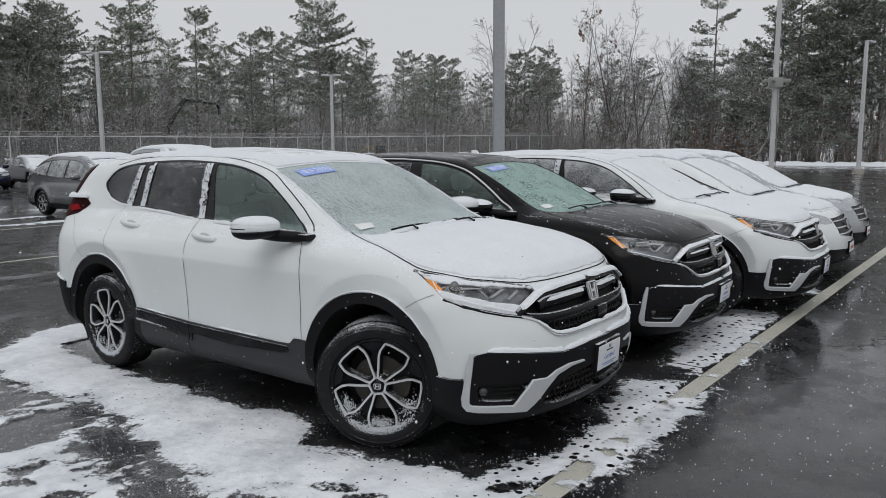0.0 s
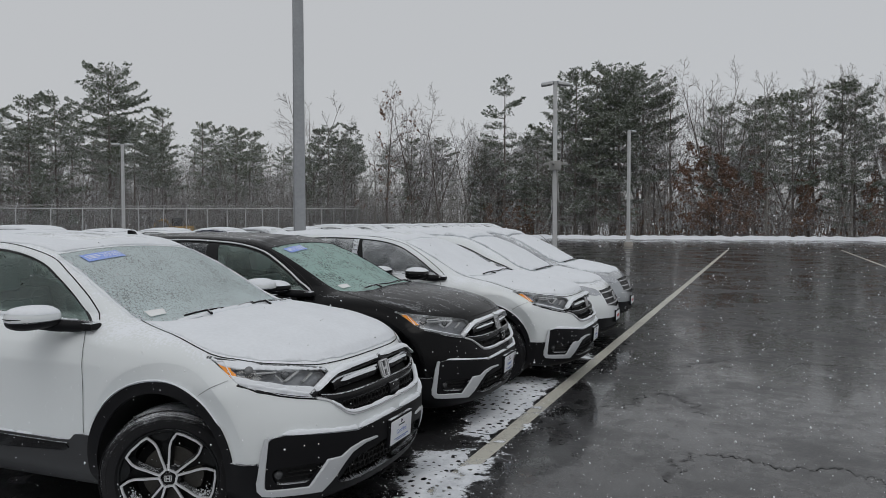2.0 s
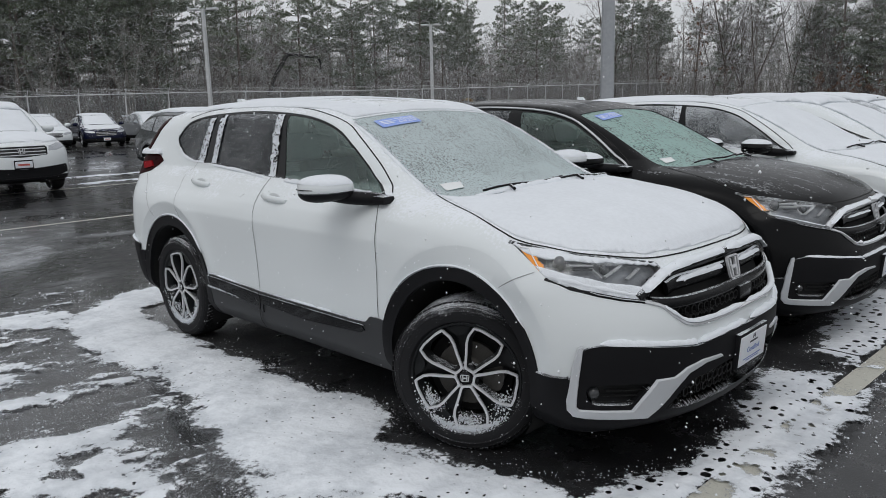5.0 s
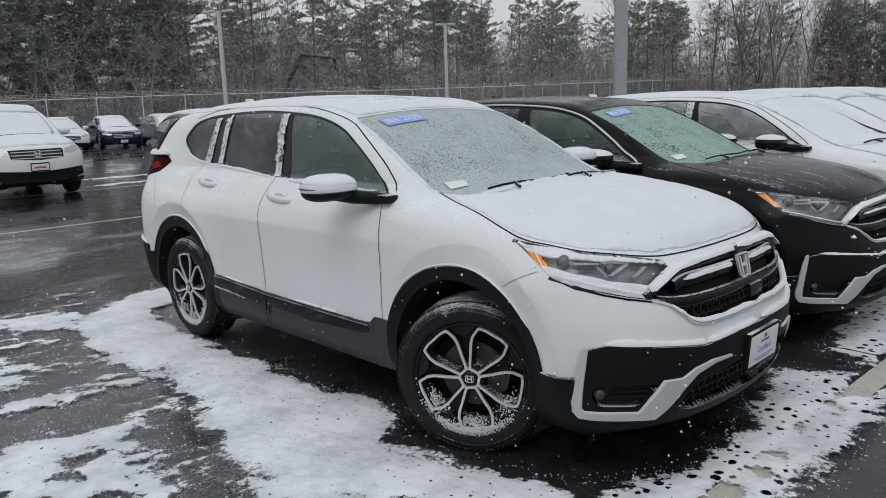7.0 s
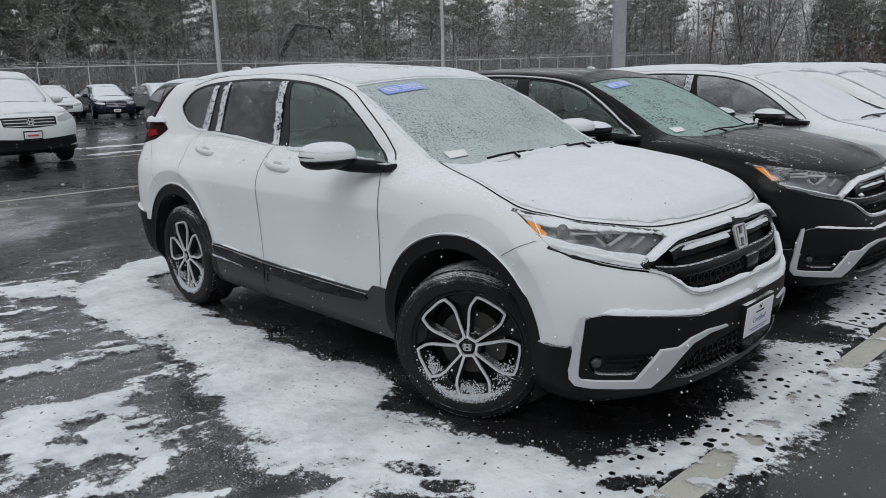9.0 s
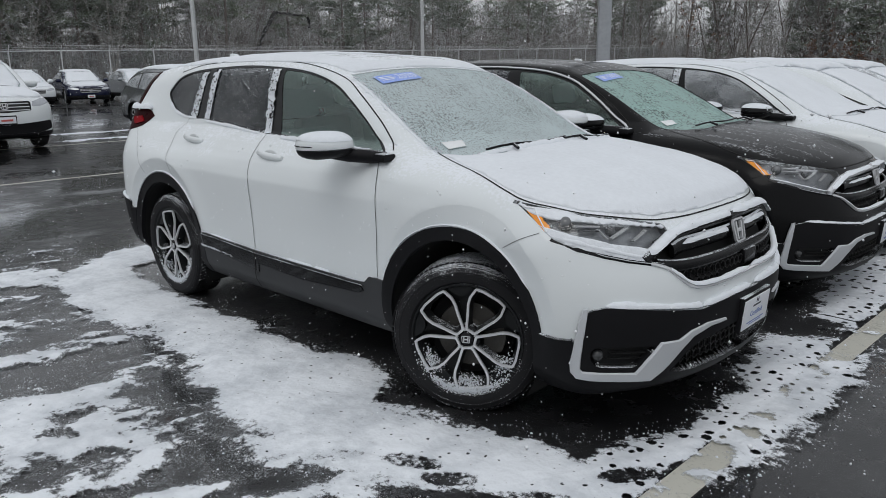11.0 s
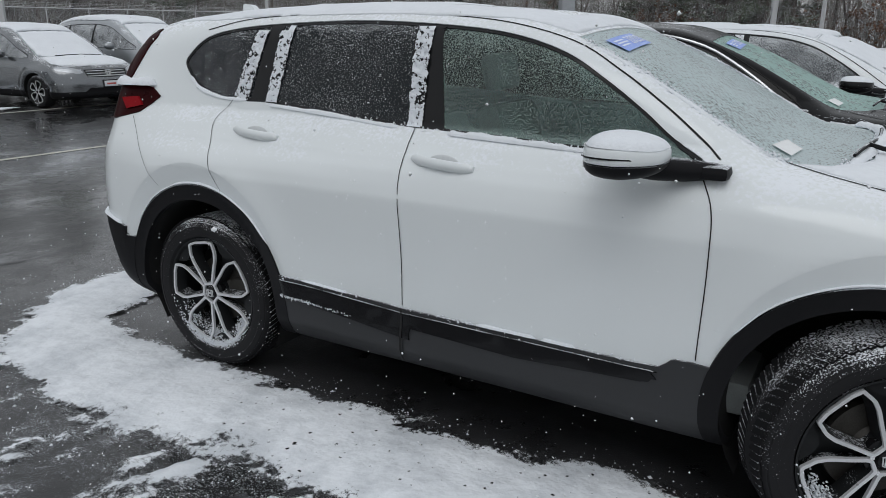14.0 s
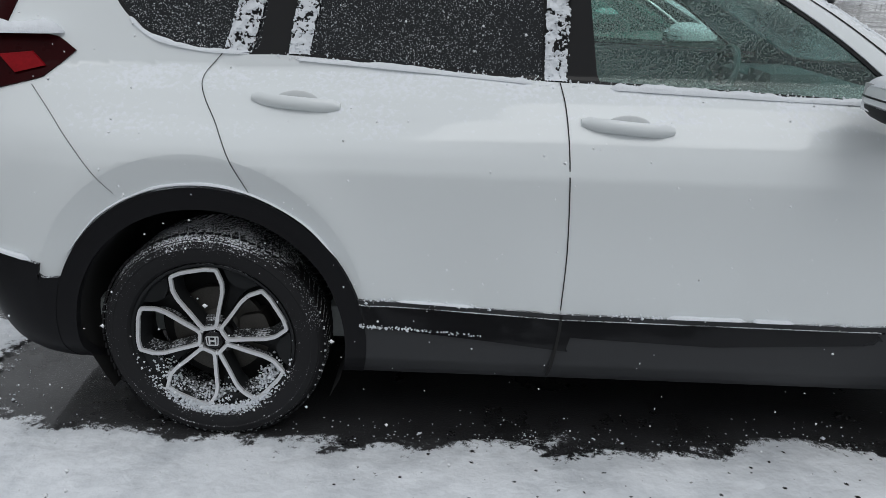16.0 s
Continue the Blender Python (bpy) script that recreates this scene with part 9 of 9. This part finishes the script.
def flakes(count, seed):
    r = np.random.RandomState(seed)
    d = 0.5 + 42 * r.rand(count) ** 0.6
    a = np.radians(r.uniform(-25, 100, count))
    x, y = -0.8 - d * np.sin(a), 0.5 + d * np.cos(a)
    z = r.uniform(0.05, 1.0, count) * (1.25 + 0.125 * d)
    ok = np.maximum(np.abs(x + 4.0) - 2.5, np.abs(y - 6.5) - 4.2) > 0
    x, y, z = x[ok], y[ok], z[ok]
    near = np.min([np.hypot(x - p[0], y - p[1]) for p in ((0, 0), (-0.3, 0.7), (-1.2, 0.7), (-2.0, 0.9), (-3.0, 1.1), (-4.2, 1.0))], 0)
    x, y, z = x[near > 0.55], y[near > 0.55], z[near > 0.55]
    k = len(x)
    size = r.uniform(0.0016, 0.0042, k) * np.where(r.rand(k) < 0.08, 1.8, 1)
    o = np.array([(1, 0, 0), (-1, 0, 0), (0, 1, 0), (0, -1, 0), (0, 0, 1), (0, 0, -1.0)])
    V = np.stack([x, y, z], 1)[:, None, :] + o[None] * size[:, None, None] * r.uniform(0.6, 1.4, (k, 6, 1))
    f = np.array([(0, 2, 4), (2, 1, 4), (1, 3, 4), (3, 0, 4), (2, 0, 5), (1, 2, 5), (3, 1, 5), (0, 3, 5)])
    F = (f[None] + 6 * np.arange(k)[:, None, None]).reshape(-1, 3)
    tagged(data_part("snowflakes", V.reshape(-1, 3), F, FLAKE, smooth=False), "fine white snowflakes falling through the air", "snowflakes", kind="stuff")


def near_flakes(count, seed):
    r = np.random.RandomState(seed)
    x, y, z = r.uniform(-5.5, 1.5, count), r.uniform(-0.5, 6.0, count), r.uniform(0.05, 1.7, count)
    d = np.min([np.hypot(x - p[0], y - p[1]) for p in ((0, 0), (0.1, -0.2), (-0.3, 0.7), (-1.2, 0.7), (-2.0, 0.9), (-3.0, 1.1), (-4.2, 1.0))], 0)
    ok = (d > 0.75) & (np.maximum(np.abs(x + 4.0) - 2.6, np.abs(y - 6.5) - 4.1) > 0)
    x, y, z = x[ok], y[ok], z[ok]
    k = len(x)
    size = r.uniform(0.0010, 0.0031, k) * np.where(r.rand(k) < 0.05, 1.7, 1)
    o = np.array([(1, 0, 0), (-1, 0, 0), (0, 1, 0), (0, -1, 0), (0, 0, 1), (0, 0, -1.0)])
    V = np.stack([x, y, z], 1)[:, None, :] + o[None] * size[:, None, None] * r.uniform(0.6, 1.4, (k, 6, 1))
    f = np.array([(0, 2, 4), (2, 1, 4), (1, 3, 4), (3, 0, 4), (2, 0, 5), (1, 2, 5), (3, 1, 5), (0, 3, 5)])
    F = (f[None] + 6 * np.arange(k)[:, None, None]).reshape(-1, 3)
    tagged(data_part("snowflakes", V.reshape(-1, 3), F, FLAKE, smooth=False), "single white snowflakes drifting beside the car", "snowflakes", kind="stuff")


flakes(12000, 3)
near_flakes(10500, 6)


def snowfall(count, seed):
    """The far snowfall, which veils the wood."""
    r = np.random.RandomState(seed)
    d = 24 + 36 * r.rand(count) ** 0.7
    a = np.radians(r.uniform(-18, 88, count))
    x, y = -0.8 - d * np.sin(a), 0.5 + d * np.cos(a)
    z = r.uniform(0.8, 1.2 + 0.125 * d, count)
    ok = (x > -45) & (y < 72) & ((z > 2.3) | (np.abs(x + 18.8) > 3.4)) & ((z > 2.0) | (np.abs(x + 37.8) > 3.0))
    C = np.stack([x, y, z], 1)[ok]
    k = len(C)
    u, v = r.normal(0, 1, (k, 3)), r.normal(0, 1, (k, 3))
    u /= np.linalg.norm(u, axis=1)[:, None]
    v -= u * (u * v).sum(1)[:, None]
    v /= np.linalg.norm(v, axis=1)[:, None]
    s = r.uniform(0.007, 0.013, k)[:, None]
    V = np.stack([C + u * s, C + v * s, C - u * s, C - v * s], 1).reshape(-1, 3)
    F = np.arange(4 * k).reshape(-1, 4)
    tagged(data_part("snowfall", V, F, FLAKE, smooth=False), "far veil of falling snow before the wood", "snowflakes", kind="stuff")


snowfall(110000, 8)


# ---- behind the fence ----
YELLOW = material("yellow_machine_paint", (0.42, 0.25, 0.05), 0.6, spread=0.15)
MACHINE_DARK = material("dark_machine_steel", (0.03, 0.03, 0.03), 0.6, spread=0.2)


def excavator(x, y, turn):
    ex = thing("excavator", pose(x, y, slope(x, y) - 0.02, 0, 0, turn) @ Matrix.Scale(0.62, 4), "yellow excavator with dark cab, parked behind the fence", "excavator")
    for s in (-1, 1):
        bm = bmesh.new()
        prism(bm, round_poly([(-1.7, 0.0), (1.7, 0.0), (1.9, 0.4), (1.6, 0.75), (-1.6, 0.75), (-1.9, 0.4)], 0.2), s * 0.9 - 0.25, s * 0.9 + 0.25)
        part("track", bm, MACHINE_DARK, ex)
    bm = bmesh.new()
    add_box(bm, -1.9, 1.2, -1.15, 1.15, 0.8, 1.6, 0.1)
    part("engine_deck", bm, YELLOW, ex)
    bm = bmesh.new()
    add_box(bm, -0.1, 1.25, 0.2, 1.15, 1.55, 2.75, 0.08)
    part("cab", bm, MACHINE_DARK, ex)
    bm = bmesh.new()
    add_tube(bm, [(1.0, -0.2, 1.4), (2.0, -0.2, 2.5), (3.2, -0.2, 2.3)], [0.24, 0.22, 0.18], 6)
    part("boom", bm, YELLOW, ex)
    bm = bmesh.new()
    add_tube(bm, [(3.2, -0.2, 2.3), (4.2, -0.2, 1.1)], [0.18, 0.13], 6)
    part("dipper_arm", bm, YELLOW, ex)
    bm = bmesh.new()
    prism(bm, [(4.0, 1.2), (4.6, 1.3), (4.7, 0.7), (4.2, 0.4), (3.8, 0.7)], -0.6, 0.2)
    part("bucket", bm, MACHINE_DARK, ex)


excavator(-50.0, 53.0, 250)


def log_loader():
    """A dark knuckle boom that rises behind the fence."""
    lo = thing("log_loader", pose(-52.0, 31.5, slope(-52, 31.5)), "dark log loader with a bent boom behind the fence", "log loader")
    bm = bmesh.new()
    add_box(bm, -1.0, 1.0, -1.6, 1.2, 0.6, 1.9, 0.1)
    part("engine_deck", bm, MACHINE_DARK, lo)
    for s in (-1, 1):
        bm = bmesh.new()
        prism(bm, round_poly([(-1.6, 0.0), (1.6, 0.0), (1.8, 0.4), (1.5, 0.7), (-1.5, 0.7), (-1.8, 0.4)], 0.2), s * 0.8 - 0.22, s * 0.8 + 0.22)
        bmesh.ops.transform(bm, matrix=Matrix.Rotation(radians(90), 4, "Z"), verts=bm.verts)
        part("track", bm, MACHINE_DARK, lo)
    for name, pts, r in (("boom", [(0, -0.4, 1.8), (0, 0, 3.4), (0, 1.5, 5.5)], 0.16), ("dipper_arm", [(0, 1.5, 5.5), (0, 4.4, 5.3)], 0.12), ("grapple", [(0, 4.4, 5.3), (0, 4.6, 4.9), (0, 4.55, 4.4)], 0.10)):
        bm = bmesh.new()
        add_tube(bm, pts, r, 6)
        part(name, bm, MACHINE_DARK, lo)


log_loader()


def log_heap(x0, y0, x1, y1, seed, label):
    """Felled trunks on the ground with snow along their tops."""
    r = random.Random(seed)
    heap = thing("log_pile", pose(0, 0, 0), label, "log pile")
    for k in range(5):
        t, u = r.uniform(0, 0.3), r.uniform(0.7, 1)
        a = Vector((x0, y0, 0)).lerp(Vector((x1, y1, 0)), t)
        b = Vector((x0, y0, 0)).lerp(Vector((x1, y1, 0)), u)
        z = 0.35 + 0.22 * k
        off = Vector((r.uniform(-0.5, 0.5), 0, 0))
        bm = bmesh.new()
        add_tube(bm, [a + off + Vector((0, 0, z)), b + off + Vector((0, 0, z + r.uniform(-0.1, 0.2)))], 0.20, 8)
        part("log", bm, BARK, heap)
        bm = bmesh.new()
        add_tube(bm, [a + off + Vector((0, 0, z + 0.16)), b + off + Vector((0, 0, z + 0.16))], 0.13, 6)
        part("snow_on_log", bm, GROUND_SNOW, heap)


log_heap(-50.5, 9.0, -50.0, 15.0, 1, "felled logs with snow on top behind the fence")
log_heap(-50.8, 18.5, -50.2, 24.0, 2, "felled logs with snow on top behind the fence")
log_heap(-50.4, 74.0, -49.6, 82.0, 3, "felled logs with snow on top behind the fence")
